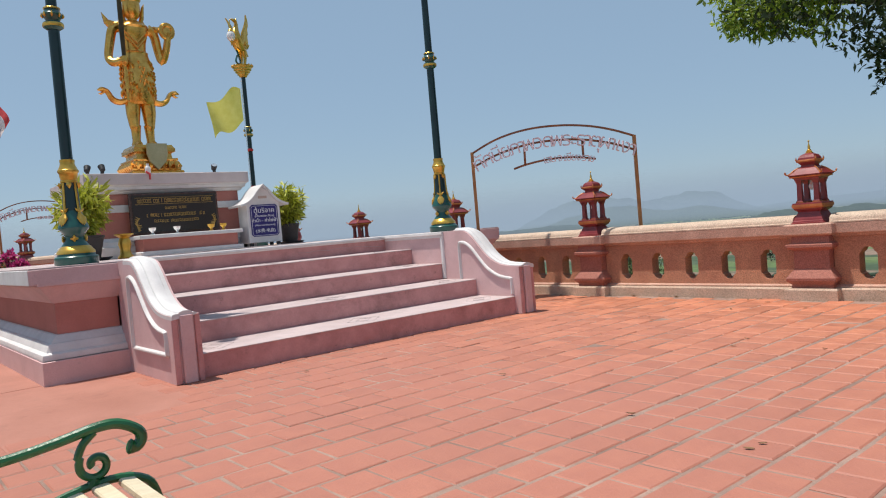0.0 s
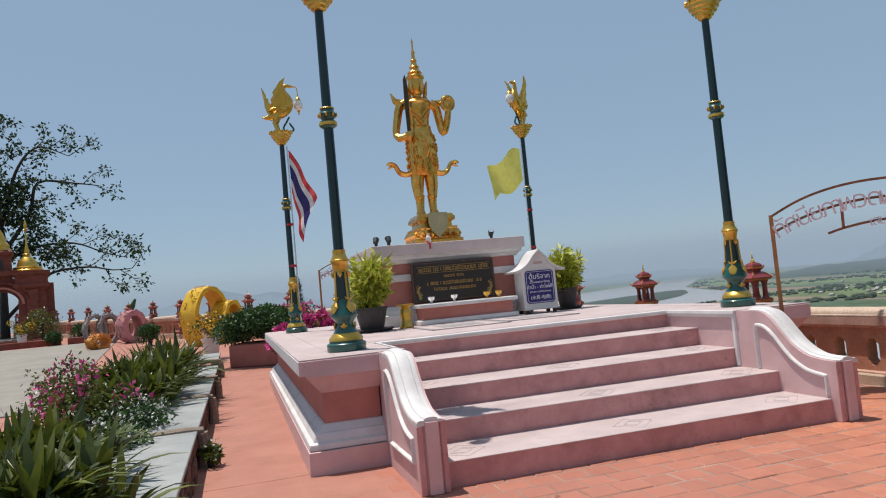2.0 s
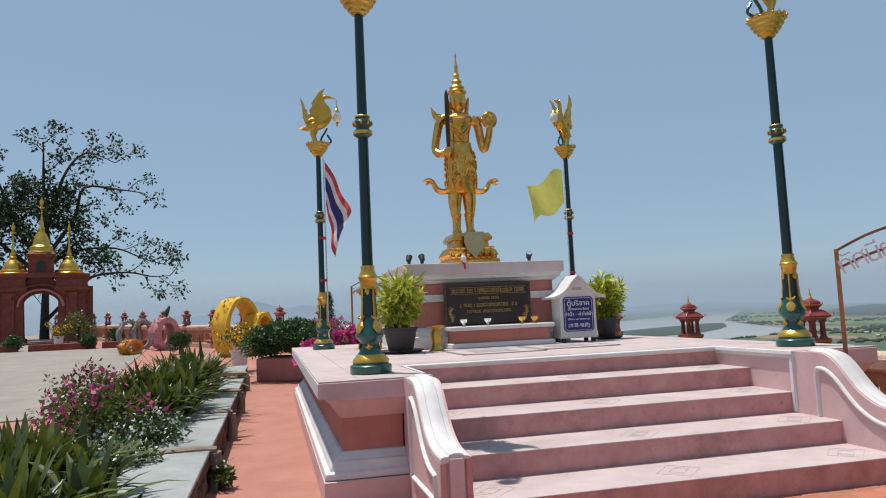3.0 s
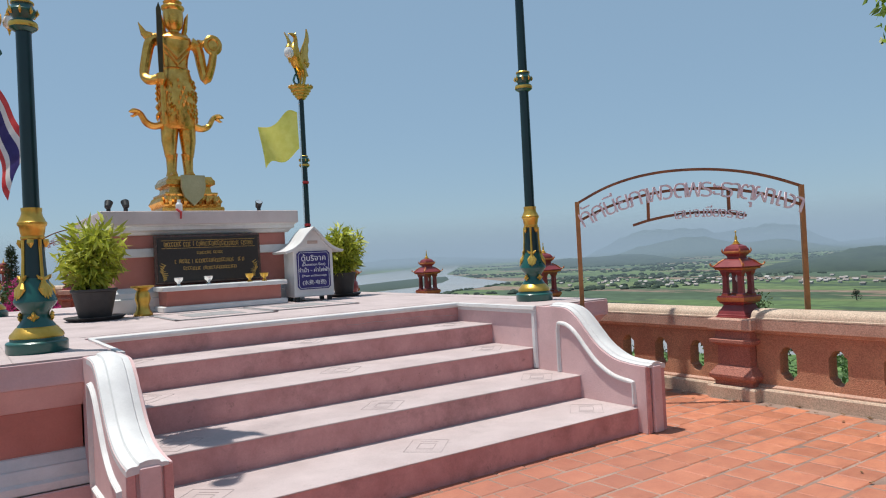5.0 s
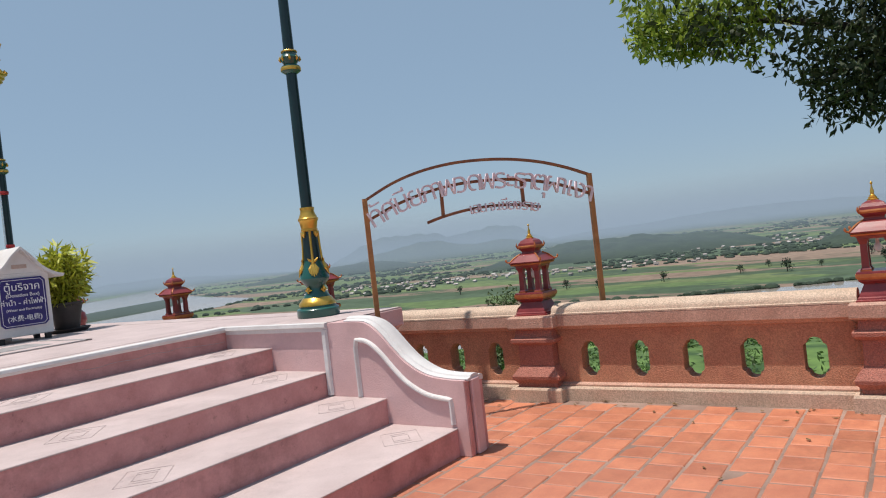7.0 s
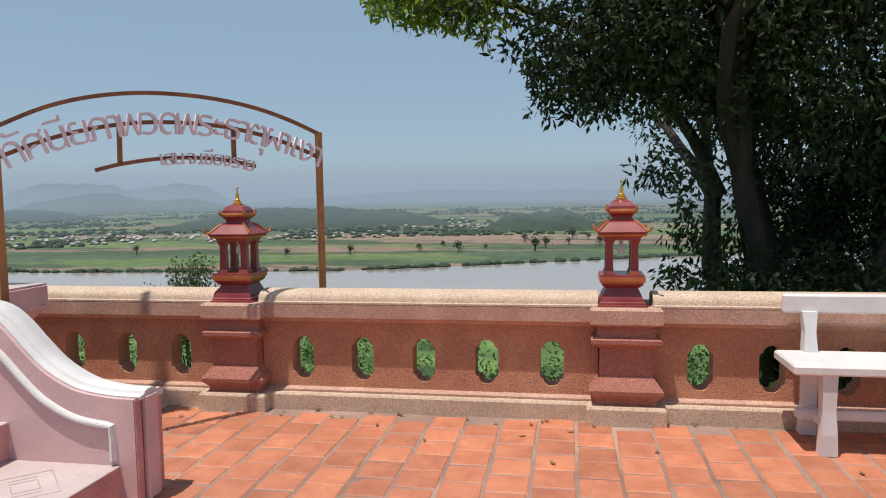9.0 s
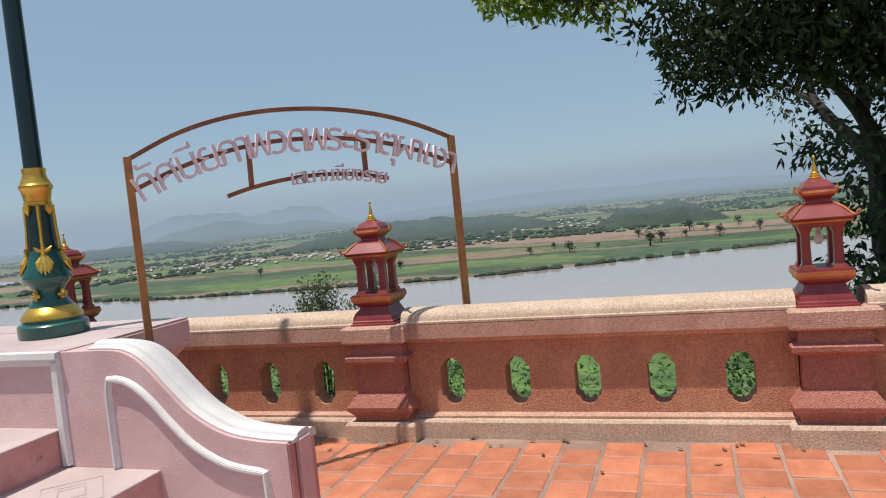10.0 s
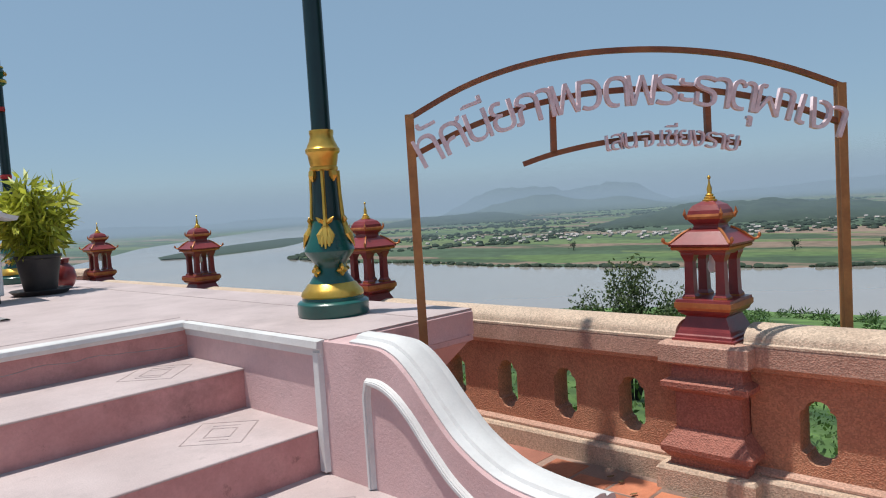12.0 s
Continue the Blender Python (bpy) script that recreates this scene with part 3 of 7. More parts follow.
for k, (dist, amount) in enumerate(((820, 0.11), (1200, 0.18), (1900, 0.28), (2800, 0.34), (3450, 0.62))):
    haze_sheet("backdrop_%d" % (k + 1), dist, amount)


# ---- terrace floor ----
def sheet(name, x0, x1, y0, y1, material, label, category, lift=0.0, cut=None, depth=0.3):
    s = Shape()
    nx, ny = max(1, int((x1 - x0) / 2.5)), max(1, int((y1 - y0) / 1.5))
    top, low = [], []
    for j in range(ny + 1):
        y = y0 + (y1 - y0) * j / ny
        right = min(x1, back_edge(y) - 0.05) if cut is None else min(x1, cut(y))
        for i in range(nx + 1):
            x = x0 + (right - x0) * i / nx
            top.append((x, y, rise(y) + lift))
    r = nx + 1
    n = len(top)
    faces = [(j * r + i, j * r + i + 1, (j + 1) * r + i + 1, (j + 1) * r + i) for j in range(ny) for i in range(nx)]
    rim = [i for i in range(r)] + [j * r + nx for j in range(1, ny + 1)] + [ny * r + i for i in range(nx - 1, -1, -1)] + [j * r for j in range(ny - 1, 0, -1)]
    verts = top + [(top[i][0], top[i][1], top[i][2] - depth) for i in rim]
    for a in range(len(rim)):
        b = (a + 1) % len(rim)
        faces.append((rim[a], rim[b], n + b, n + a))
    s.add(verts, faces)
    return solid(name, s, material, label, category, kind="structure")


TILE_Y1 = 6.0
TILE_X0, PATH_Y0 = 1.3, 4.1
floor = sheet("floor", -9, 7.25, -9, TILE_Y1, MORTAR, "terrace paved with square terracotta tiles", "floor", lift=-0.0045)
sheet("pavement", -9, 7.25, TILE_Y1, 60, PATHRED, "worn red painted concrete forecourt", "pavement", lift=-0.002)
sheet("path", -1.9, TILE_X0 + 0.26, PATH_Y0 - 0.2, TILE_Y1 + 0.02, PATHRED, "worn red painted concrete path beside the monument", "path", lift=-0.004, depth=0.02)
sheet("road", -40, -2.6, 13.0, 33.0, ROADGREY, "pale grey concrete road", "road", lift=0.02, cut=lambda y: -2.6 - 0.10 * (y - 13), depth=0.2)
sheet("forecourt_west", -40, -9, -9, 60, ROADGREY, "pale concrete yard", "pavement", lift=-0.004)


# ---- monument platform and stair ----
H = 0.19
TOP = 5 * H
PX0, PX1, PYF, PYB = 0.82, 6.16, 6.0, 13.4
SX0, SX1 = 1.72, 5.228
STEP_Y = [4.885, 5.485, 6.055, 6.655, 7.22]
CW = 0.215

platform = thing("monument_platform", pose(0, 0, 0), "pink and white masonry platform of a monument", "platform", kind="structure")


def around(shape, profile, x0, x1, y0, y1):
    """A moulding round a rectangle; the profile gives (out, z) from the rectangle."""
    rings = [[(x0 - o, y0 - o, z), (x1 + o, y0 - o, z), (x1 + o, y1 + o, z), (x0 - o, y1 + o, z)] for o, z in profile]
    return shape.loft(rings, caps=False)


# the platform is two wings beside the stair and a body behind it
def wing(x0, x1, y0, y1):
    a = 0.17
    part("wall", around(Shape(), [(-a, 0.30), (-a, 0.68)], x0, x1, y0, y1), BRICKRED, platform, "faded brick red wall band")
    part("cove", around(Shape(), [(-a, 0.645), (-a + 0.012, 0.65), (-0.055, 0.79), (-0.035, 0.80), (-0.035, 0.825)], x0, x1, y0, y1), PINK, platform, "pale pink cove under the slab")
    part("base_moulding", around(Shape(), [(-a, 0.385), (-a + 0.02, 0.38), (-0.105, 0.325), (-0.085, 0.32), (-0.07, 0.30), (-0.055, 0.255), (-0.02, 0.24), (-0.012, 0.215), (-0.012, 0.195), (-0.03, 0.185)], x0, x1, y0, y1), WHITE, platform, "white base moulding", smooth=True, angle=30)
    part("plinth", around(Shape(), [(-0.02, 0.19), (-0.005, 0.185), (0.0, -0.02)], x0, x1, y0 - 0.02, y1), PINK, platform)


wing(PX0 + 0.015, SX0 - 0.05, PYF - 0.08, PYB)
wing(SX1 + 0.05, PX1 - 0.015, PYF - 0.08, PYB)
slab = Shape()
outline = [(PX0, PYF), (SX0 - 0.03, PYF), (SX0 - 0.03, STEP_Y[4] + 0.04), (SX1 + 0.03, STEP_Y[4] + 0.04), (SX1 + 0.03, PYF), (PX1, PYF), (PX1, PYB), (PX0, PYB)]
slab.prism(outline, 0.815, TOP, "z")
part("slab", slab, TREAD, platform, "pale weathered concrete slab")
edge = Shape()
for x0, x1 in ((PX0, SX0 - CW), (SX1 + CW, PX1)):
    edge.box(x0 - 0.004, x1 + 0.004, PYF - 0.006, PYF + 0.1, 0.813, TOP - 0.012, 0.004)
part("slab_edge", edge, PINK, platform, "pale pink slab edge")
# whiter than the front edge: the sunlight on this side is in its colour
side = Shape().box(PX0 - 0.006, PX0 + 0.1, PYF + 0.0, PYB, 0.812, TOP - 0.012, 0.004)
part("slab_edge", side, WHITE, platform, "slab edge whitened as the sunlit side")
seams = Shape()
seams.box(PX0 + 0.32, PX0 + 0.328, PYF + 0.01, PYB - 0.1, TOP - 0.002, TOP + 0.002)
seams.box(PX1 - 0.328, PX1 - 0.32, PYF + 0.01, PYB - 0.1, TOP - 0.002, TOP + 0.002)
seams.box(SX0 - 0.05, SX1 + 0.05, STEP_Y[4] + 0.17, STEP_Y[4] + 0.178, TOP - 0.002, TOP + 0.002)
part("seam", seams, LINE, platform)

stair = thing("staircase", pose(0, 0, 0), "wide five-step stair with dusty pink risers and pale treads", "stairs", kind="structure")
for k in range(4):
    y0, y1, z1 = STEP_Y[k], STEP_Y[k + 1] + 0.02, (k + 1) * H
    part("riser", Shape().box(SX0, SX1, y0 + 0.006, y1, z1 - H - 0.01, z1 - 0.008), RISER, stair)
    part("tread", Shape().box(SX0, SX1, y0, y1, z1 - 0.010, z1, 0.003), TREAD, stair, "pale washed concrete tread")
    # lozenges cut into the tread, a smaller one and two short strokes within
    for cx in (1.94, 3.43, 4.94):
        cy = (5.16, 5.72, 6.385, 6.98)[k]
        d = Shape()

        def groove(u0, v0, u1, v1):
            c = math.cos(math.pi / 4)
            line = [(cx + (u - v) * c, cy + (u + v) * c) for u, v in ((u0, v0), (u1, v1))]
            du, dv = line[1][0] - line[0][0], line[1][1] - line[0][1]
            nu, nv = -dv / math.hypot(du, dv) * 0.003, du / math.hypot(du, dv) * 0.003
            d.prism([(line[0][0] + nu, line[0][1] + nv), (line[1][0] + nu, line[1][1] + nv), (line[1][0] - nu, line[1][1] - nv), (line[0][0] - nu, line[0][1] - nv)], z1 - 0.001, z1 + 0.0015, "z")

        for hu, hv in ((0.15, 0.125), (0.062, 0.055)):
            for q in ((-hu, -hv, hu, -hv), (hu, -hv, hu, hv), (hu, hv, -hu, hv), (-hu, hv, -hu, -hv)):
                groove(*q)
        groove(-0.10, -0.06, -0.10, 0.06)
        groove(0.10, -0.06, 0.10, 0.06)
        part("incised_pattern", d, LINE, stair, "thin incised lozenge on the tread")
part("riser", Shape().box(SX0, SX1, STEP_Y[4] + 0.006, STEP_Y[4] + 0.1, 4 * H - 0.01, TOP - 0.045), RISER, stair, "cracked dusty pink top riser")
part("nosing", Shape().prism([(STEP_Y[4] - 0.035, TOP - 0.002), (STEP_Y[4] - 0.04, TOP - 0.022), (STEP_Y[4] - 0.02, TOP - 0.027), (STEP_Y[4] - 0.012, TOP - 0.045), (STEP_Y[4] + 0.05, TOP - 0.05), (STEP_Y[4] + 0.05, TOP + 0.003), (STEP_Y[4] - 0.028, TOP + 0.003)], SX0, SX1, "x"), WHITE, stair, "white nosing along the platform edge")
crack = Shape()
rng = np.random.default_rng(5)
xs = np.linspace(SX1 - 1.3, SX1 - 0.02, 22)
zs = TOP - 0.10 + np.cumsum(rng.normal(0, 0.006, 22))
crack.strip([(float(x), float(z)) for x, z in zip(xs, zs)], 1, 0.004, 0.0, "y", STEP_Y[4] + 0.006, STEP_Y[4] + 0.003)
part("crack", crack, LINE, stair)
for sx, inward in ((SX0, 1), (SX1, -1)):
    x_in = sx
    part("return_wall", Shape().box(min(sx, sx - inward * 0.12), max(sx, sx - inward * 0.12), PYF + 0.02, STEP_Y[4] + 0.05, 0.30, TOP - 0.012), PINK, stair, "pale pink return wall")
    band = Shape()
    y_a, y_b = PYF + 0.035, STEP_Y[4] - 0.03
    band.strip([(y_a, 2 * H + 0.01), (y_a, TOP - 0.05)], 1, 0.055, 0.0, "x", x_in - inward * 0.004, x_in + inward * 0.022)
    part("moulding", band, WHITE, stair, "white upright moulding")
    band = Shape()
    band.prism([(x_in - inward * 0.01, TOP + 0.003), (x_in + inward * 0.03, TOP - 0.001), (x_in + inward * 0.034, TOP - 0.03), (x_in + inward * 0.016, TOP - 0.036), (x_in + inward * 0.012, TOP - 0.068), (x_in - inward * 0.01, TOP - 0.07)], y_a - 0.03, STEP_Y[4] - 0.012, "y")
    part("moulding", band, WHITE, stair, "white moulding along the return wall")


def smooth_line(points, n=40):
    """A smooth curve through points (Catmull-Rom)."""
    out, p = [], [points[0]] + list(points) + [points[-1]]
    for i in range(1, len(p) - 2):
        for k in range(n // (len(p) - 3)):
            t = k / (n // (len(p) - 3))
            out.append(tuple(0.5 * (2 * p[i][c] + (p[i + 1][c] - p[i - 1][c]) * t + (2 * p[i - 1][c] - 5 * p[i][c] + 4 * p[i + 1][c] - p[i + 2][c]) * t * t + (3 * p[i][c] - p[i - 1][c] - 3 * p[i + 1][c] + p[i + 2][c]) * t ** 3) for c in range(len(points[0]))))
    out.append(tuple(points[-1]))
    return out


CX_STAIR = (SX0 + SX1) / 2
CURVE = smooth_line([(4.80, 0.515), (4.95, 0.522), (5.12, 0.552), (5.28, 0.635), (5.40, 0.745), (5.50, 0.85), (5.60, 0.922), (5.72, 0.946), (6.05, 0.944)], 40)


def cheek(x0, x1):
    """A low scrolled wall beside the stair: white coping, panel frames, fluted front."""
    wall = thing("stair_cheek_wall", pose(0, 0, 0), "pale pink scrolled stair cheek wall with white coping", "wall", "stair cheek walls", "structure")
    body = Shape().prism([(4.80, 0.0)] + CURVE + [(6.05, 0.0)], x0, x1, "x")
    part("body", body, PINK, wall)
    mid = (x0 + x1) / 2
    outer = 1 if x0 > CX_STAIR else -1
    cop = Shape()
    rings = []
    crest = [(4.778, CURVE[0][1])] + [q for q in CURVE if q[0] < 5.88]
    for i, (y, z) in enumerate(crest):
        p, q = crest[max(0, i - 1)], crest[min(len(crest) - 1, i + 1)]
        dy, dz = q[0] - p[0], q[1] - p[1]
        d = math.hypot(dy, dz)
        ny, nz = -dz / d, dy / d
        prof = [(outer * u * 1.22 + outer * 0.01, h2) for u, h2 in ((-0.078, -0.006), (-0.08, 0.008), (-0.066, 0.013), (-0.05, 0.014), (-0.044, 0.026), (-0.02, 0.033), (0.008, 0.033), (0.03, 0.026), (0.036, 0.014), (0.06, 0.014), (0.074, 0.008), (0.08, -0.004), (0.08, -0.03))]
        rings.append([(mid + u, y + ny * h2, z + nz * h2) for u, h2 in prof])
    cop.loft(rings)
    part("coping", cop, WHITE, wall, "white scrolled coping with ribs", smooth=True, angle=28)
    front = Shape()
    front.box(mid - 0.05, mid + 0.05, 4.768, 4.80, 0.0, 0.52, 0.008)
    part("front_pilaster", front, PINK, wall)
    for s in (-1, 1):
        f = Shape().box(mid + s * 0.085 - 0.022, mid + s * 0.085 + 0.022, 4.787, 4.80, 0.0, 0.515, 0.005)
        part("front_fillet", f, RISER, wall, "darker pink front fillet")
    for face, s in ((x0, -1), (x1, 1)):
        inner = (face == x1) == (x1 == SX0)
        lo = 0.215
        path = [(y, z - 0.135) for y, z in CURVE if 4.95 <= y <= 5.755]
        line = [(path[-1][0] + 0.015, 2 * H + 0.004 if inner else lo)] + [(path[-1][0] + 0.015, path[-1][1] - 0.06)] + path[::-1] + [(path[0][0] - 0.03, path[0][1] - 0.004), (path[0][0] - 0.034, path[0][1] - 0.05), (path[0][0] - 0.034, lo)]
        if not inner:
            line = line + [(path[0][0] - 0.02, lo), (5.4, lo), (path[-1][0] - 0.02, lo)]
        fr = Shape().strip(line, 1, 0.042, 0, "x", face - s * 0.003, face + s * 0.010).strip(line, 1, 0.031, 0, "x", face, face + s * 0.019).strip(line, 1, 0.017, 0, "x", face, face + s * 0.024)
        part("panel_moulding", fr, WHITE, wall, "white panel moulding following the scroll", smooth=True, angle=50)
    return wall


cheek(SX0 - CW, SX0)
cheek(SX1, SX1 + CW)


# ---- balustrade ----
BX = 6.95
HOLE_Z = 0.345


def oval(cy, cz, half_w, half_h):
    """The outline of a tall opening: straight sides, shoulders stepping in, a rounded lobe at each end."""
    quarter = [(1.0, 0.18), (1.0, 0.52), (0.95, 0.62), (0.80, 0.69), (0.68, 0.71), (0.66, 0.78), (0.52, 0.91), (0.26, 0.985)]
    pts = [(u, v) for u, v in quarter] + [(0.0, 1.0)] + [(-u, v) for u, v in quarter[::-1]]
    pts += [(u, -v) for u, v in pts[::-1] if True]
    return [(cy + u * half_w, cz + v * half_h) for u, v in pts]


def pierced_wall(length, holes, z0, z1, x0, x1):
    """A thin wall along y from 0 to length with openings through it."""
    s = Shape()
    edges = [0.0] + [(holes[i] + holes[i + 1]) / 2 for i in range(len(holes) - 1)] + [length]
    for i, c in enumerate(holes):
        a, b = edges[i], edges[i + 1]
        hole = oval(c, HOLE_Z, 0.078, 0.15)
        n = len(hole)
        rim = []
        for (y, z) in hole:
            dy, dz = y - c, z - HOLE_Z
            k = min((b - c) / dy if dy > 1e-6 else 9e9, (a - c) / dy if dy < -1e-6 else 9e9, (z1 - HOLE_Z) / dz if dz > 1e-6 else 9e9, (z0 - HOLE_Z) / dz if dz < -1e-6 else 9e9)
            rim.append((c + dy * k, HOLE_Z + dz * k))
        corners = [(b, z1), (a, z1), (a, z0), (b, z0)]
        for cy, cz in corners:
            j = min(range(n), key=lambda q: math.hypot(rim[q][0] - cy, rim[q][1] - cz))
            rim[j] = (cy, cz)
        for x in (x0, x1):
            s.add([(x, *p) for p in hole] + [(x, *p) for p in rim], [(j, (j + 1) % n, n + (j + 1) % n, n + j) for j in range(n)])
        s.add([(x0, *p) for p in hole] + [(x1, *p) for p in hole], [(j, (j + 1) % n, n + (j + 1) % n, n + j) for j in range(n)])
    return s


def balustrade_bay(m, length, number):
    """One bay of the parapet from pier to pier, running along its own y axis."""
    bay = thing("balustrade_wall", m, "washed-gravel parapet wall pierced by tall ovals", "balustrade", "parapet bays", "structure")
    n = 5
    gap = 0.43
    holes = [length / 2 + gap * (i - (n - 1) / 2) for i in range(n)]
    part("pierced_panel", pierced_wall(length, holes, 0.12, 0.645, -0.07, 0.07), WASH_WALL, bay)
    part("kerb", Shape().prism([(-0.155, -0.3), (-0.155, 0.10), (-0.145, 0.115), (0.155, 0.115), (0.155, -0.3)], 0, length, "y"), WASH_TAN, bay, "tan washed-gravel kerb")
    part("base_moulding", Shape().prism([(-0.10, 0.113), (-0.112, 0.118), (-0.112, 0.13), (-0.09, 0.136), (-0.07, 0.144), (0.07, 0.144), (0.1, 0.13), (0.1, 0.113)], 0, length, "y"), WASH_ROSE, bay, "rosy gravel base moulding")
    part("rail", Shape().prism([(-0.07, 0.60), (-0.085, 0.605), (-0.10, 0.622), (-0.126, 0.630), (-0.137, 0.638), (-0.137, 0.725), (-0.13, 0.735), (0.135, 0.735), (0.145, 0.725), (0.145, 0.638), (0.07, 0.60)], 0, length, "y"), WASH_ROSE, bay, "rosy gravel rail")
    hump = [(-0.138, 0.733), (-0.138, 0.745), (-0.128, 0.751), (-0.124, 0.766)] + [(-0.124 * math.cos(math.pi * i / 10), 0.766 + 0.058 * math.sin(math.pi * i / 10)) for i in range(1, 10)] + [(0.124, 0.766), (0.138, 0.745), (0.138, 0.733)]
    part("coping", Shape().prism(hump, 0, length, "y"), WASH_TAN, bay, "rounded tan gravel coping", smooth=True)
    return bay


def pier(m):
    p = thing("balustrade_pier", m, "moulded reddish washed-gravel parapet pier", "pier", "parapet piers", "structure")
    part("kerb", Shape().square([(0.245, -0.3), (0.245, 0.10), (0.235, 0.116)]), WASH_TAN, p)
    part("base", Shape().square([(0.19, 0.115), (0.19, 0.15), (0.225, 0.19), (0.228, 0.215), (0.175, 0.288), (0.168, 0.30)]), WASH_RED, p)
    part("shaft", Shape().square([(0.165, 0.298), (0.162, 0.482)]), WASH_RED, p)
    part("necking", Shape().square([(0.168, 0.482), (0.215, 0.512), (0.217, 0.538), (0.18, 0.556), (0.172, 0.615), (0.185, 0.626)]), WASH_RED, p)
    part("cap", Shape().square([(0.185, 0.622), (0.212, 0.632), (0.222, 0.64), (0.222, 0.725), (0.21, 0.738)]), WASH_ROSE, p)
    return p


def lantern_shrine(m):
    """A small red roofed lantern with four columns, gilded trims and a spire."""
    s = thing("lantern_shrine", m, "small oxblood red lantern shrine with gilded roof and spire", "shrine", "lantern shrines on the parapet")
    part("foot", Shape().square([(0.155, 0.0), (0.155, 0.012), (0.145, 0.016), (0.143, 0.028), (0.135, 0.034), (0.13, 0.05), (0.105, 0.105), (0.10, 0.118), (0.128, 0.14), (0.13, 0.15)]), SHRINE, s)
    part("platform", Shape().square([(0.128, 0.148), (0.142, 0.165), (0.142, 0.19)]), SHRINE_TRIM, s, "ochre gilded platform band")
    part("floor", Shape().square([(0.138, 0.19), (0.136, 0.204), (0.115, 0.206)]), SHRINE, s)
    for ax in (-1, 1):
        for ay in (-1, 1):
            c = part("column", Shape().square([(0.032, 0.204), (0.032, 0.218), (0.024, 0.232), (0.022, 0.30), (0.021, 0.39), (0.028, 0.41), (0.034, 0.425), (0.034, 0.44)], ax * 0.078, ay * 0.078), SHRINE, s)
            part("collar", Shape().square([(0.0335, 0.207), (0.0335, 0.215)], ax * 0.078, ay * 0.078), SHRINE_TRIM, c)
    part("lintel", Shape().square([(0.105, 0.425), (0.12, 0.445), (0.135, 0.452)]), SHRINE, s)
    part("eave", Shape().square([(0.142, 0.45), (0.148, 0.462), (0.14, 0.47)]), SHRINE_TRIM, s, "ochre eave band")
    part("roof", Shape().square([(0.152, 0.468), (0.154, 0.478), (0.125, 0.505), (0.092, 0.538), (0.066, 0.552), (0.062, 0.562)]), SHRINE, s)
    for ax in (-1, 1):
        for ay in (-1, 1):
            tipc = smooth_line([(0.07 * ax, 0.07 * ay, 0.552), (0.11 * ax, 0.11 * ay, 0.525), (0.148 * ax, 0.148 * ay, 0.486), (0.168 * ax, 0.168 * ay, 0.492), (0.172 * ax, 0.172 * ay, 0.515)], 12)
            part("hip_ridge", Shape().tube(tipc, [0.007] * (len(tipc) - 3) + [0.01, 0.008, 0.003], 6), SHRINE_TRIM, s, "gilded hip with upturned tip", smooth=True)
    part("drum", Shape().square([(0.060, 0.56), (0.062, 0.572), (0.078, 0.59), (0.084, 0.60)]), SHRINE, s)
    part("drum_band", Shape().square([(0.085, 0.598), (0.089, 0.61), (0.085, 0.622)]), SHRINE_TRIM, s)
    part("upper_roof", Shape().square([(0.082, 0.62), (0.078, 0.64), (0.062, 0.665), (0.035, 0.68), (0.03, 0.684)]), SHRINE, s)
    for ax in (-1, 1):
        for ay in (-1, 1):
            part("corner_leaf", Shape().tube([(0.082 * ax, 0.082 * ay, 0.60), (0.092 * ax, 0.092 * ay, 0.625), (0.09 * ax, 0.09 * ay, 0.65)], [0.009, 0.009, 0.002], 5), SHRINE_TRIM, s)
    part("spire", Shape().lathe([(0.034, 0.682), (0.036, 0.69), (0.026, 0.695), (0.028, 0.703), (0.018, 0.708), (0.02, 0.715), (0.011, 0.722), (0.013, 0.745), (0.006, 0.768), (0.003, 0.79), (0.009, 0.797), (0.008, 0.805), (0.001, 0.812)], seg=12), GOLD_PAINT, s, "gilded spire", smooth=True)
    part("lamp", Shape().lathe([(0.004, 0.425), (0.012, 0.42), (0.014, 0.39), (0.022, 0.375), (0.024, 0.35), (0.015, 0.33), (0.002, 0.325)], seg=12), GLASS_WHITE, s, "white hanging lamp bulb", smooth=True)
    return s


BAY = 2.65
PIERS = [2.41 + BAY * k for k in range(-3, 5)]
first_pier = pier(pose(BX, PIERS[0], 0))
first_shrine = lantern_shrine(pose(BX, PIERS[0], 0.766))
for y in PIERS[1:]:
    copy_thing(first_pier, pose(BX, y, 0))
    copy_thing(first_shrine, pose(BX, y + 0.02, 0.736))
first_bay = balustrade_bay(pose(BX, PIERS[0] + 0.17, 0), BAY - 0.34, 0)
for y in PIERS[1:-1]:
    copy_thing(first_bay, pose(BX, y + 0.17, 0))
# the parapet turns behind the monument and follows the climbing forecourt
turn = math.degrees(math.atan(0.53))
sn, cs = math.sin(radians(turn)), math.cos(radians(turn))
for k in range(1, 17):
    d0, d = BAY * (k - 1), BAY * k
    x, y = BX - sn * d, PIERS[-1] + cs * d
    base = rise(y) + 0.06
    copy_thing(first_pier, pose(x, y, base, 0, 0, turn))
    copy_thing(first_shrine, pose(x, y, base + 0.736, 0, 0, turn))
    copy_thing(first_bay, pose(BX - sn * (d0 + 0.17), PIERS[-1] + cs * (d0 + 0.17), base - 0.03, 0, 0, turn))


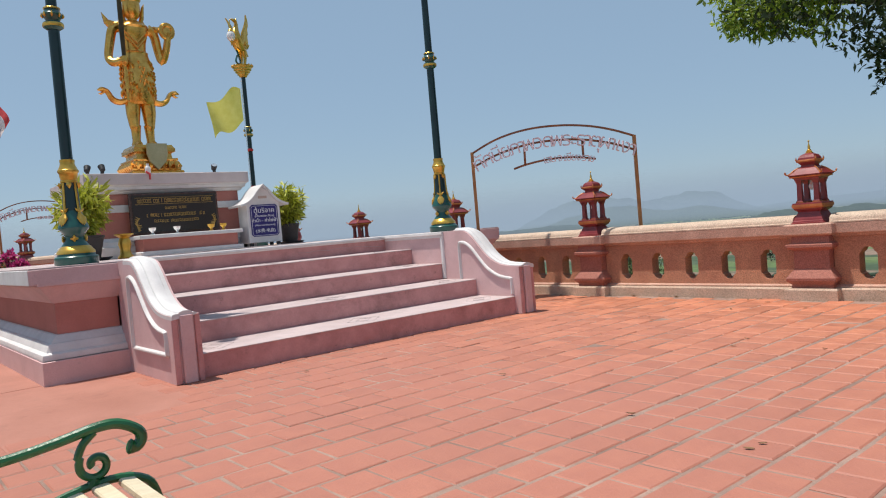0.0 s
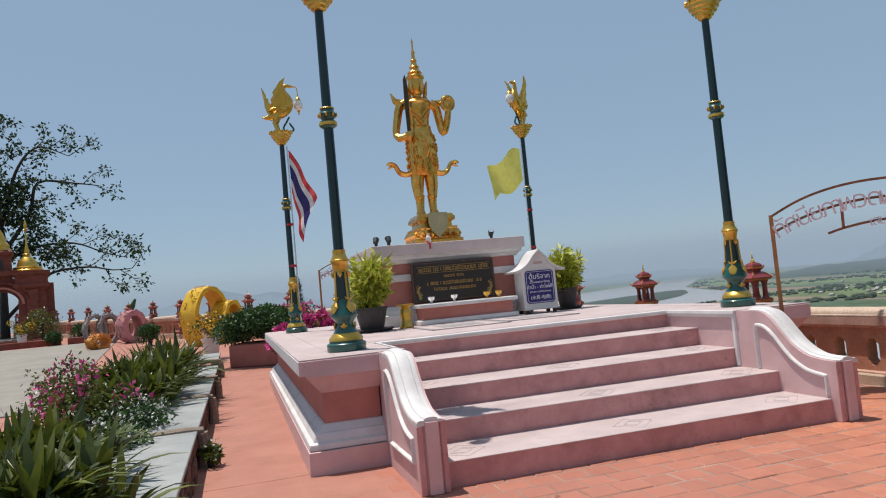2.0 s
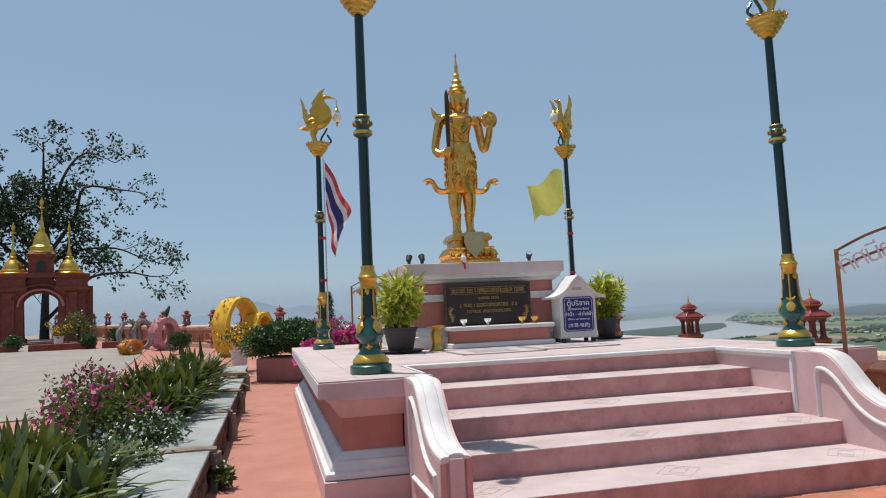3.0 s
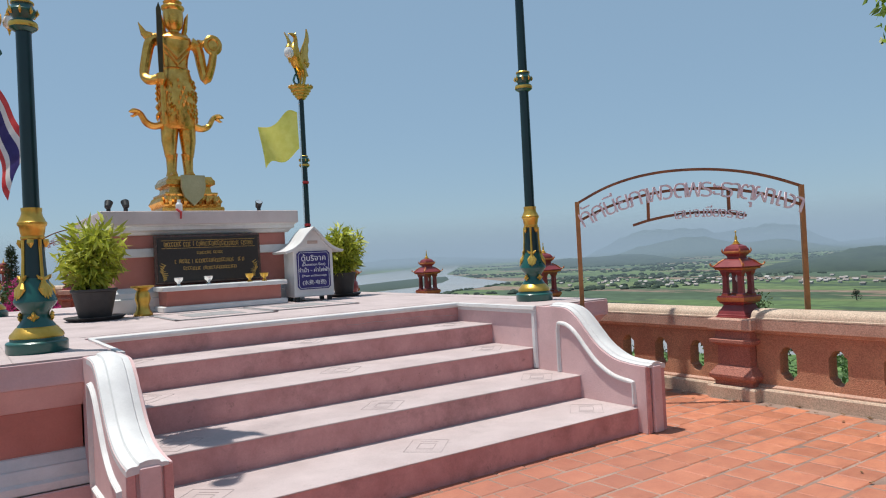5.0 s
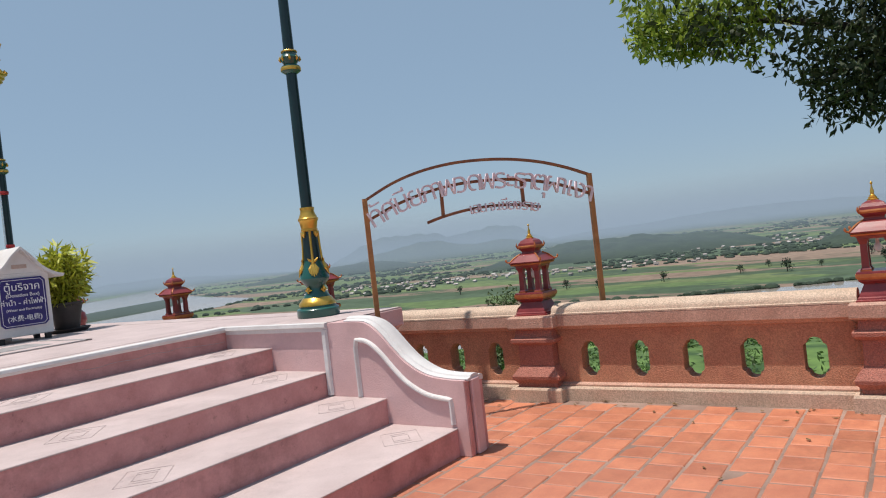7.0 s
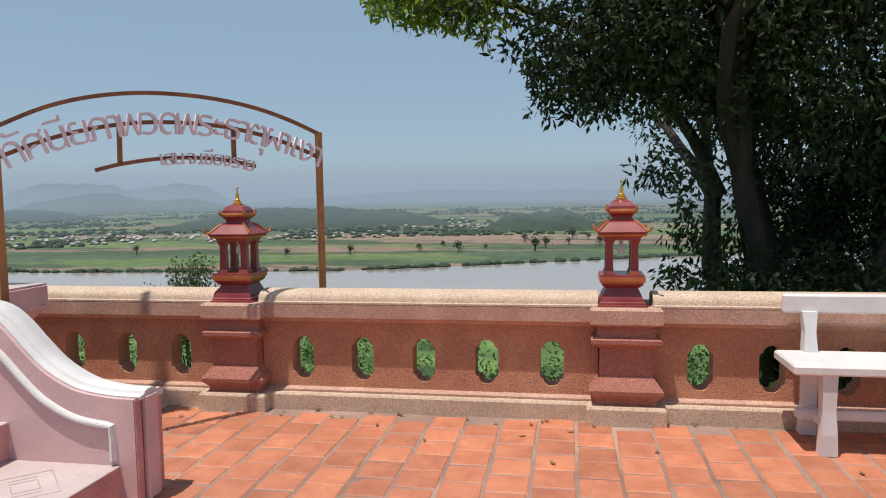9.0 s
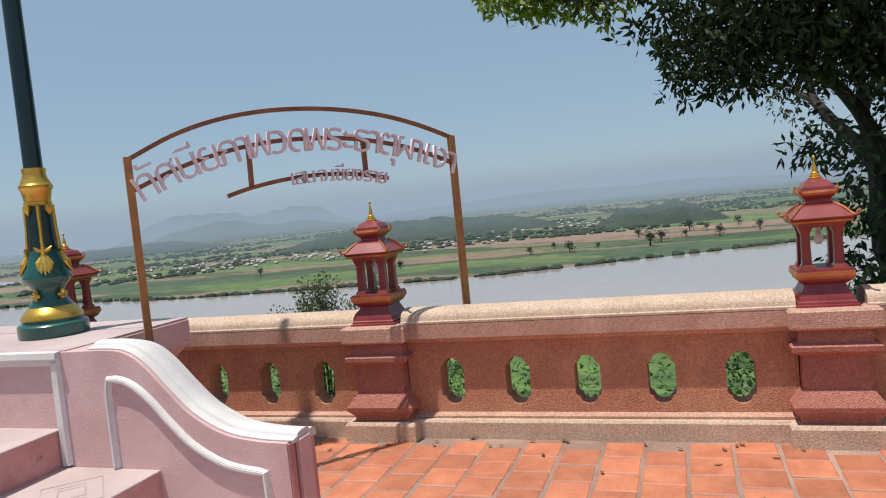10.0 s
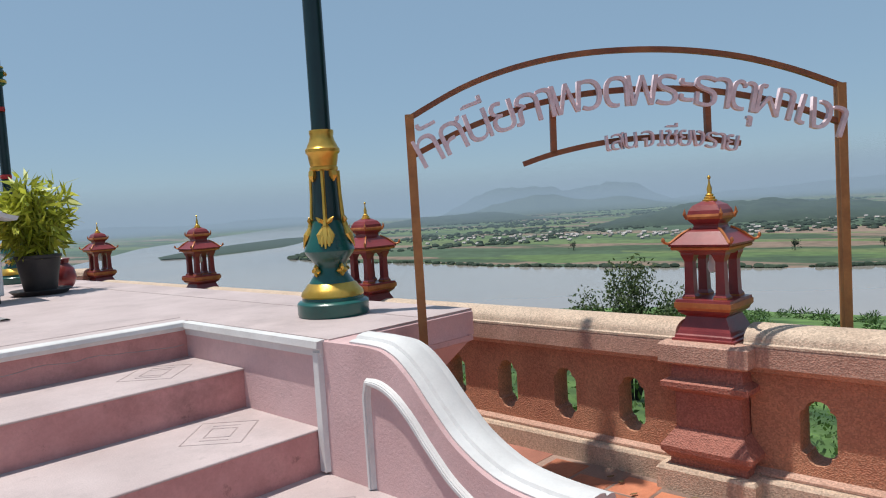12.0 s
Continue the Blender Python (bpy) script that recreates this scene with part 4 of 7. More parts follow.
# ---- swan lamps ----
def swan_shape():
    """A gilded swan with raised wings, facing +x, standing on its bowl."""
    s = Shape()
    body = smooth_line([(-0.27, 0, 0.25), (-0.14, 0, 0.27), (0.0, 0, 0.33), (0.11, 0, 0.42), (0.165, 0, 0.52), (0.155, 0, 0.62), (0.12, 0, 0.70), (0.10, 0, 0.77), (0.13, 0, 0.825), (0.20, 0, 0.832), (0.32, 0, 0.82)], 40)
    rad = np.interp(np.linspace(0, 1, len(body)), [0, 0.1, 0.22, 0.34, 0.45, 0.55, 0.65, 0.75, 0.84, 0.9, 1.0], [0.015, 0.065, 0.105, 0.112, 0.09, 0.06, 0.04, 0.032, 0.036, 0.03, 0.005])
    s.tube(body, [float(r) for r in rad], 12)
    s.tube([(0.12, 0, 0.83), (0.09, 0, 0.86), (0.085, 0, 0.90)], [0.025, 0.018, 0.004], 6)
    for a in (-1, 1):
        wing_line = [(0.13, 0.46), (0.125, 0.58), (0.075, 0.72), (0.065, 0.82), (0.10, 0.925), (0.0, 0.85), (-0.06, 0.76), (-0.05, 0.70), (-0.11, 0.62), (-0.10, 0.56), (-0.14, 0.48), (-0.10, 0.37), (0.0, 0.33), (0.09, 0.37)]
        low, up = [], []
        for x, z in wing_line:
            y = a * (0.085 + 0.30 * max(0, z - 0.55))
            low.append((x, y, z))
            up.append((x, y + a * 0.022, z))
        s.loft([low, up])
        s.tube([(-0.03 + 0.02 * a, a * 0.05, 0.28), (-0.08 + 0.03 * a, a * 0.055, 0.15), (-0.03 + 0.03 * a, a * 0.055, 0.0)], [0.055, 0.034, 0.026], 8)
    plume = [(-0.12, 0.29), (-0.20, 0.34), (-0.24, 0.45), (-0.25, 0.58), (-0.28, 0.78), (-0.22, 0.66), (-0.21, 0.60), (-0.18, 0.58), (-0.17, 0.52), (-0.13, 0.47), (-0.08, 0.40)]
    s.loft([[(x, -0.028, z) for x, z in plume], [(x, 0.028, z) for x, z in plume]])
    s.tube([(-0.14, 0, 0.27), (-0.24, 0, 0.245), (-0.31, 0, 0.25)], [0.05, 0.03, 0.004], 6)
    for a in (-1, 1):
        s.tube([(-0.20, a * 0.05, 0.36), (-0.10, a * 0.10, 0.40), (0.0, a * 0.115, 0.40), (0.02, a * 0.112, 0.48)], [0.01, 0.04, 0.035, 0.004], 6)
    return s


def swan_lamp(m):
    """A tall post on a moulded green and gold foot, with a bowl and a swan that holds a lantern."""
    lamp = thing("swan_lamp_post", m, "tall dark green lamp post with gilded collars and golden swan", "lamp post", "swan lamp posts round the monument")
    base = part("base", Shape().lathe([(0.178, 0.0), (0.185, 0.012), (0.185, 0.068), (0.176, 0.078), (0.16, 0.082), (0.158, 0.1)], seg=32), TEAL, lamp, "teal moulded foot", smooth=True)
    part("base_ring", Shape().lathe([(0.158, 0.098), (0.163, 0.106), (0.158, 0.125), (0.142, 0.142), (0.128, 0.162), (0.118, 0.17)], seg=32), GOLD_PAINT, base, "gold ring", smooth=True)
    part("bell", Shape().lathe([(0.118, 0.166), (0.112, 0.178), (0.09, 0.21), (0.078, 0.245), (0.08, 0.262), (0.098, 0.29), (0.122, 0.318), (0.13, 0.335), (0.127, 0.348), (0.118, 0.37), (0.10, 0.42), (0.084, 0.46), (0.076, 0.49)], seg=32), TEAL, lamp, "teal bell of the foot", smooth=True)
    part("lower_post", Shape().lathe([(0.076, 0.485), (0.07, 0.60), (0.064, 0.76)], seg=24), GREEN, lamp, smooth=True)
    part("collar", Shape().lathe([(0.066, 0.745), (0.073, 0.752), (0.073, 0.765), (0.068, 0.77), (0.074, 0.80), (0.078, 0.83), (0.088, 0.842), (0.089, 0.858), (0.08, 0.868), (0.078, 0.876), (0.066, 0.90), (0.06, 0.925), (0.063, 0.94), (0.063, 0.955)], seg=32), GOLD_PAINT, lamp, "gold collar", smooth=True)
    part("pole", Shape().lathe([(0.050, 0.95), (0.047, 2.2), (0.041, 3.30)], seg=24), GREEN, lamp, smooth=True)
    knob = part("knob", Shape().lathe([(0.054, 2.13), (0.082, 2.15), (0.086, 2.17), (0.08, 2.195), (0.056, 2.21), (0.06, 2.222), (0.08, 2.245), (0.084, 2.27), (0.07, 2.29), (0.062, 2.31), (0.068, 2.325), (0.056, 2.335)], seg=24), TEAL, lamp, "teal and gold knob", smooth=True)
    part("band", Shape().lathe([(0.087, 2.155), (0.0895, 2.17), (0.087, 2.186)], seg=24), GOLD_PAINT, knob)
    part("band", Shape().lathe([(0.07, 2.316), (0.0715, 2.325), (0.066, 2.332)], seg=24), GOLD_PAINT, knob)
    for i in range(8):
        a = 2 * math.pi * i / 8
        c, t = math.cos(a), math.sin(a)
        part("petal", Shape().tube([(0.08 * c, 0.08 * t, 2.235), (0.088 * c, 0.088 * t, 2.255), (0.086 * c, 0.086 * t, 2.285)], [0.005, 0.012, 0.002], 5), GOLD_PAINT, knob)
    bowl = [(0.05, 3.285), (0.075, 3.30), (0.082, 3.325), (0.105, 3.335), (0.108, 3.365), (0.14, 3.378), (0.143, 3.41), (0.168, 3.425), (0.17, 3.46), (0.19, 3.475), (0.192, 3.50), (0.18, 3.515), (0.0, 3.515)]
    b = part("bowl", Shape().lathe(bowl, seg=28), GOLD_PAINT, lamp, "stepped golden bowl", smooth=True)
    for i in range(16):
        a = 2 * math.pi * i / 16
        part("bowl_petal", Shape().tube([(0.18 * math.cos(a), 0.18 * math.sin(a), 3.485), (0.198 * math.cos(a), 0.198 * math.sin(a), 3.505), (0.196 * math.cos(a), 0.196 * math.sin(a), 3.53)], [0.012, 0.02, 0.003], 5), GOLD_PAINT, b)
    # gilt straps and leaves round the foot
    for i in range(4):
        a = math.pi / 4 + math.pi / 2 * i
        c, t = math.cos(a), math.sin(a)

        def around_post(r, z, off=0.0):
            return (r * c - off * t, r * t + off * c, z)
        part("strap", Shape().tube([around_post(0.069, 0.745), around_post(0.073, 0.62), around_post(0.08, 0.50), around_post(0.09, 0.46)], [0.012, 0.01, 0.012, 0.016], 6), GOLD_PAINT, lamp, "gilt strap", smooth=True)
        for off, z0, z1, r0, r1 in ((0, 0.475, 0.35, 0.088, 0.132), (0.03, 0.46, 0.375, 0.088, 0.124), (-0.03, 0.46, 0.375, 0.088, 0.124), (0.018, 0.45, 0.36, 0.09, 0.13), (-0.018, 0.45, 0.36, 0.09, 0.13)):
            part("gilt_leaf", Shape().tube([around_post(r0, z0, off * 0.3), around_post((r0 + r1) / 2 + 0.004, (z0 + z1) / 2, off), around_post(r1, z1, off * 1.05)], [0.012, 0.021, 0.003], 6, 0.6), GOLD_PAINT, lamp, "gilt pendant leaf", smooth=True)
        for off in (0.045, -0.045):
            part("gilt_curl", Shape().tube([around_post(0.082, 0.475, 0), around_post(0.09, 0.492, off * 0.6), around_post(0.088, 0.51, off)], [0.008, 0.012, 0.003], 5), GOLD_PAINT, lamp, smooth=True)
        a2 = a + math.pi / 4
        c2, t2 = math.cos(a2), math.sin(a2)
        for dz, do in ((0.035, 0), (-0.03, 0), (0.0, 0.035), (0.0, -0.035)):
            part("gilt_petal", Shape().tube([(0.088 * c2, 0.088 * t2, 0.235), (0.095 * c2 - do * t2 * 0.6, 0.095 * t2 + do * c2 * 0.6, 0.235 + dz * 0.6), (0.094 * c2 - do * t2, 0.094 * t2 + do * c2, 0.235 + dz)], [0.012, 0.014, 0.003], 5), GOLD_PAINT, lamp, smooth=True)
        part("gilt_leaf", Shape().tube([(0.073 * c2, 0.073 * t2, 0.745), (0.077 * c2, 0.077 * t2, 0.72), (0.075 * c2, 0.075 * t2, 0.69)], [0.02, 0.022, 0.003], 5), GOLD_PAINT, lamp, "small gilt leaf", smooth=True)
    sw = swan_shape()
    me = sw.mesh("swan", True, 50)
    me.materials.append(GOLD_PAINT)
    bird = part("swan", me, GOLD_PAINT, lamp, "golden swan with raised wings")
    bird.location = (0, 0, 3.515)
    curl = smooth_line([(0.17, 0, 3.79), (0.12, 0, 3.70), (0.06, 0, 3.60), (0.08, 0, 3.535), (0.17, 0, 3.525), (0.235, 0, 3.565), (0.19, 0, 3.645), (0.165, 0, 3.69)], 24)
    part("curl", Shape().tube(curl, [0.018] * (len(curl) - 2) + [0.012, 0.003], 6), TEAL, lamp, "dark scrolled support", smooth=True)
    part("lantern_chain", Shape().tube([(0.315, 0, 4.335), (0.345, 0, 4.31), (0.35, 0, 4.20)], 0.008, 6), GOLD_PAINT, lamp)
    part("lantern_cap", Shape().lathe([(0.003, 4.210), (0.012, 4.180), (0.015, 4.150), (0.034, 4.135), (0.043, 4.110), (0.053, 4.095), (0.051, 4.085)], 0.35, 0, 16), GOLD_PAINT, lamp, "gold lantern cap", smooth=True)
    part("globe", Shape().lathe([(0.047, 4.088), (0.072, 4.050), (0.081, 4.000), (0.072, 3.950), (0.043, 3.920), (0.025, 3.912)], 0.35, 0, 20), GLASS_WHITE, lamp, "milky glass globe", smooth=True)
    part("lantern_drop", Shape().lathe([(0.031, 3.915), (0.025, 3.895), (0.012, 3.870), (0.014, 3.855), (0.002, 3.820)], 0.35, 0, 12), GOLD_PAINT, lamp, "gold lantern drop", smooth=True)
    return lamp


LX0, LX1, LYF, LYB = 1.32, 5.73, 6.58, 12.05
lamp_a = swan_lamp(pose(LX0, LYF, TOP, 0, 0, -105))
copy_thing(lamp_a, pose(LX1, LYF, TOP, 0, 0, 180))
copy_thing(lamp_a, pose(LX0 - 0.03, LYB, TOP, 0, 0, 8) @ Matrix.Diagonal((0.97, 0.97, 0.972, 1)))
copy_thing(lamp_a, pose(LX1, LYB, TOP, 0, 0, -142) @ Matrix.Diagonal((0.97, 0.97, 0.972, 1)))


# ---- pedestal, statue and what stands on the platform ----
CX = 3.55
pedestal = thing("pedestal", pose(CX, 10.2, TOP), "stepped pink and white masonry pedestal", "pedestal", kind="structure")


def tier(half, y0, y1, z0, z1, material, name, b=0.006, label=""):
    return part(name, Shape().box(-half, half, y0, y1, z0 - TOP, z1 - TOP, b), material, pedestal, label)


tier(1.225, 0.0, 2.1, 2.005, 2.17, PALE, "top_slab", label="pale rosy white top slab")
part("cornice", around(Shape(), [(0.0, 0.0), (0.02, 0.01), (0.04, 0.045), (0.075, 0.06), (0.08, 0.10), (0.10, 0.115), (0.10, 0.13)], -1.10, 1.10, 0.12, 1.98).mesh("cornice"), WHITE, pedestal, "white cornice").location.z = 1.88 - TOP
tier(1.08, 0.14, 1.96, 1.71, 1.90, BRICKRED, "band", label="dusty brick pink band")
tier(1.13, 0.09, 2.01, 1.615, 1.72, WHITE, "string_course", label="white string course")
tier(1.08, 0.14, 1.96, 1.15, 1.62, BRICKRED, "band", label="dusty brick pink band")
part("base", around(Shape(), [(0.0, 0.30), (0.05, 0.285), (0.09, 0.25), (0.12, 0.24), (0.13, 0.18), (0.17, 0.165), (0.17, 0.0)], -1.08, 1.08, 0.14, 1.96), WHITE, pedestal, "white moulded base")
altar = thing("offering_ledge", pose(3.62, 10.0, TOP), "low pink offering ledge with white top", "ledge", kind="structure")
part("body", Shape().box(-0.70, 0.70, -0.20, 0.19, 0.03, 0.25), BRICKRED, altar)
part("foot", Shape().box(-0.76, 0.76, -0.27, 0.19, 0.0, 0.07, 0.01), WHITE, altar)
part("top", Shape().box(-0.76, 0.76, -0.28, 0.19, 0.245, 0.30, 0.008), WHITE, altar, "white ledge top")

plaque = thing("inscription_plaque", pose(3.55, 10.19, 1.27), "polished black granite plaque with dull gold writing", "plaque")
part("frame", Shape().box(-0.66, 0.66, -0.02, 0.04, 0.0, 0.60, 0.012), mat("brown_granite_frame", (0.05, 0.025, 0.02), (0.10, 0.05, 0.04), 0.25, scale=30), plaque, "dark brown frame")
part("panel", Shape().box(-0.625, 0.625, -0.03, 0.02, 0.03, 0.57, 0.004), BLACKSTONE, plaque)
part("border_line", Shape().box(-0.58, 0.58, -0.033, -0.028, 0.435, 0.44).box(-0.58, 0.58, -0.033, -0.028, 0.53, 0.535), SIGNGOLD, plaque)
rng = np.random.default_rng(11)
for z, half, hh in ((0.485, 0.55, 0.028), (0.375, 0.16, 0.018), (0.275, 0.43, 0.024), (0.185, 0.33, 0.02)):
    x = -half
    bars = Shape()
    while x < half:
        wd = float(rng.uniform(0.012, 0.032))
        lift = float(rng.uniform(-0.006, 0.006))
        if rng.uniform() > 0.1:
            bars.box(x, min(half, x + wd * 0.75), -0.0335, -0.029, z - hh + lift, z - hh * 0.55 + lift)
            bars.box(x, x + 0.007, -0.0335, -0.029, z - hh + lift, z + hh + lift)
            bars.box(x, min(half, x + wd * 0.75), -0.0335, -0.029, z + hh * 0.6 + lift, z + hh + lift)
        x += wd
    part("writing_line", bars, SIGNGOLD, plaque, "line of worn gold writing")["kind"] = "stuff"
for s in (-1, 1):
    orn = Shape()
    for k in range(9):
        a = k * 0.7
        orn.tube([(s * 0.57, -0.032, 0.05 + 0.02 * k), (s * (0.57 - 0.035 * math.cos(a)), -0.034, 0.07 + 0.02 * k), (s * (0.56 - 0.05 * math.sin(a)), -0.032, 0.06 + 0.025 * k)], [0.012, 0.012, 0.003], 5)
    part("ornament", orn, SIGNGOLD, plaque, "gilt flame ornament")

base_thing = thing("gilded_plinth", pose(3.52, 11.05, 2.17), "stepped octagonal gilded plinth under the statue", "plinth")
part("tier", Shape().square([(0.40, 0.0), (0.40, 0.075), (0.385, 0.09)]), GOLD, base_thing)
part("tier", Shape().square([(0.36, 0.09), (0.37, 0.12), (0.34, 0.15), (0.352, 0.19), (0.33, 0.24), (0.34, 0.265), (0.335, 0.285)]), GOLD, base_thing)
part("tier", Shape().square([(0.275, 0.285), (0.265, 0.36), (0.275, 0.375), (0.315, 0.39), (0.315, 0.445), (0.30, 0.46), (0.28, 0.50)]), GOLD, base_thing)
for side in range(4):
    for i in range(7):
        u = -0.285 + 0.095 * i
        c, t = math.cos(side * math.pi / 2), math.sin(side * math.pi / 2)
        line = [(u, -0.35, 0.11), (u, -0.376, 0.165), (u, -0.36, 0.245)]
        part("lotus_petal", Shape().tube([(x * c - y * t, x * t + y * c, z) for x, y, z in line], [0.024, 0.042, 0.006], 6), GOLD, base_thing)
part("shield", Shape().prism([(-0.15, 0.50), (0.15, 0.50), (0.155, 0.34), (0.12, 0.22), (0.0, 0.10), (-0.12, 0.22), (-0.155, 0.34)], -0.43, -0.38, "y"), mat("pale_gilt_shield", (0.42, 0.36, 0.20), (0.55, 0.48, 0.28), 0.35, metal=0.7), base_thing, "plain pale shield")


def statue_shape():
    """A standing crowned figure with a sword and a disc, as one plain mesh; its feet at the origin, facing -y."""
    s = Shape()
    for a in (-1, 1):
        s.tube([(a * 0.13, -0.05, 0.0), (a * 0.13, -0.02, 0.05), (a * 0.125, 0, 0.12), (a * 0.12, 0, 0.30), (a * 0.12, 0, 0.34), (a * 0.135, 0, 0.36), (a * 0.14, 0, 0.55), (a * 0.13, 0, 0.75), (a * 0.12, 0, 0.90)], [0.07, 0.085, 0.072, 0.085, 0.098, 0.09, 0.12, 0.135, 0.14], 12)
        s.tube([(a * 0.13, -0.20, 0.03), (a * 0.13, 0.05, 0.05)], [0.045, 0.075], 8)
        # skirt flares ending in upturned plumes
        plume = smooth_line([(a * 0.18, 0, 0.80), (a * 0.34, 0, 0.74), (a * 0.47, 0, 0.78), (a * 0.55, 0, 0.90), (a * 0.63, -0.01, 0.935), (a * 0.72, -0.02, 0.915)], 20)
        s.tube(plume, [float(r) for r in np.interp(np.linspace(0, 1, len(plume)), [0, 0.4, 0.7, 0.85, 1], [0.09, 0.075, 0.06, 0.065, 0.008])], 8, 0.6)
        s.tube([(a * 0.60, -0.01, 0.90), (a * 0.66, -0.01, 0.86), (a * 0.70, -0.01, 0.86)], [0.045, 0.03, 0.006], 6, 0.6)
        # ear flanges
        s.tube([(a * 0.13, 0, 2.05), (a * 0.17, 0, 2.15), (a * 0.20, 0, 2.32), (a * 0.23, 0, 2.40)], [0.03, 0.045, 0.03, 0.004], 6)
        s.tube([(a * 0.17, 0, 2.02), (a * 0.19, 0, 2.06), (a * 0.18, 0, 2.12)], [0.025, 0.03, 0.006], 6)
    s.lathe([(0.24, 0.70), (0.27, 0.76), (0.285, 0.95), (0.29, 1.15), (0.27, 1.35), (0.225, 1.50), (0.215, 1.54), (0.225, 1.56), (0.2, 1.58)], seg=22, sy=0.72)
    rs = np.random.default_rng(3)
    for k in range(130):
        u, v = float(rs.uniform(0, 2 * math.pi)), float(rs.uniform(0.80, 1.42))
        r = 0.285 if v < 1.2 else 0.285 - (v - 1.2) * 0.12
        c, t = math.cos(u), math.sin(u) * 0.72
        s.tube([(r * c, r * t, v + 0.03), (r * 1.06 * c, r * 1.06 * t, v), (r * 1.02 * c, r * 1.02 * t, v - 0.05)], [0.014, 0.022, 0.004], 4)
    s.lathe([(0.2, 1.54), (0.19, 1.62), (0.20, 1.72), (0.235, 1.85), (0.265, 1.96), (0.25, 2.03), (0.15, 2.08), (0.075, 2.11)], seg=22, sy=0.62)
    s.lathe([(0.16, 1.93), (0.21, 1.955), (0.255, 2.0), (0.2, 2.05), (0.1, 2.1)], seg=18, sy=0.75)
    for z in (1.70, 1.78):
        s.tube([(-0.19, -0.09, z + 0.12), (0, -0.155, z - 0.08), (0.19, -0.09, z + 0.12)], [0.022, 0.03, 0.022], 6)
    s.lathe([(0.075, 2.06), (0.08, 2.12), (0.13, 2.17), (0.15, 2.25), (0.155, 2.33), (0.15, 2.40), (0.175, 2.43), (0.178, 2.46), (0.13, 2.50), (0.145, 2.53), (0.10, 2.57), (0.085, 2.60), (0.10, 2.63), (0.065, 2.67), (0.05, 2.72), (0.065, 2.75), (0.035, 2.79), (0.03, 2.86), (0.04, 2.89), (0.018, 2.95), (0.015, 3.06), (0.022, 3.09), (0.006, 3.13), (0.001, 3.17)], seg=18, sy=0.95)
    # right arm with the sword, left arm raising the disc
    s.tube(smooth_line([(-0.25, 0, 1.98), (-0.36, 0, 1.92), (-0.42, 0.02, 1.70), (-0.46, 0.02, 1.46), (-0.40, -0.10, 1.36), (-0.24, -0.20, 1.40)], 24), [float(r) for r in np.interp(np.linspace(0, 1, 26), [0, 0.3, 0.55, 0.8, 1], [0.09, 0.08, 0.07, 0.062, 0.055])][: len(smooth_line([(-0.25, 0, 1.98), (-0.36, 0, 1.92), (-0.42, 0.02, 1.70), (-0.46, 0.02, 1.46), (-0.40, -0.10, 1.36), (-0.24, -0.20, 1.40)], 24))], 10)
    s.tube([(-0.28, -0.21, 1.44), (-0.27, -0.22, 1.36)], 0.065, 8)
    s.tube(smooth_line([(0.25, 0, 1.98), (0.36, 0, 1.90), (0.41, 0.0, 1.66), (0.46, -0.02, 1.46), (0.53, -0.08, 1.62), (0.57, -0.12, 1.84)], 24), [float(r) for r in np.interp(np.linspace(0, 1, 26), [0, 0.3, 0.55, 0.8, 1], [0.09, 0.08, 0.07, 0.06, 0.05])][: len(smooth_line([(0.25, 0, 1.98), (0.36, 0, 1.90), (0.41, 0.0, 1.66), (0.46, -0.02, 1.46), (0.53, -0.08, 1.62), (0.57, -0.12, 1.84)], 24))], 10)
    for x in (-0.36, 0.38):
        s.tube([(x, 0, 1.99), (x * 1.25, 0, 2.04), (x * 1.45, 0, 2.18)] if x < 0 else [(x, 0, 1.97), (x * 1.2, 0, 2.0), (x * 1.3, 0, 2.06)], [0.08, 0.05, 0.006], 6)
    ring = [(0.56 + 0.11 * math.cos(a), -0.13, 1.95 + 0.11 * math.sin(a)) for a in [2 * math.pi * i / 20 for i in range(21)]]
    s.tube(ring, 0.042, 8)
    s.lathe([(0.001, -0.02), (0.09, -0.012), (0.09, 0.012), (0.001, 0.02)], seg=14)
    n = len(s.v) - 56
    for i in range(n, len(s.v)):
        x, y, z = s.v[i]
        s.v[i] = (0.56 + x, -0.13 + z, 1.95 + y)
    return s


solid("statue", statue_shape(), GOLD, "gilded standing crowned figure on a stepped base", "statue", smooth=True, m=pose(3.47, 11.05, 2.665) @ Matrix.Diagonal((0.865, 0.87, 0.95, 1)))
sword = Shape().prism([(-0.028, 0.0), (0.022, 0.0), (0.035, 0.55), (0.03, 0.9), (0.0, 1.0), (-0.03, 0.92), (-0.036, 0.5)], -0.012, 0.012, "y")
sw = thing("sword", pose(3.238, 10.86, 3.98), "dark upright sword in the statue's grip", "sword")
part("blade", sword, mat("dark_bronze", (0.05, 0.035, 0.02), (0.11, 0.08, 0.04), 0.4, metal=0.7), sw, "dark bronze blade")
part("grip", Shape().lathe([(0.02, -0.62), (0.022, -0.1), (0.05, -0.03), (0.05, 0.0)], seg=10), GOLD, sw, "gilded grip")


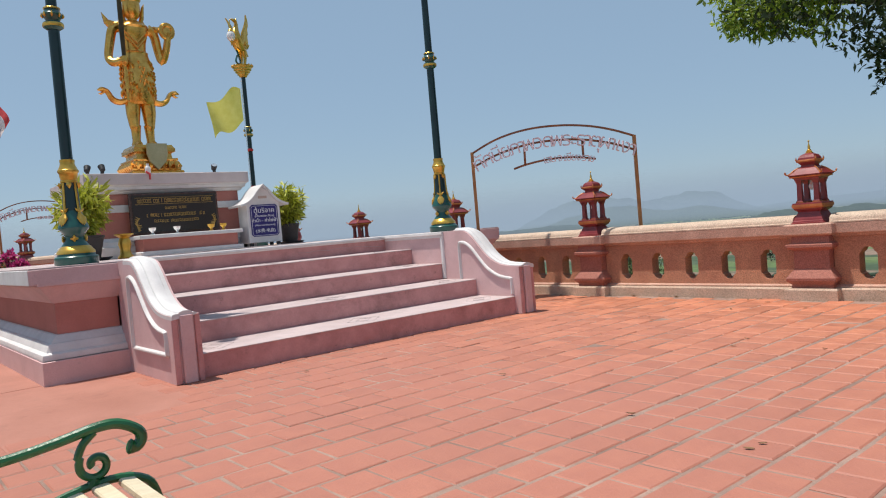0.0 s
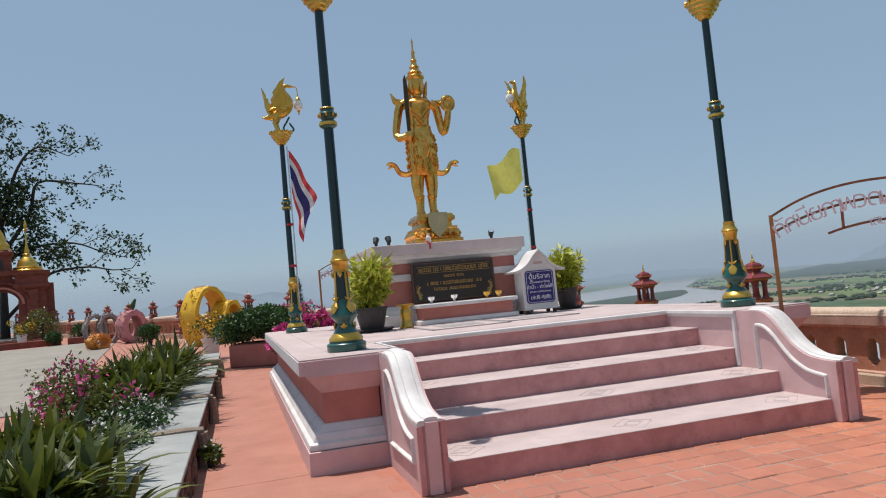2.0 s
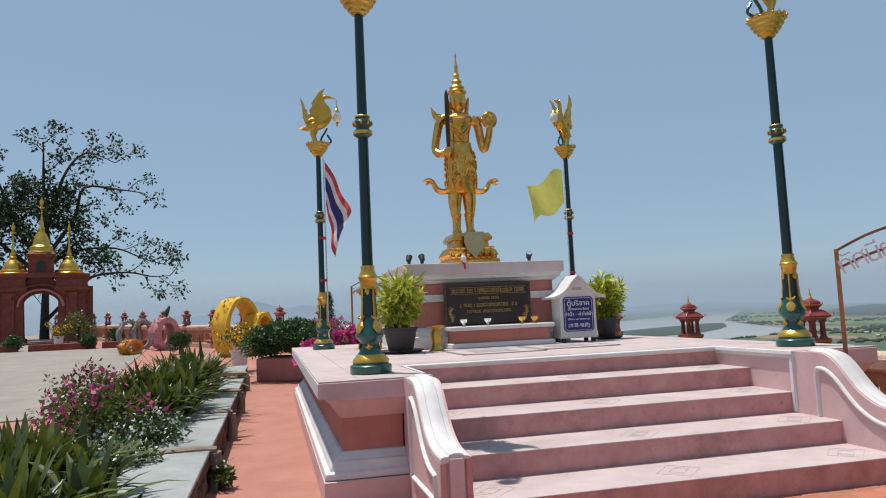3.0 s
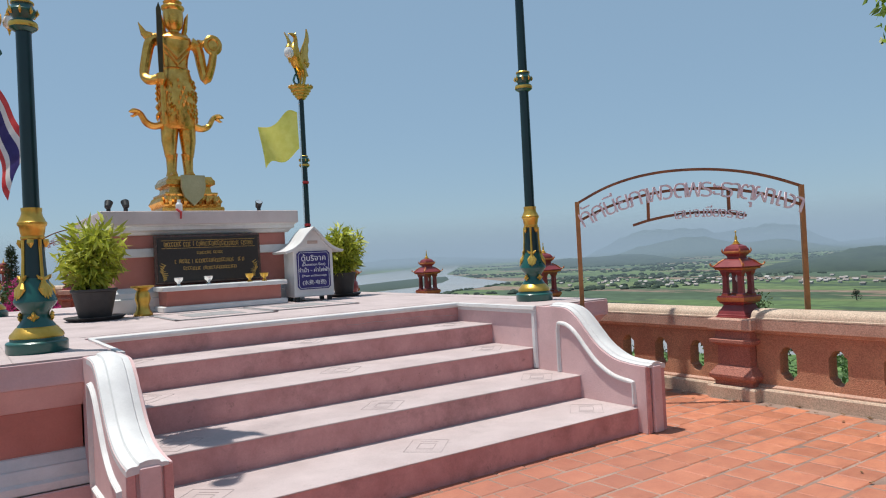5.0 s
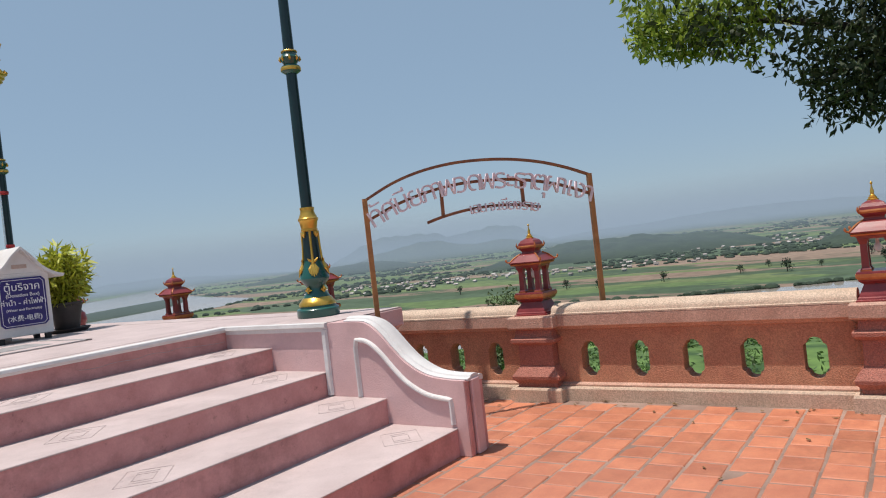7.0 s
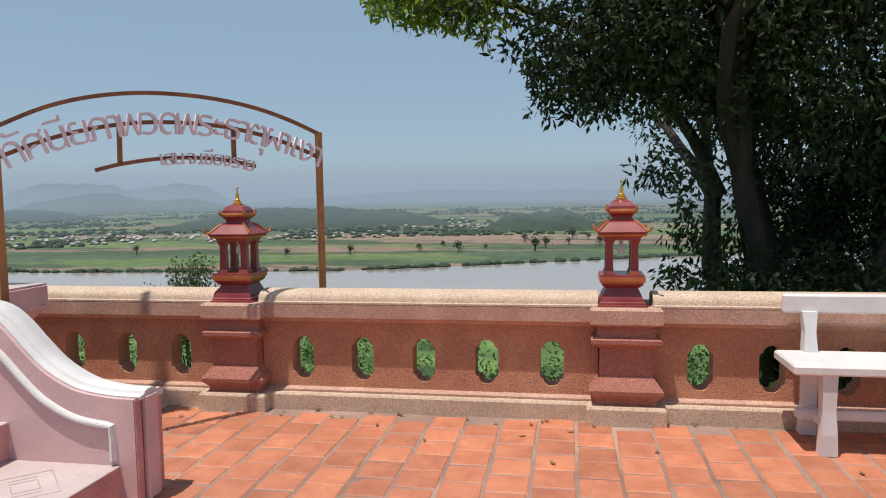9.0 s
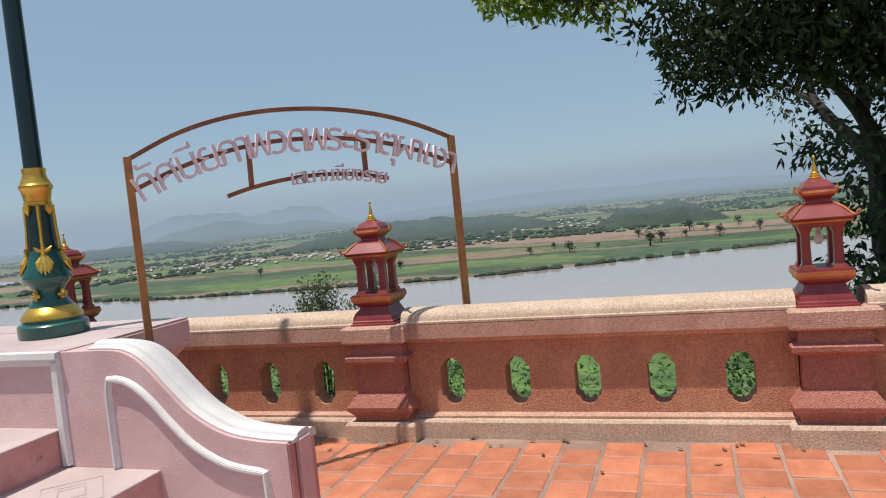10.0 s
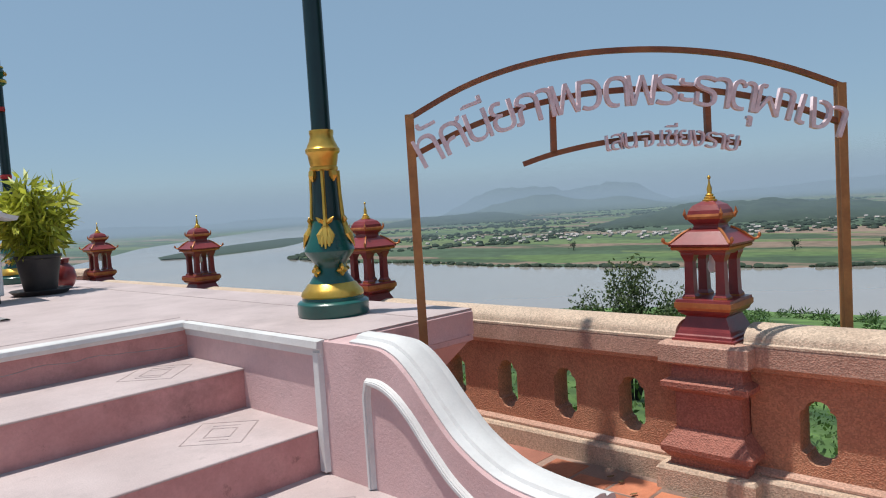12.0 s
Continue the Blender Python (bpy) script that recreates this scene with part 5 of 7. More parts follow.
def spotlight(m):
    s = thing("spotlight", m, "small black floodlight standing on the pedestal", "spotlight", "floodlights on the pedestal")
    part("bracket", Shape().box(-0.03, 0.03, -0.02, 0.02, 0.0, 0.09, 0.004), BLACK, s)
    head = part("head", Shape().lathe([(0.03, -0.07), (0.05, -0.05), (0.065, 0.06), (0.06, 0.066), (0.001, 0.055)], seg=14), BLACK, s, smooth=True)
    head.matrix_basis = pose(0, 0, 0.13, -35, 20, 0)
    part("glass", Shape().lathe([(0.056, 0.062), (0.056, 0.067), (0.001, 0.067)], seg=14), SILVER, head, "pale front glass")
    return s


sp = spotlight(pose(2.46, 10.5, 2.17) @ Matrix.Diagonal((0.75, 0.75, 0.75, 1)))
copy_thing(sp, pose(2.64, 10.42, 2.17, 0, 0, 30))
copy_thing(sp, pose(4.32, 10.45, 2.17, 0, 0, 200))


def cup(m, material, label):
    s = thing("offering_cup", m, label, "cup", "cups on the ledge")
    part("bowl", Shape().lathe([(0.03, 0.0), (0.034, 0.008), (0.014, 0.025), (0.018, 0.04), (0.045, 0.065), (0.055, 0.10), (0.05, 0.102), (0.03, 0.07), (0.001, 0.06)], seg=14), material, s, smooth=True)
    return s


for x, mt, lb in ((3.07, SILVER, "small silver offering cup"), (3.42, SILVER, "small silver offering cup"), (3.93, GOLD_PAINT, "small golden offering cup"), (4.12, GOLD_PAINT, "small golden offering cup")):
    cup(pose(x, 9.83, TOP + 0.30), mt, lb)
bottle = thing("garland_bottle", pose(3.22, 10.23, 2.17), "small glass bottle draped with a red garland", "bottle")
part("glass", Shape().lathe([(0.04, 0.0), (0.042, 0.08), (0.02, 0.11), (0.02, 0.14)], seg=12), GLASS_WHITE, bottle, smooth=True)
part("garland", Shape().tube([(-0.05, -0.05, 0.02), (0, -0.07, -0.02), (0.0, -0.06, -0.10)], [0.015, 0.018, 0.012], 6), FLAG_RED, bottle, "red garland")

stand = thing("brass_stand", pose(2.62, 9.62, TOP), "waisted brass offering stand", "stand")
part("body", Shape().lathe([(0.10, 0.0), (0.105, 0.02), (0.075, 0.06), (0.065, 0.12), (0.085, 0.19), (0.075, 0.25), (0.06, 0.28), (0.10, 0.31), (0.125, 0.32), (0.125, 0.335)], seg=20), GOLD_PAINT, stand, smooth=True)

box = thing("donation_box", pose(4.76, 9.9, TOP, 0, 0, -4), "white roofed donation box with a navy blue sign", "donation box")
part("body", Shape().box(-0.27, 0.27, -0.18, 0.2, 0.06, 0.70, 0.008), WHITE, box)
for x in (-0.22, 0.22):
    for y in (-0.13, 0.15):
        part("foot", Shape().box(x - 0.025, x + 0.025, y - 0.025, y + 0.025, 0.0, 0.062), BLACK, box)
roof_l = smooth_line([(-0.40, 0.655), (-0.30, 0.685), (-0.19, 0.76), (-0.09, 0.88), (0.0, 0.965)], 16)
roof_r = [(-x, z) for x, z in roof_l[::-1]][1:]
upper = roof_l + roof_r
part("roof", Shape().prism(upper + [(x * 0.96, z - 0.03) for x, z in upper[::-1]], -0.26, 0.28, "y"), WHITE, box, "white curved gable roof")
part("gable", Shape().prism([(-0.27, 0.69), (-0.10, 0.84), (0.0, 0.93), (0.10, 0.84), (0.27, 0.69)], -0.175, -0.155, "y"), WHITE, box)
part("gable_plate", Shape().box(-0.07, 0.07, -0.182, -0.174, 0.745, 0.785, 0.002), mat("small_brass_plate", (0.45, 0.33, 0.28), (0.55, 0.42, 0.36), 0.5), box)
sign = part("sign_panel", Shape().prism([(-0.225, 0.19), (-0.19, 0.155), (0.19, 0.155), (0.225, 0.19), (0.225, 0.615), (0.19, 0.65), (-0.19, 0.65), (-0.225, 0.615)], -0.192, -0.18, "y"), NAVY, box, "navy blue sign with white writing")
part("sign_border", Shape().strip([(-0.205, 0.20), (-0.205, 0.60), (-0.18, 0.63), (0.18, 0.63), (0.205, 0.60), (0.205, 0.20), (0.18, 0.172), (-0.18, 0.172), (-0.205, 0.20)], 1, 0.006, 0, "y", -0.191, -0.194), SIGNWHITE, sign)
for text, size, z in (("ตู้บริจาค", 0.105, 0.555), ("(Donation Box)", 0.05, 0.475), ("ค่าน้ำ - ค่าไฟฟ้า", 0.072, 0.40), ("(Water and Electricity)", 0.036, 0.33), ("(水费-电费)", 0.066, 0.24)):
    wr = part("writing", lettering(text, size, 0.002), SIGNWHITE, sign, "white writing")
    wr.matrix_basis = pose(0, -0.195, z, 90, 0, 0)

mats = [(2.62, 3.66, 8.25, 9.35), (3.70, 4.72, 8.45, 9.45)]
for x0, x1, y0, y1 in mats:
    t = thing("floor_mat", pose((x0 + x1) / 2, (y0 + y1) / 2, TOP), "thin grey patterned kneeling mat", "mat", "kneeling mats")
    hx, hy = (x1 - x0) / 2, (y1 - y0) / 2
    part("sheet", Shape().box(-hx, hx, -hy, hy, 0.0, 0.008, 0.002), TREAD, t)
    part("border", Shape().box(-hx, hx, -hy, -hy + 0.05, 0.008, 0.011).box(-hx, hx, hy - 0.05, hy, 0.008, 0.011).box(-hx, -hx + 0.05, -hy, hy, 0.008, 0.011).box(hx - 0.05, hx, -hy, hy, 0.008, 0.011), MATGREY, t, "grey border")
    part("field", Shape().box(-hx * 0.55, hx * 0.55, -hy * 0.5, hy * 0.5, 0.008, 0.0105), MATGREY, t, "grey field")


def potted_bamboo(m, seed, pot_r, height, spread_r, label):
    rng = np.random.default_rng(seed)
    p = thing("potted_plant", m, label, "plant", "potted plants by the pedestal")
    pot = part("pot", Shape().lathe([(pot_r * 0.72, 0.03), (pot_r * 0.76, 0.06), (pot_r, 0.30), (pot_r * 1.06, 0.31), (pot_r * 1.06, 0.335), (pot_r * 0.95, 0.335), (pot_r * 0.9, 0.29), (0.001, 0.285)], seg=24), POT, p, "dark plastic pot", smooth=True)
    part("saucer", Shape().lathe([(pot_r * 1.15, 0.0), (pot_r * 1.4, 0.04), (pot_r * 1.36, 0.045), (pot_r * 1.1, 0.025), (0.001, 0.025)], seg=24), POT, p, smooth=True)
    stems = Shape()
    tips = []
    for k in range(16):
        a, r = rng.uniform(0, 2 * math.pi), rng.uniform(0.1, 1.0)
        x1, y1, z1 = spread_r * 0.75 * r * math.cos(a), spread_r * 0.75 * r * math.sin(a), 0.33 + height * rng.uniform(0.55, 1.0)
        x0, y0 = pot_r * 0.5 * r * math.cos(a), pot_r * 0.5 * r * math.sin(a)
        stems.tube([(x0, y0, 0.28), ((x0 + x1) / 2 * 0.9, (y0 + y1) / 2 * 0.9, (0.3 + z1) / 2 + 0.05), (x1, y1, z1)], [0.009, 0.007, 0.004], 5)
        tips += [(x1 * u + x0 * (1 - u), y1 * u + y0 * (1 - u), 0.33 + (z1 - 0.33) * u) for u in (0.35, 0.55, 0.75, 0.95)]
    part("stem_tangle", stems, LEAF_GRASS, p)["kind"] = "stuff"
    fol = Shape()
    for c in tips:
        leaves(fol, c, 27, spread_r * 0.36, 0.15, 0.038, rng, droop=0.25, outward=0.9)
    part("foliage", fol, LEAF_YELLOW, p, "yellow-green narrow leaves")
    return p


potted_bamboo(pose(2.12, 9.55, TOP), 21, 0.22, 0.64, 0.40, "leafy yellow-green potted bamboo beside the pedestal")
potted_bamboo(pose(5.42, 10.22, TOP), 22, 0.17, 0.60, 0.32, "bushy yellow-green potted bamboo beside the donation box")
curlb = thing("dark_vase", pose(5.72, 10.55, TOP), "small dark glazed vase by the plant pot", "vase")
part("body", Shape().lathe([(0.05, 0.0), (0.075, 0.03), (0.10, 0.10), (0.085, 0.18), (0.04, 0.23), (0.055, 0.27), (0.05, 0.275)], seg=16), SHRINE, curlb, smooth=True)


# ---- flags ----
def cloth(corners, rows, cols, ripple, seed, v0, v1):
    """A rippled strip of cloth between v0 and v1 of the hoist."""
    s = Shape()
    for j in range(rows + 1):
        v = v0 + (v1 - v0) * j / rows
        for i in range(cols + 1):
            u = i / cols
            s.v.append(corners(u, v, ripple, seed))
    r = cols + 1
    s.f = [(j * r + i, j * r + i + 1, (j + 1) * r + i + 1, (j + 1) * r + i) for j in range(rows) for i in range(cols)]
    return s


def limp(u, v, ripple, seed):
    x = 0.02 + 0.40 * u ** 0.8 * (1 - 0.72 * v) + 0.03 * math.sin(9 * u + 4 * v) * u
    return (x, ripple * math.sin(11 * u + 5 * v + seed) * (0.3 + u), 4.05 - 0.74 * v - 0.86 * u)


def blown(u, v, ripple, seed):
    return (-0.03 - 0.66 * u + 0.05 * v * u, ripple * math.sin(7 * u + 3 * v + seed) * (0.25 + u), 3.92 - 0.66 * v - 0.16 * u - 0.16 * u * u + 0.07 * math.sin(7 * u + 2 * v))


def flag(m, bands, shape_of, label, seed):
    f = thing("flag", m, label, "flag", "flags by the back lamp posts")
    part("staff", Shape().lathe([(0.012, 0.95), (0.011, 4.05), (0.016, 4.06), (0.001, 4.14)], seg=8), SILVER, f, "thin pale staff")
    for z in (1.25, 2.05, 2.75):
        part("tie", Shape().lathe([(0.055, z), (0.058, z + 0.02), (0.055, z + 0.04)], -0.05 if shape_of is limp else 0.05, 0, 10), FLAG_RED, f, "red cloth tie")
    for name, v0, v1, material in bands:
        part(name, cloth(shape_of, max(2, int((v1 - v0) * 16)), 24, 0.05, seed, v0, v1).mesh(name, True, 80), material, f)
    return f


flag(pose(LX0 + 0.05, LYB - 0.05, 0), [("red_stripe", 0, 1 / 6, FLAG_RED), ("white_stripe", 1 / 6, 1 / 3, FLAG_WHITE), ("blue_stripe", 1 / 3, 2 / 3, FLAG_BLUE), ("white_stripe", 2 / 3, 5 / 6, FLAG_WHITE), ("red_stripe", 5 / 6, 1, FLAG_RED)], limp, "limp red, white and blue striped flag on a thin staff", 0.4)
flag(pose(LX1 - 0.07, LYB - 0.05, 0), [("cloth", 0, 1, FLAG_YELLOW)], blown, "plain yellow flag blowing from a thin staff", 1.1)


# ---- sign arches ----
def bar(path, w, t):
    """A flat steel bar along points (u, z), in its own xz plane."""
    s = Shape()
    rings = []
    for i, (u, z) in enumerate(path):
        p, q = path[max(0, i - 1)], path[min(len(path) - 1, i + 1)]
        du, dz = q[0] - p[0], q[1] - p[1]
        d = math.hypot(du, dz)
        nu, nz = -dz / d * w / 2, du / d * w / 2
        rings.append([(u + nu, -t / 2, z + nz), (u + nu, t / 2, z + nz), (u - nu, t / 2, z - nz), (u - nu, -t / 2, z - nz)])
    return s.loft(rings)


def sign_arch(m, foot_l, foot_r):
    W = 1.98
    a = thing("sign_arch", m, "rusty brown steel arch carrying faded pink sign letters", "sign", "sign arches")
    part("post", bar([(0, foot_l), (0, 1.90)], 0.039, 0.039), STEEL_SUNLIT, a)
    part("post", bar([(W, foot_r), (W, 1.935)], 0.039, 0.039), STEEL_SUNLIT, a)
    top = smooth_line([(0.0, 1.885), (0.24, 2.005), (0.48, 2.082), (0.74, 2.125), (1.0, 2.135), (1.26, 2.12), (1.52, 2.078), (1.76, 2.01), (W, 1.925)], 40)
    part("top_rail", bar(top, 0.023, 0.025), STEEL, a)
    rail = smooth_line([(0.0, 1.715), (0.25, 1.825), (0.5, 1.90), (0.75, 1.945), (1.0, 1.958), (1.25, 1.948), (1.5, 1.91), (1.75, 1.845), (W, 1.755)], 40)
    part("letter_rail", bar(rail, 0.024, 0.026), STEEL, a)
    low = smooth_line([(0.50, 1.652), (0.64, 1.69), (0.85, 1.725), (1.06, 1.738), (1.28, 1.728), (1.50, 1.688)], 24)
    part("lower_rail", bar(low, 0.024, 0.026), STEEL, a)
    part("strut", bar([(0.64, 1.69), (0.645, 1.93)], 0.026, 0.026), STEEL, a)
    part("strut", bar([(1.353, 1.722), (1.353, 1.935)], 0.026, 0.026), STEEL, a)

    def along(line, u):
        pts = sorted(line)
        z = float(np.interp(u, [p[0] for p in pts], [p[1] for p in pts]))
        z2 = float(np.interp(u + 0.03, [p[0] for p in pts], [p[1] for p in pts]))
        return z, math.degrees(math.atan2(z2 - z, 0.03))

    for group, u0, u1, line, size in (("ทั ศ นี ย ภ า พ ว ด พ ร ะ ธ า ตุ ผ า เ ง า".split(), 0.015, 1.985, rail, 0.245), ("เ ส น | จ. เ ชี ย ง ร า ย".split(), 0.86, 1.48, low, 0.13)):
        wide = [0.55 if g in ("า", "ะ", "เ", "|") else 1.0 for g in group]
        total, run = sum(wide), 0.0
        for g, wd in zip(group, wide):
            u = u0 + (u1 - u0) * (run + wd / 2) / total
            run += wd
            if g == "|":
                continue
            z, ang = along(line, u)
            me = lettering(g, size, 0.012, size * 0.005)
            ob = part("letter", me, LETTER, a)
            ob.matrix_basis = pose(u, -0.03, z - 0.004, 0, -ang, 0) @ pose(0, 0, 0, 90, 0, 0)
    return a


arch_turn = math.degrees(math.atan2(4.54 - 5.885, 7.14 - 5.697))
sign_arch(pose(5.697, 5.885, -0.01, 0, 0, arch_turn), 0.0, -0.05)
sign_arch(pose(2.50, 18.7, 0.35, 0, 0, 15), -0.3, -0.3)


# ---- benches ----
def white_bench(m):
    """A slab bench of white painted concrete timber: facing -x, its length along -y."""
    b = thing("white_bench", m, "white painted concrete garden bench by the parapet", "bench")
    part("seat", Shape().box(-0.21, 0.20, -1.75, 0.0, 0.45, 0.505, 0.01), WHITE, b)
    part("backrest", Shape().box(0.205, 0.25, -1.72, -0.05, 0.725, 0.84, 0.012), WHITE, b)
    for y in (-0.19, -1.6):
        part("front_leg", Shape().loft([[(x + (0.0 if i else 0.012), y + dy, z) for x, dy in ((-0.19 + sh, -w2), (-0.11 + sh, -w2), (-0.11 + sh, w2), (-0.19 + sh, w2))] for i, (z, sh, w2) in enumerate(((0.0, -0.02, 0.045), (0.12, -0.01, 0.04), (0.25, 0.0, 0.033), (0.455, 0.0, 0.04)))]), WHITE, b)
        part("back_leg", Shape().loft([[(x + sh, y + dy, z) for x, dy in ((0.13, -w2), (0.21, -w2), (0.21, w2), (0.13, w2))] for z, sh, w2 in ((0.0, 0.03, 0.045), (0.2, 0.0, 0.036), (0.48, 0.0, 0.04), (0.62, 0.02, 0.03), (0.74, 0.04, 0.042))]), WHITE, b)
        part("side_rail", Shape().box(-0.17, 0.2, y - 0.02, y + 0.02, 0.13, 0.19, 0.006), WHITE, b)
    part("foot_rail", Shape().box(-0.0, 0.06, -1.66, -0.08, 0.14, 0.20, 0.008), WHITE, b)
    return b


white_bench(pose(6.53, 1.55, 0.0))


def spiral(cx, cz, r0, r1, a0, a1, n=16):
    return [(cx + (r0 + (r1 - r0) * i / n) * math.cos(a0 + (a1 - a0) * i / n), cz + (r0 + (r1 - r0) * i / n) * math.sin(a0 + (a1 - a0) * i / n)) for i in range(n + 1)]


def garden_bench(m, length=1.25):
    """A cast-iron bench with cream slats: x to the front, y along its length, the arm seen first at y = 0."""
    b = thing("garden_bench", m, "green cast-iron garden bench with cream painted slats", "bench")
    for y in (0.0, length):
        arm = smooth_line([(-0.52, 0.55), (-0.40, 0.547), (-0.28, 0.552), (-0.18, 0.565), (-0.10, 0.579), (-0.045, 0.578), (0.0, 0.553), (0.010, 0.528), (-0.004, 0.51), (-0.024, 0.514)], 40)
        end = part("end_frame", Shape().tube([(x, y, z) for x, z in arm], [0.011 + 0.005 * i / len(arm) for i in range(len(arm) - 3)] + [0.018, 0.020, 0.016], 10), BENCHGREEN, b, smooth=True)
        sc = smooth_line([(-0.10, 0.57), (-0.128, 0.545), (-0.142, 0.515)], 6) + spiral(-0.103, 0.49, 0.04, 0.009, math.radians(150), math.radians(560), 30)
        part("scroll", Shape().tube([(x, y, z) for x, z in sc], 0.010, 8), BENCHGREEN, end, smooth=True)
        seat_rail = smooth_line([(-0.50, 0.40), (-0.38, 0.40), (-0.25, 0.415), (-0.14, 0.437), (-0.05, 0.442), (0.012, 0.42), (0.035, 0.38), (0.045, 0.32)], 24)
        part("seat_rail", Shape().tube([(x, y, z) for x, z in seat_rail], 0.011, 8), BENCHGREEN, b, smooth=True)
        part("front_leg", Shape().tube([(x, y, z) for x, z in smooth_line([(0.045, 0.33), (0.0, 0.2), (0.02, 0.08), (0.06, 0.0)], 12)], 0.018, 8), BENCHGREEN, b, smooth=True)
        part("back_leg", Shape().tube([(x, y, z) for x, z in smooth_line([(-0.62, 0.82), (-0.56, 0.6), (-0.50, 0.40), (-0.50, 0.2), (-0.56, 0.0)], 16)], 0.018, 8), BENCHGREEN, b, smooth=True)
        part("knee", Shape().tube([(-0.105, y, 0.455), (-0.12, y, 0.435)], 0.014, 8), BENCHGREEN, b)
    for x, z, tilt in ((-0.46, 0.385, 0), (-0.40, 0.385, -2), (-0.34, 0.388, -6), (-0.28, 0.396, -9), (-0.22, 0.407, -10), (-0.16, 0.417, -8), (-0.10, 0.424, -3), (-0.04, 0.424, 8)):
        sl = part("slat", Shape().box(-0.021, 0.021, 0.012, length - 0.012, 0.0, 0.018, 0.004), SLAT, b, "cream painted slat")
        sl.matrix_basis = pose(x, 0, z, 0, tilt, 0)
    for x, z in ((-0.53, 0.50), (-0.56, 0.60), (-0.59, 0.70), (-0.61, 0.79)):
        sl = part("slat", Shape().box(-0.01, 0.01, 0.012, length - 0.012, -0.033, 0.033, 0.004), SLAT, b, "cream painted slat")
        sl.matrix_basis = pose(x + 0.02, 0, z, 0, -14, 0)
    return b


garden_bench(pose(0.235, 0.12, 0, 0, 0, 0))


# ---- planting bed beside the path ----
bed = thing("planter_wall", pose(0, 0, 0), "low dark laterite planter wall with grey slate tops", "planter", kind="structure")
BED_X = -0.06
rng = np.random.default_rng(40)
y = 1.65
while y < 15.2:
    step = 2.65
    zb = rise(y)
    part("coping_slab", Shape().box(BED_X - 0.62, BED_X - 0.02, y + 0.07, y + step - 0.05, zb + 0.31, zb + 0.345, 0.005), SLATEGREY, bed, "grey slate coping slab")
    lg = [(BED_X + 0.03, y + 0.01, zb + 0.335), (BED_X - 0.12, y + 0.0, zb + 0.345), (BED_X - 0.3, y + 0.015, zb + 0.34), (BED_X - 0.66, y - 0.01, zb + 0.34)]
    part("log_divider", Shape().tube(lg, [0.05, 0.058, 0.055, 0.05], 9, 0.7), LOG, bed, "weathered log divider", smooth=True)
    part("log_post", Shape().tube([(BED_X + 0.02, y, zb - 0.02), (BED_X + 0.035, y + 0.01, zb + 0.15), (BED_X + 0.02, y, zb + 0.32)], [0.07, 0.06, 0.055], 9), LOG, bed, "weathered stub post", smooth=True)
    for row in range(3):
        yy = y + 0.06
        while yy < y + step - 0.05:
            ww = float(rng.uniform(0.12, 0.24))
            o = float(rng.uniform(-0.02, 0.015))
            z0 = zb + 0.105 * row - 0.02
            part("stone", Shape().box(BED_X - 0.16, BED_X - 0.03 + o, yy, min(y + step - 0.05, yy + ww - 0.008), z0, z0 + 0.10, 0.012), DARKSTONE, bed)
            yy += ww
    y += step
part("soil", Shape().box(-1.75, BED_X - 0.15, 2.2, 15.3, -0.05, 0.27), SOIL, bed, "dry brown soil")
part("back_wall", Shape().box(-1.85, -1.73, 2.2, 15.3, -0.05, 0.30, 0.01), DARKSTONE, bed)


def strap_plant(m, seed, blades, length, label):
    rng = np.random.default_rng(seed)
    p = thing("strap_leaf_plant", m, label, "plant", "strap-leaf plants in the bed")
    s = Shape()
    for _ in range(max(3, blades // 22)):
        c = (float(rng.normal(0, 0.2)), float(rng.normal(0, 0.2)), float(rng.uniform(0.0, 0.3)) * length)
        strap_leaves(s, c, 22, length, 0.085, rng, 1.1, 0.88)
    part("foliage", s, LEAF_GRASS, p, "arching yellow-edged strap leaves")["kind"] = "stuff"
    return p


strap_plant(pose(-1.05, 5.1, 0.27), 51, 700, 0.66, "large clump of arching yellow-green strap leaves")
strap_plant(pose(-0.9, 4.1, 0.27), 52, 560, 0.6, "clump of arching yellow-green strap leaves")
strap_plant(pose(-0.98, 10.2, 0.27), 53, 760, 0.8, "large round clump of green strap leaves")
strap_plant(pose(-0.82, 12.0, 0.28), 54, 620, 0.85, "tall clump of green strap leaves behind another")
strap_plant(pose(-1.05, 9.1, 0.27), 55, 420, 0.6, "green strap-leaf clump behind white flowers")


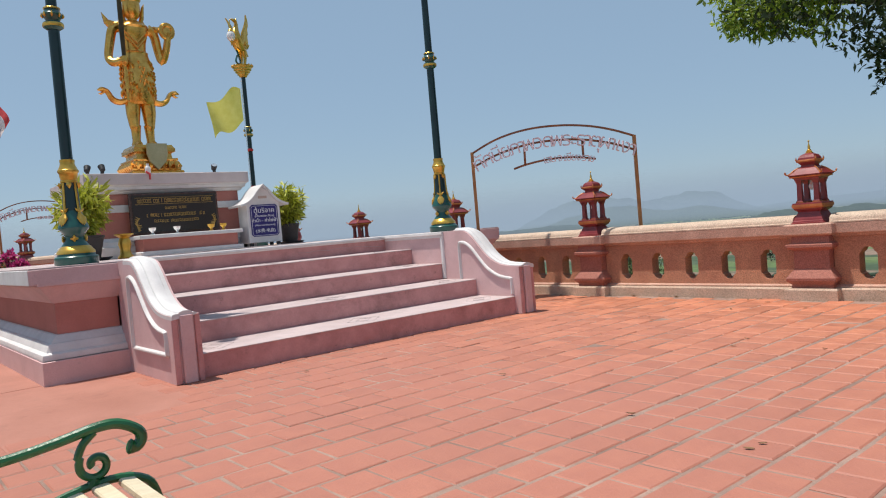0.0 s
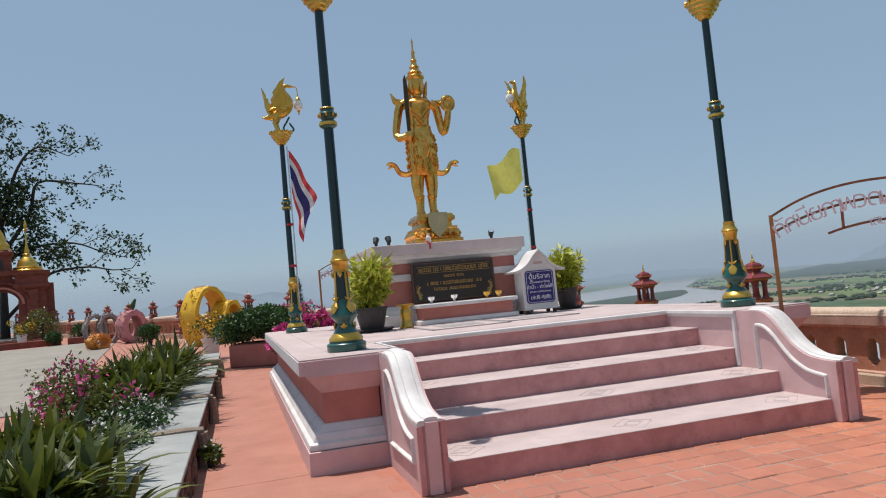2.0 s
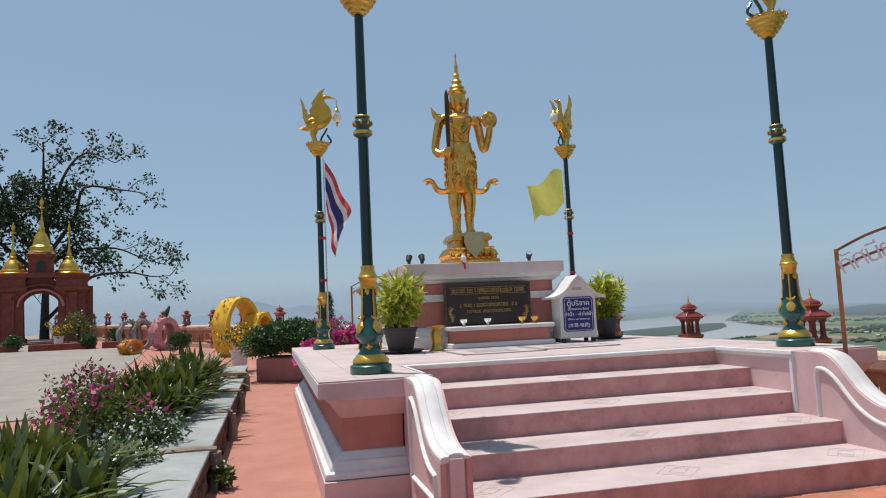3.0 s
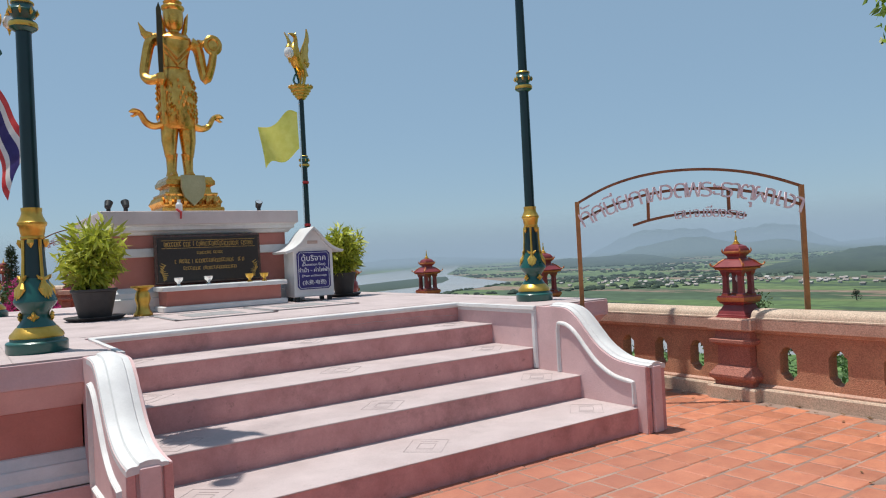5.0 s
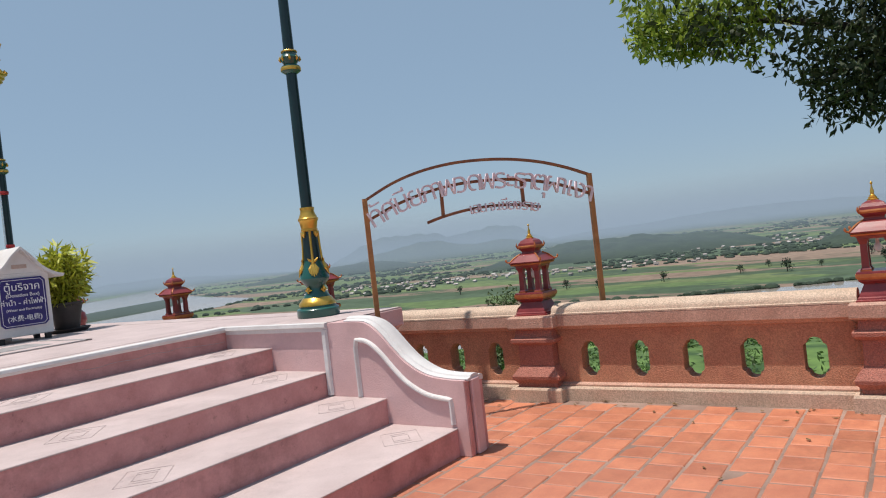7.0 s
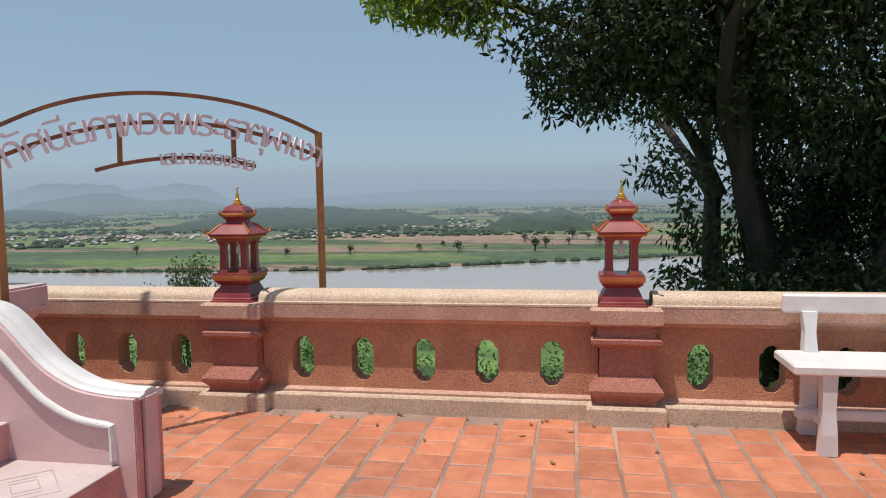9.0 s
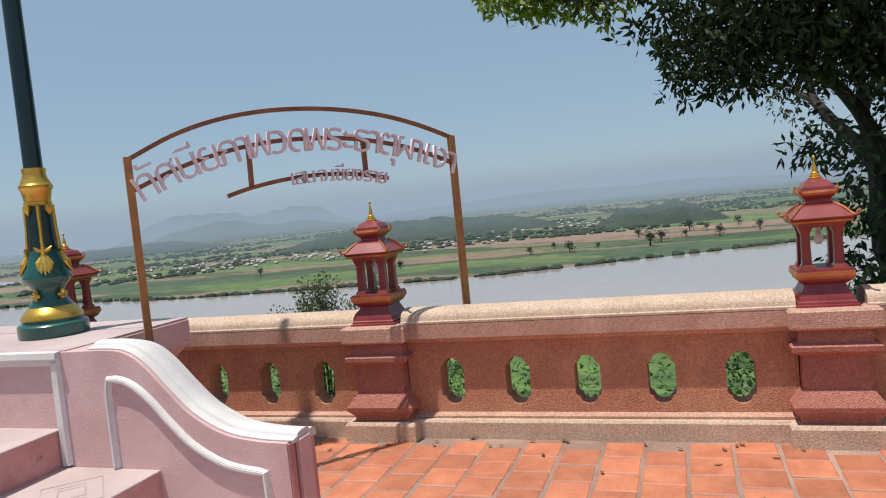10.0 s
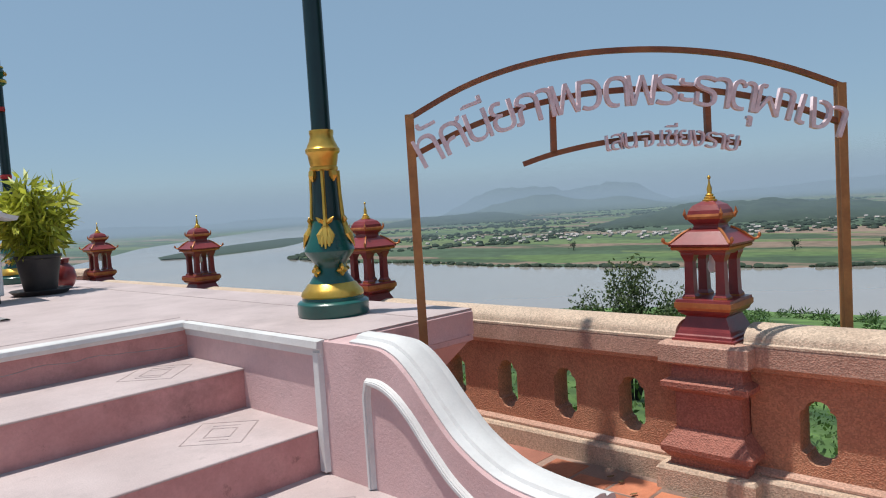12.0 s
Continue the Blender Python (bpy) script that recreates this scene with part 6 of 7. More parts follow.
def flower_bush(m, seed, radius, height, leaf_count, petal, petal_count, label, leaf_mat, petal_size=0.045):
    rng = np.random.default_rng(seed)
    p = thing("flower_bush", m, label, "plant", "flowering bushes")
    st, fo, fl = Shape(), Shape(), Shape()
    tips = []
    for k in range(14):
        a, r = rng.uniform(0, 2 * math.pi), rng.uniform(0.2, 1.0)
        t = (radius * r * math.cos(a), radius * r * math.sin(a), height * rng.uniform(0.55, 1.0) * (1.05 - 0.35 * r))
        st.tube([(0.02 * math.cos(a), 0.02 * math.sin(a), 0), (t[0] * 0.5, t[1] * 0.5, t[2] * 0.6), t], [0.012, 0.008, 0.004], 5)
        tips.append(t)
    for t in tips:
        for u in (0.6, 0.85, 1.0):
            leaves(fo, (t[0] * u, t[1] * u, t[2] * (0.35 + 0.65 * u)), leaf_count // 42, radius * 0.32, 0.06, 0.03, rng)
        for q in range(2):
            c = (t[0] + rng.normal(0, radius * 0.12), t[1] + rng.normal(0, radius * 0.12), t[2] + rng.normal(0.03, 0.04))
            leaves(fl, c, petal_count // 28, radius * 0.16, petal_size, petal_size * 0.8, rng, droop=-0.2)
    part("stem_tangle", st, BARK, p)["kind"] = "stuff"
    part("foliage", fo, leaf_mat, p)
    part("blossom", fl, petal, p, "clusters of blossom")["kind"] = "stuff"
    return p


flower_bush(pose(-1.25, 7.7, 0.27), 61, 0.55, 0.62, 1300, PETAL_PINK, 190, "bougainvillea with magenta blossom", LEAF_GRASS, 0.06)
flower_bush(pose(-1.55, 9.6, 0.27), 62, 0.55, 0.75, 1300, PETAL_PINK, 190, "bougainvillea with magenta blossom", LEAF_GRASS, 0.06)
flower_bush(pose(-1.6, 6.3, 0.27), 66, 0.45, 0.5, 800, PETAL_PINK, 70, "low bougainvillea with sparse magenta blossom", LEAF_GRASS, 0.055)
flower_bush(pose(1.25, 14.5, rise(14.5)), 67, 0.42, 1.05, 900, PETAL_PINK, 1500, "bougainvillea covered in magenta blossom behind the platform", LEAF_HEDGE, 0.09)
flower_bush(pose(1.95, 14.6, rise(14.6)), 68, 0.45, 1.2, 900, PETAL_PINK, 1700, "bougainvillea covered in magenta blossom behind the platform", LEAF_HEDGE, 0.09)
flower_bush(pose(-0.66, 7.6, 0.27), 63, 0.42, 0.34, 1500, PETAL_WHITE, 300, "low dark bush with small white flowers", LEAF_HEDGE, 0.036)
flower_bush(pose(-0.76, 6.6, 0.27), 64, 0.34, 0.24, 900, PETAL_WHITE, 170, "low dark bush with small white flowers", LEAF_HEDGE, 0.036)
flower_bush(pose(0.02, 6.9, 0.0), 65, 0.12, 0.22, 300, PETAL_WHITE, 28, "tuft of weeds against the planter wall", LEAF_GRASS, 0.03)


def hedge_box(m, length, depth, label, seed):
    rng = np.random.default_rng(seed)
    p = thing("hedge_planter", m, label, "planter", "hedge planters")
    part("box", Shape().box(0, length, 0, depth, 0, 0.50, 0.02), BRICKRED, p, "faded pinkish brick box")
    part("soil", Shape().box(0.06, length - 0.06, 0.06, depth - 0.06, 0.45, 0.52), SOIL, p)
    fo = Shape()
    for k in range(110):
        u, v = rng.uniform(0.02, 0.98), rng.uniform(0, 1)
        h = 0.3 + 0.48 * math.sin(math.pi * (0.12 + 0.76 * u)) ** 0.6 * rng.uniform(0.35, 1.0)
        leaves(fo, (length * (1.15 * u - 0.075), depth * (1.3 * v - 0.15), 0.35 + h), 150, 0.24, 0.085, 0.05, rng)
    part("hedge", fo, LEAF_HEDGE, p, "clipped dark green hedge")
    return p


hedge_box(pose(0.12, 16.3, rise(16.1), 0, 0, -27), 1.18, 0.85, "clipped green hedge in a faded brick planter", 71)


def flower_pot(m, seed, label, petal, pot_material):
    rng = np.random.default_rng(seed)
    p = thing("flower_pot", m, label, "plant", "flower pots")
    part("pot", Shape().lathe([(0.15, 0.0), (0.16, 0.02), (0.21, 0.46), (0.235, 0.48), (0.235, 0.53), (0.2, 0.53), (0.001, 0.50)], seg=18), pot_material, p, smooth=True)
    fo, fl = Shape(), Shape()
    for k in range(16):
        c = (rng.normal(0, 0.2), rng.normal(0, 0.2), 0.75 + rng.uniform(-0.15, 0.3))
        leaves(fo, c, 60, 0.16, 0.08, 0.035, rng)
        leaves(fl, (c[0] * 1.2, c[1] * 1.2, c[2] + 0.06), 26, 0.12, 0.07, 0.06, rng, droop=-0.3)
    part("foliage", fo, LEAF_GRASS, p)
    part("blossom", fl, petal, p)["kind"] = "stuff"
    return p


flower_pot(pose(-0.32, 18.6, rise(18.6)), 81, "yellow flowers in a white pot", PETAL_YELLOW, WHITE)
flower_pot(pose(-9.1, 36.5, rise(36.5)), 82, "yellow-green flowers in a white pot", PETAL_YELLOW, WHITE)
pink_pot = flower_pot(pose(2.15, 19.6, rise(19.6)), 83, "magenta bougainvillea in a pot", PETAL_PINK, POT)
copy_thing(pink_pot, pose(1.55, 19.9, rise(19.9), 0, 0, 50))
rng = np.random.default_rng(84)
con = thing("small_conifer", pose(2.05, 20.6, rise(20.6)), "small dark upright conifer", "plant")
fo = Shape()
for k in range(26):
    u = k / 25
    leaves(fo, (0.02 * math.sin(k), 0.02 * math.cos(k), 0.35 + 1.45 * u), 90, 0.26 * (1 - 0.75 * u), 0.09, 0.02, rng, droop=-0.4)
part("foliage", fo, LEAF_DARK, con)
part("trunk", Shape().tube([(0, 0, -0.05), (0, 0, 1.5)], [0.03, 0.01], 6), BARK, con)


# ---- ring sculptures on the forecourt ----
def band_ring(m, radius_x, radius_z, depth, thick, material, label, tilt=0.0):
    """A standing hoop of flowers with a broad rim."""
    r = thing("flower_hoop", m, label, "sculpture", "flower hoops")
    s = Shape()
    n, rings = 40, []
    for i in range(n + 1):
        a = 2 * math.pi * i / n
        c, t = math.cos(a), math.sin(a)
        def pt(k, yy):
            return ((radius_x + k) * c, yy, radius_z + (radius_z + k) * t)
        bump = 0.03 * noise.noise(Vector((c * 3, t * 3, radius_x)))
        rings.append([pt(bump, -depth / 2), pt(bump + 0.02, 0), pt(bump, depth / 2), pt(-thick, depth / 2), pt(-thick, -depth / 2)])
    s.loft(rings, caps=False)
    part("hoop", s, material, r, smooth=True)
    fl = Shape()
    rng = np.random.default_rng(int(radius_x * 1000))
    for i in range(60):
        a = 2 * math.pi * i / 60
        leaves(fl, (radius_x * math.cos(a), rng.uniform(-depth / 2, depth / 2), radius_z + radius_z * math.sin(a)), 24, 0.05, 0.05, 0.045, rng)
    part("blossom", fl, material, r)
    return r


PINKNET = mat("dusty_pink_flower_net", (0.42, 0.16, 0.17), (0.58, 0.27, 0.27), 0.7, scale=9, fine=30, bump=0.4, rand="island")
GREYNET = mat("grey_brown_wicker", (0.24, 0.19, 0.18), (0.36, 0.29, 0.27), 0.8, scale=9, fine=30, bump=0.4, rand="island")
band_ring(pose(-0.62, 24.0, rise(24) - 0.2, 0, 0, 38), 0.66, 1.02, 0.8, 0.13, PETAL_YELLOW, "tall hoop covered in yellow flowers")
band_ring(pose(0.05, 24.1, rise(24) - 0.1, 0, 0, 50), 0.5, 0.72, 0.6, 0.12, PETAL_YELLOW, "smaller yellow flower hoop with a grey back")
band_ring(pose(-3.6, 29.8, rise(29.8), 0, 0, 30), 0.46, 0.62, 0.8, 0.2, PINKNET, "squat dusty pink pumpkin hoop with a dark stem")
stem = thing("pumpkin_stem", pose(-3.55, 29.8, rise(29.8) + 1.22), "dark green upright stem on the pink hoop", "sculpture")
part("stem", Shape().tube([(0, 0, 0), (0.05, 0, 0.22), (0.16, 0, 0.46)], [0.07, 0.1, 0.04], 7), LEAF_HEDGE, stem)
for x in (-5.1, -4.6):
    band_ring(pose(x, 31.0, rise(31) - 0.02, 0, 0, 25), 0.42, 0.6, 0.45, 0.1, GREYNET, "grey wicker hoop standing on the forecourt")
band_ring(pose(-4.4, 27.5, rise(27.5), 0, 0, 60), 0.4, 0.26, 0.4, 0.1, mat("orange_flowers", (0.5, 0.18, 0.03), (0.65, 0.28, 0.05), 0.7, scale=9, rand="island"), "low orange flower mound")


def clipped_ball(m, radius, seed, label, material):
    rng = np.random.default_rng(seed)
    p = thing("clipped_bush", m, label, "plant", "clipped bushes")
    fo = Shape()
    for k in range(24):
        a, e = rng.uniform(0, 2 * math.pi), rng.uniform(-0.2, 1.4)
        leaves(fo, (radius * 0.6 * math.cos(a) * math.cos(e), radius * 0.6 * math.sin(a) * math.cos(e), radius * (0.75 + 0.6 * math.sin(e))), 70, radius * 0.42, 0.1, 0.05, rng)
    part("foliage", fo, material, p)
    part("trunk", Shape().tube([(0, 0, -0.05), (0, 0, radius)], [0.08, 0.05], 6), BARK, p)
    return p


clipped_ball(pose(-8.4, 37.2, rise(37)), 0.95, 91, "rounded yellow-green clipped bush in front of the gate", LEAF_GRASS)
for i, (x, yy, r) in enumerate(((-6.6, 36.0, 0.45), (-10.4, 34.6, 0.4), (-7.2, 33.8, 0.35), (-12.4, 34.8, 0.4), (-2.6, 26.5, 0.45))):
    clipped_ball(pose(x, yy, rise(yy)), r, 92 + i, "low clipped green bush", LEAF_HEDGE)
for x0, x1, yy in ((-14, -10.2, 34.4), (-9.6, -7.0, 33.9), (-6.6, -4.6, 33.4)):
    k = thing("flower_bed_kerb", pose(0, 0, rise(yy)), "low brick kerb round a flower bed", "kerb", "flower bed kerbs", "structure")
    part("kerb", Shape().box(x0, x1, yy, yy + 0.3, -0.05, 0.28, 0.02), GATEBRICK, k)


# ---- temple gate ----
def gate(m):
    g = thing("temple_gate", m, "laterite red temple gate with gilded spires", "gate")
    part("step", Shape().box(-3.4, 3.4, -2.6, 1.6, -0.2, 0.18, 0.01), GATEBRICK, g)
    part("step", Shape().box(-3.0, 3.0, -2.1, 1.5, 0.18, 0.36, 0.01), GATEBRICK, g)
    for s in (-1, 1):
        p = part("pier", Shape().square([(0.82, 0.34), (0.82, 0.60), (0.72, 0.68), (0.70, 0.9), (0.66, 3.6), (0.72, 3.7), (0.86, 3.85), (0.86, 4.05), (0.78, 4.15), (0.78, 4.6), (0.9, 4.75), (0.9, 4.95)], s * 1.5, 0), GATEBRICK, g)
        part("pilaster", Shape().box(s * 1.5 - 0.28, s * 1.5 + 0.28, -0.80, -0.6, 0.36, 3.7, 0.02), GATEBRICK, p)
        side = part("side_wing", Shape().box(min(s * 2.1, s * 2.55), max(s * 2.1, s * 2.55), -0.45, 0.45, 0.34, 4.1, 0.03), GATEBRICK, g)
        sp = part("spire", Shape().lathe([(0.75, 4.95), (0.78, 5.05), (0.7, 5.15), (0.72, 5.25), (0.52, 5.32), (0.5, 5.5), (0.42, 5.75), (0.2, 6.0), (0.15, 6.1), (0.2, 6.18), (0.12, 6.3), (0.14, 6.42), (0.07, 6.6), (0.03, 7.0), (0.05, 7.1), (0.005, 7.4)], s * 1.35, 0, 18), GOLD_PAINT, g, "gilded bell spire", smooth=True)
        part("finial", Shape().lathe([(0.02, 7.35), (0.14, 7.42), (0.03, 7.48), (0.1, 7.6), (0.01, 7.9)], s * 1.35, 0, 8), GOLD_PAINT, sp)
    arch = [(-0.9 + 0.0, 2.75)] + [(0.9 * math.cos(math.pi - math.pi * i / 16), 2.75 + 0.95 * math.sin(math.pi * i / 16)) for i in range(1, 16)] + [(0.9, 2.75)]
    part("arch", Shape().prism(arch + [(0.9, 4.3), (0.45, 4.75), (0.0, 4.9), (-0.45, 4.75), (-0.9, 4.3)], -0.55, 0.55, "y"), GATEBRICK, g)
    band = [(1.08 * math.cos(math.pi - math.pi * i / 18), 2.75 + 1.15 * math.sin(math.pi * i / 18)) for i in range(19)]
    part("arch_moulding", Shape().strip(band, 1, 0.16, 0, "y", -0.66, -0.74), BRICKRED, g, "paler arch moulding")
    part("arch_moulding", Shape().strip([(x * 1.25, z + 0.32) for x, z in band], 1, 0.12, 0, "y", -0.64, -0.80), GATEBRICK, g)
    part("tower", Shape().square([(0.85, 4.7), (0.85, 5.0), (0.62, 5.1), (0.60, 6.05), (0.72, 6.2), (0.72, 6.35), (0.5, 6.5)], 0, 0), GATEBRICK, g)
    # no recess is cut: a flat black plate paints its shade
    part("niche", Shape().prism([(-0.22, 5.15), (0.22, 5.15), (0.22, 5.7), (0.0, 5.95), (-0.22, 5.7)], -0.64, -0.60, "y"), BLACK, g, "flat black plate painting the shade of a recess")
    sp = part("spire", Shape().lathe([(0.62, 6.4), (0.66, 6.5), (0.56, 6.62), (0.58, 6.75), (0.44, 6.85), (0.4, 7.05), (0.28, 7.3), (0.14, 7.5), (0.17, 7.6), (0.09, 7.75), (0.11, 7.85), (0.05, 8.05), (0.02, 8.4), (0.005, 8.6)], 0, 0, 18), GOLD_PAINT, g, "gilded bell spire", smooth=True)
    part("finial", Shape().lathe([(0.02, 8.5), (0.16, 8.58), (0.03, 8.66), (0.11, 8.78), (0.01, 9.1)], 0, 0, 8), GOLD_PAINT, sp)
    for s in (-1, 1):
        part("passage_wall", Shape().box(min(s * 0.95, s * 2.2), max(s * 0.95, s * 2.2), 0.5, 3.0, 0.34, 4.3, 0.02), GATEBRICK, g, "shaded wall of the passage")
    part("passage_roof", Shape().box(-2.2, 2.2, 0.5, 3.0, 4.28, 4.6, 0.02), GATEBRICK, g)
    for s in (-1, 1):
        part("low_wall", Shape().box(min(s * 2.5, s * 7.0), max(s * 2.5, s * 7.0), -0.25, 0.25, 0.0, 1.15, 0.03), GATEBRICK, g)
    # squat body under slender towers
    for ob in g.children_recursive:
        for v in ob.data.vertices:
            v.co.z = float(np.interp(v.co.z, [-0.2, 0.0, 4.95, 6.5, 9.1], [-0.2, 0.0, 3.98, 5.2, 8.35]))
    return g


gate(pose(-11.8, 43.4, rise(43.4) - 0.25, 0, 0, 14))


# ---- trees ----
def grow(rng, wood, tips, start, way, length, radius, level, spread_a, shrink=0.72, droop=0.0):
    """Branches from a start, splitting level times; the ends are kept for leaves."""
    p, d = Vector(start), Vector(way).normalized()
    pts, rads = [tuple(p)], [radius]
    for i in range(3):
        d = (d + Vector(rng.normal(0, 0.13, 3).tolist()) + Vector((0, 0, -droop))).normalized()
        p = p + d * length / 3
        pts.append(tuple(p))
        rads.append(radius * (1 - 0.33 * (i + 1) / 3))
    wood.tube(pts, rads, 7 if level > 1 else 5)
    if level <= 0:
        tips.append((tuple(p), tuple(d)))
        return
    if level <= 1:
        tips.append((pts[2], tuple(d)))
    for k in range(int(rng.integers(2, 4))):
        side = d.cross(Vector(rng.normal(0, 1, 3).tolist())).normalized()
        nd = (d + side * spread_a * rng.uniform(0.6, 1.2) + Vector((0, 0, 0.08))).normalized()
        grow(rng, wood, tips, p, nd, length * shrink * rng.uniform(0.8, 1.15), radius * 0.6, level - 1, spread_a, shrink, droop)


def prune(shape, keep):
    """Drops the faces that lie outside a crown's or trunk's reach."""
    shape.f = [f for f in shape.f if keep(*[sum(shape.v[i][a] for i in f) / len(f) for a in range(3)])]


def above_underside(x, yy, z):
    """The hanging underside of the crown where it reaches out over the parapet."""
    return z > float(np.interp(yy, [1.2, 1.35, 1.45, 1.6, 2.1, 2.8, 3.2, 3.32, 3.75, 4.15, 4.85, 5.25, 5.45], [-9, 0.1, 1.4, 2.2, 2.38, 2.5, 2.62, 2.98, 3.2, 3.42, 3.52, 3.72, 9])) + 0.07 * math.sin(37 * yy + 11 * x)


rng = np.random.default_rng(7)
shade_tree = thing("shade_tree", pose(0, 0, 0), "large dark shade tree with several trunks beyond the parapet", "tree")
wood, tips = Shape(), []
FOOT = Vector((11.9, 0.28, land(11.9, 0.28) - 0.2))
for bx, by, d, ln, rd in ((0.0, 0.0, (-0.02, 0.05, 1), 3.4, 0.2), (0.35, -0.25, (0.1, -0.05, 1), 3.8, 0.24), (-0.1, -0.55, (0.0, -0.22, 1), 3.6, 0.2), (0.2, -0.95, (0.15, -0.25, 1), 3.4, 0.2), (0.5, 0.0, (0.3, 0.05, 1), 3.4, 0.18)):
    grow(rng, wood, tips, FOOT + Vector((bx, by, 0)), d, ln, rd, 3, 0.42, 0.6)
prune(wood, lambda x, yy, z: yy < 1.05 + max(0.0, z - 1.4) * 0.6)
# long boughs that reach over the parapet
for pts in (((11.8, 0.8, 2.4), (11.6, 2.0, 3.2), (11.4, 3.4, 3.8), (11.2, 4.7, 4.05)), ((11.9, 0.85, 1.4), (11.8, 1.35, 2.35), (11.4, 2.2, 2.95), (11.2, 3.1, 3.0)), ((11.8, 0.6, 3.0), (11.6, 1.6, 4.3), (11.4, 3.2, 4.8))):
    line = smooth_line(pts, 12)
    wood.tube(line, [0.10 - 0.08 * i / (len(line) - 1) for i in range(len(line))], 7)
    tips += [(line[i], (-0.6, 0.5, 0.1)) for i in range(len(line) // 3, len(line))]
tips = [(p, d) for p, d in tips if p[1] < 0.8 + max(0.0, p[2] - 2.2) * 1.5]
part("trunk", wood, BARK, shade_tree, "grey-brown branching trunks", smooth=True)
# lit takes the outer leaves that get the sunlit colour
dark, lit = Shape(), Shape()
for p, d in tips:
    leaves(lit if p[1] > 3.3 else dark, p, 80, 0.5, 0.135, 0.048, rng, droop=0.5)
crown = [((13.6, -1.6, 0.9), 1.6), ((13.5, -0.7, 1.9), 1.2), ((13.4, -0.6, 0.4), 0.9), ((12.2, -0.6, 3.2), 2.0), ((11.9, 0.9, 3.9), 1.7), ((11.5, 2.2, 3.5), 1.05), ((12.0, -3.0, 1.2), 2.0), ((12.0, -3.0, 3.6), 2.2), ((12.0, -5.2, 2.0), 2.2), ((11.3, -1.9, -0.2), 1.3), ((11.5, -4.0, -0.3), 1.5), ((12.3, 0.9, 5.7), 2.2), ((11.0, -1.5, 5.4), 2.0), ((12.0, -0.1, -0.3), 0.9), ((11.4, 0.6, 0.25), 0.5), ((11.5, -0.4, 0.2), 0.6), ((11.5, 0.9, 2.75), 0.6), ((11.4, 2.6, 2.8), 0.5)]
for c, r in crown:
    n = int(100 * r * r)
    for _ in range(n):
        v = rng.normal(size=3)
        v = v / np.linalg.norm(v) * r * rng.uniform(0.45, 1.0)
        leaves(dark, (c[0] + v[0], c[1] + v[1], c[2] + v[2] * 0.85), 34, 0.34, 0.135, 0.048, rng, droop=0.5)
for c, r, n in (((11.0, 2.9, 3.3), 0.6, 12), ((10.7, 3.3, 3.6), 0.5, 10), ((11.5, 2.3, 2.95), 0.5, 16), ((11.6, 1.75, 2.6), 0.45, 14), ((11.3, 3.1, 2.95), 0.4, 14), ((11.6, 1.4, 1.75), 0.3, 7), ((11.6, 1.05, 0.9), 0.3, 7), ((11.6, 1.0, 0.2), 0.3, 7), ((11.6, 0.9, 0.5), 0.35, 8), ((10.3, 4.0, 3.55), 0.35, 7)):
    for _ in range(n):
        v = rng.normal(size=3) * r * 0.6
        leaves(dark, (c[0] + v[0], c[1] + v[1], c[2] + v[2] * 0.7), 24, 0.28, 0.15, 0.055, rng, droop=0.5)
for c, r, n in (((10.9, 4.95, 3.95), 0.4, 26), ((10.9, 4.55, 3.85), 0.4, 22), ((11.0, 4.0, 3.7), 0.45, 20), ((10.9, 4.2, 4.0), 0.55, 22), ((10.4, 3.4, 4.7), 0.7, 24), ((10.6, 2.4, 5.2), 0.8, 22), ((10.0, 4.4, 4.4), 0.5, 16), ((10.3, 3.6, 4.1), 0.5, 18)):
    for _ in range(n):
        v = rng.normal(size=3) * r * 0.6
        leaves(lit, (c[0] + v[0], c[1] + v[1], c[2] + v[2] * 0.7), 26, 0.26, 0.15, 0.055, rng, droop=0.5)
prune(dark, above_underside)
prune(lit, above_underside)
# short leafy sprays hanging beside the trunks and out over the river
for c, r, n in (((11.3, 1.6, 1.8), 0.22, 9), ((11.3, 1.75, 1.62), 0.2, 6), ((11.3, 1.35, 1.3), 0.22, 8), ((11.3, 1.3, 0.9), 0.18, 6), ((11.3, 1.4, 0.45), 0.22, 9), ((11.3, 1.2, 0.25), 0.25, 8), ((11.5, 3.08, 2.58), 0.16, 6), ((11.5, 2.7, 2.56), 0.2, 8), ((11.5, 2.2, 2.5), 0.2, 8)):
    for _ in range(n):
        v = rng.normal(size=3) * r * 0.7
        leaves(dark, (c[0] + v[0], c[1] + v[1], c[2] + v[2] * 0.6), 16, 0.16, 0.13, 0.045, rng, droop=0.6)
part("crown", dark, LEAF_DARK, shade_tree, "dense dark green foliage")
part("crown_edge", lit, LEAF_SUNLIT, shade_tree, "outer foliage coloured a sunlit yellow-green")


def open_tree(m, seed, label, height, leaf_mat, per_tip, levels=4, spread_a=0.75, leaf=0.28):
    rng = np.random.default_rng(seed)
    t = thing("tree", m, label, "tree")
    wood, tips = Shape(), []
    grow(rng, wood, tips, (0, 0, -0.2), (0.02, 0.0, 1), height * 0.36, height * 0.028, levels, spread_a, 0.76)
    part("trunk", wood, BARK, t, smooth=True)
    fo = Shape()
    for p, d in tips:
        if rng.uniform() < 0.8:
            leaves(fo, p, per_tip, height * 0.045, leaf, leaf * 0.55, rng, droop=0.4)
    part("crown", fo, leaf_mat, t)
    return t


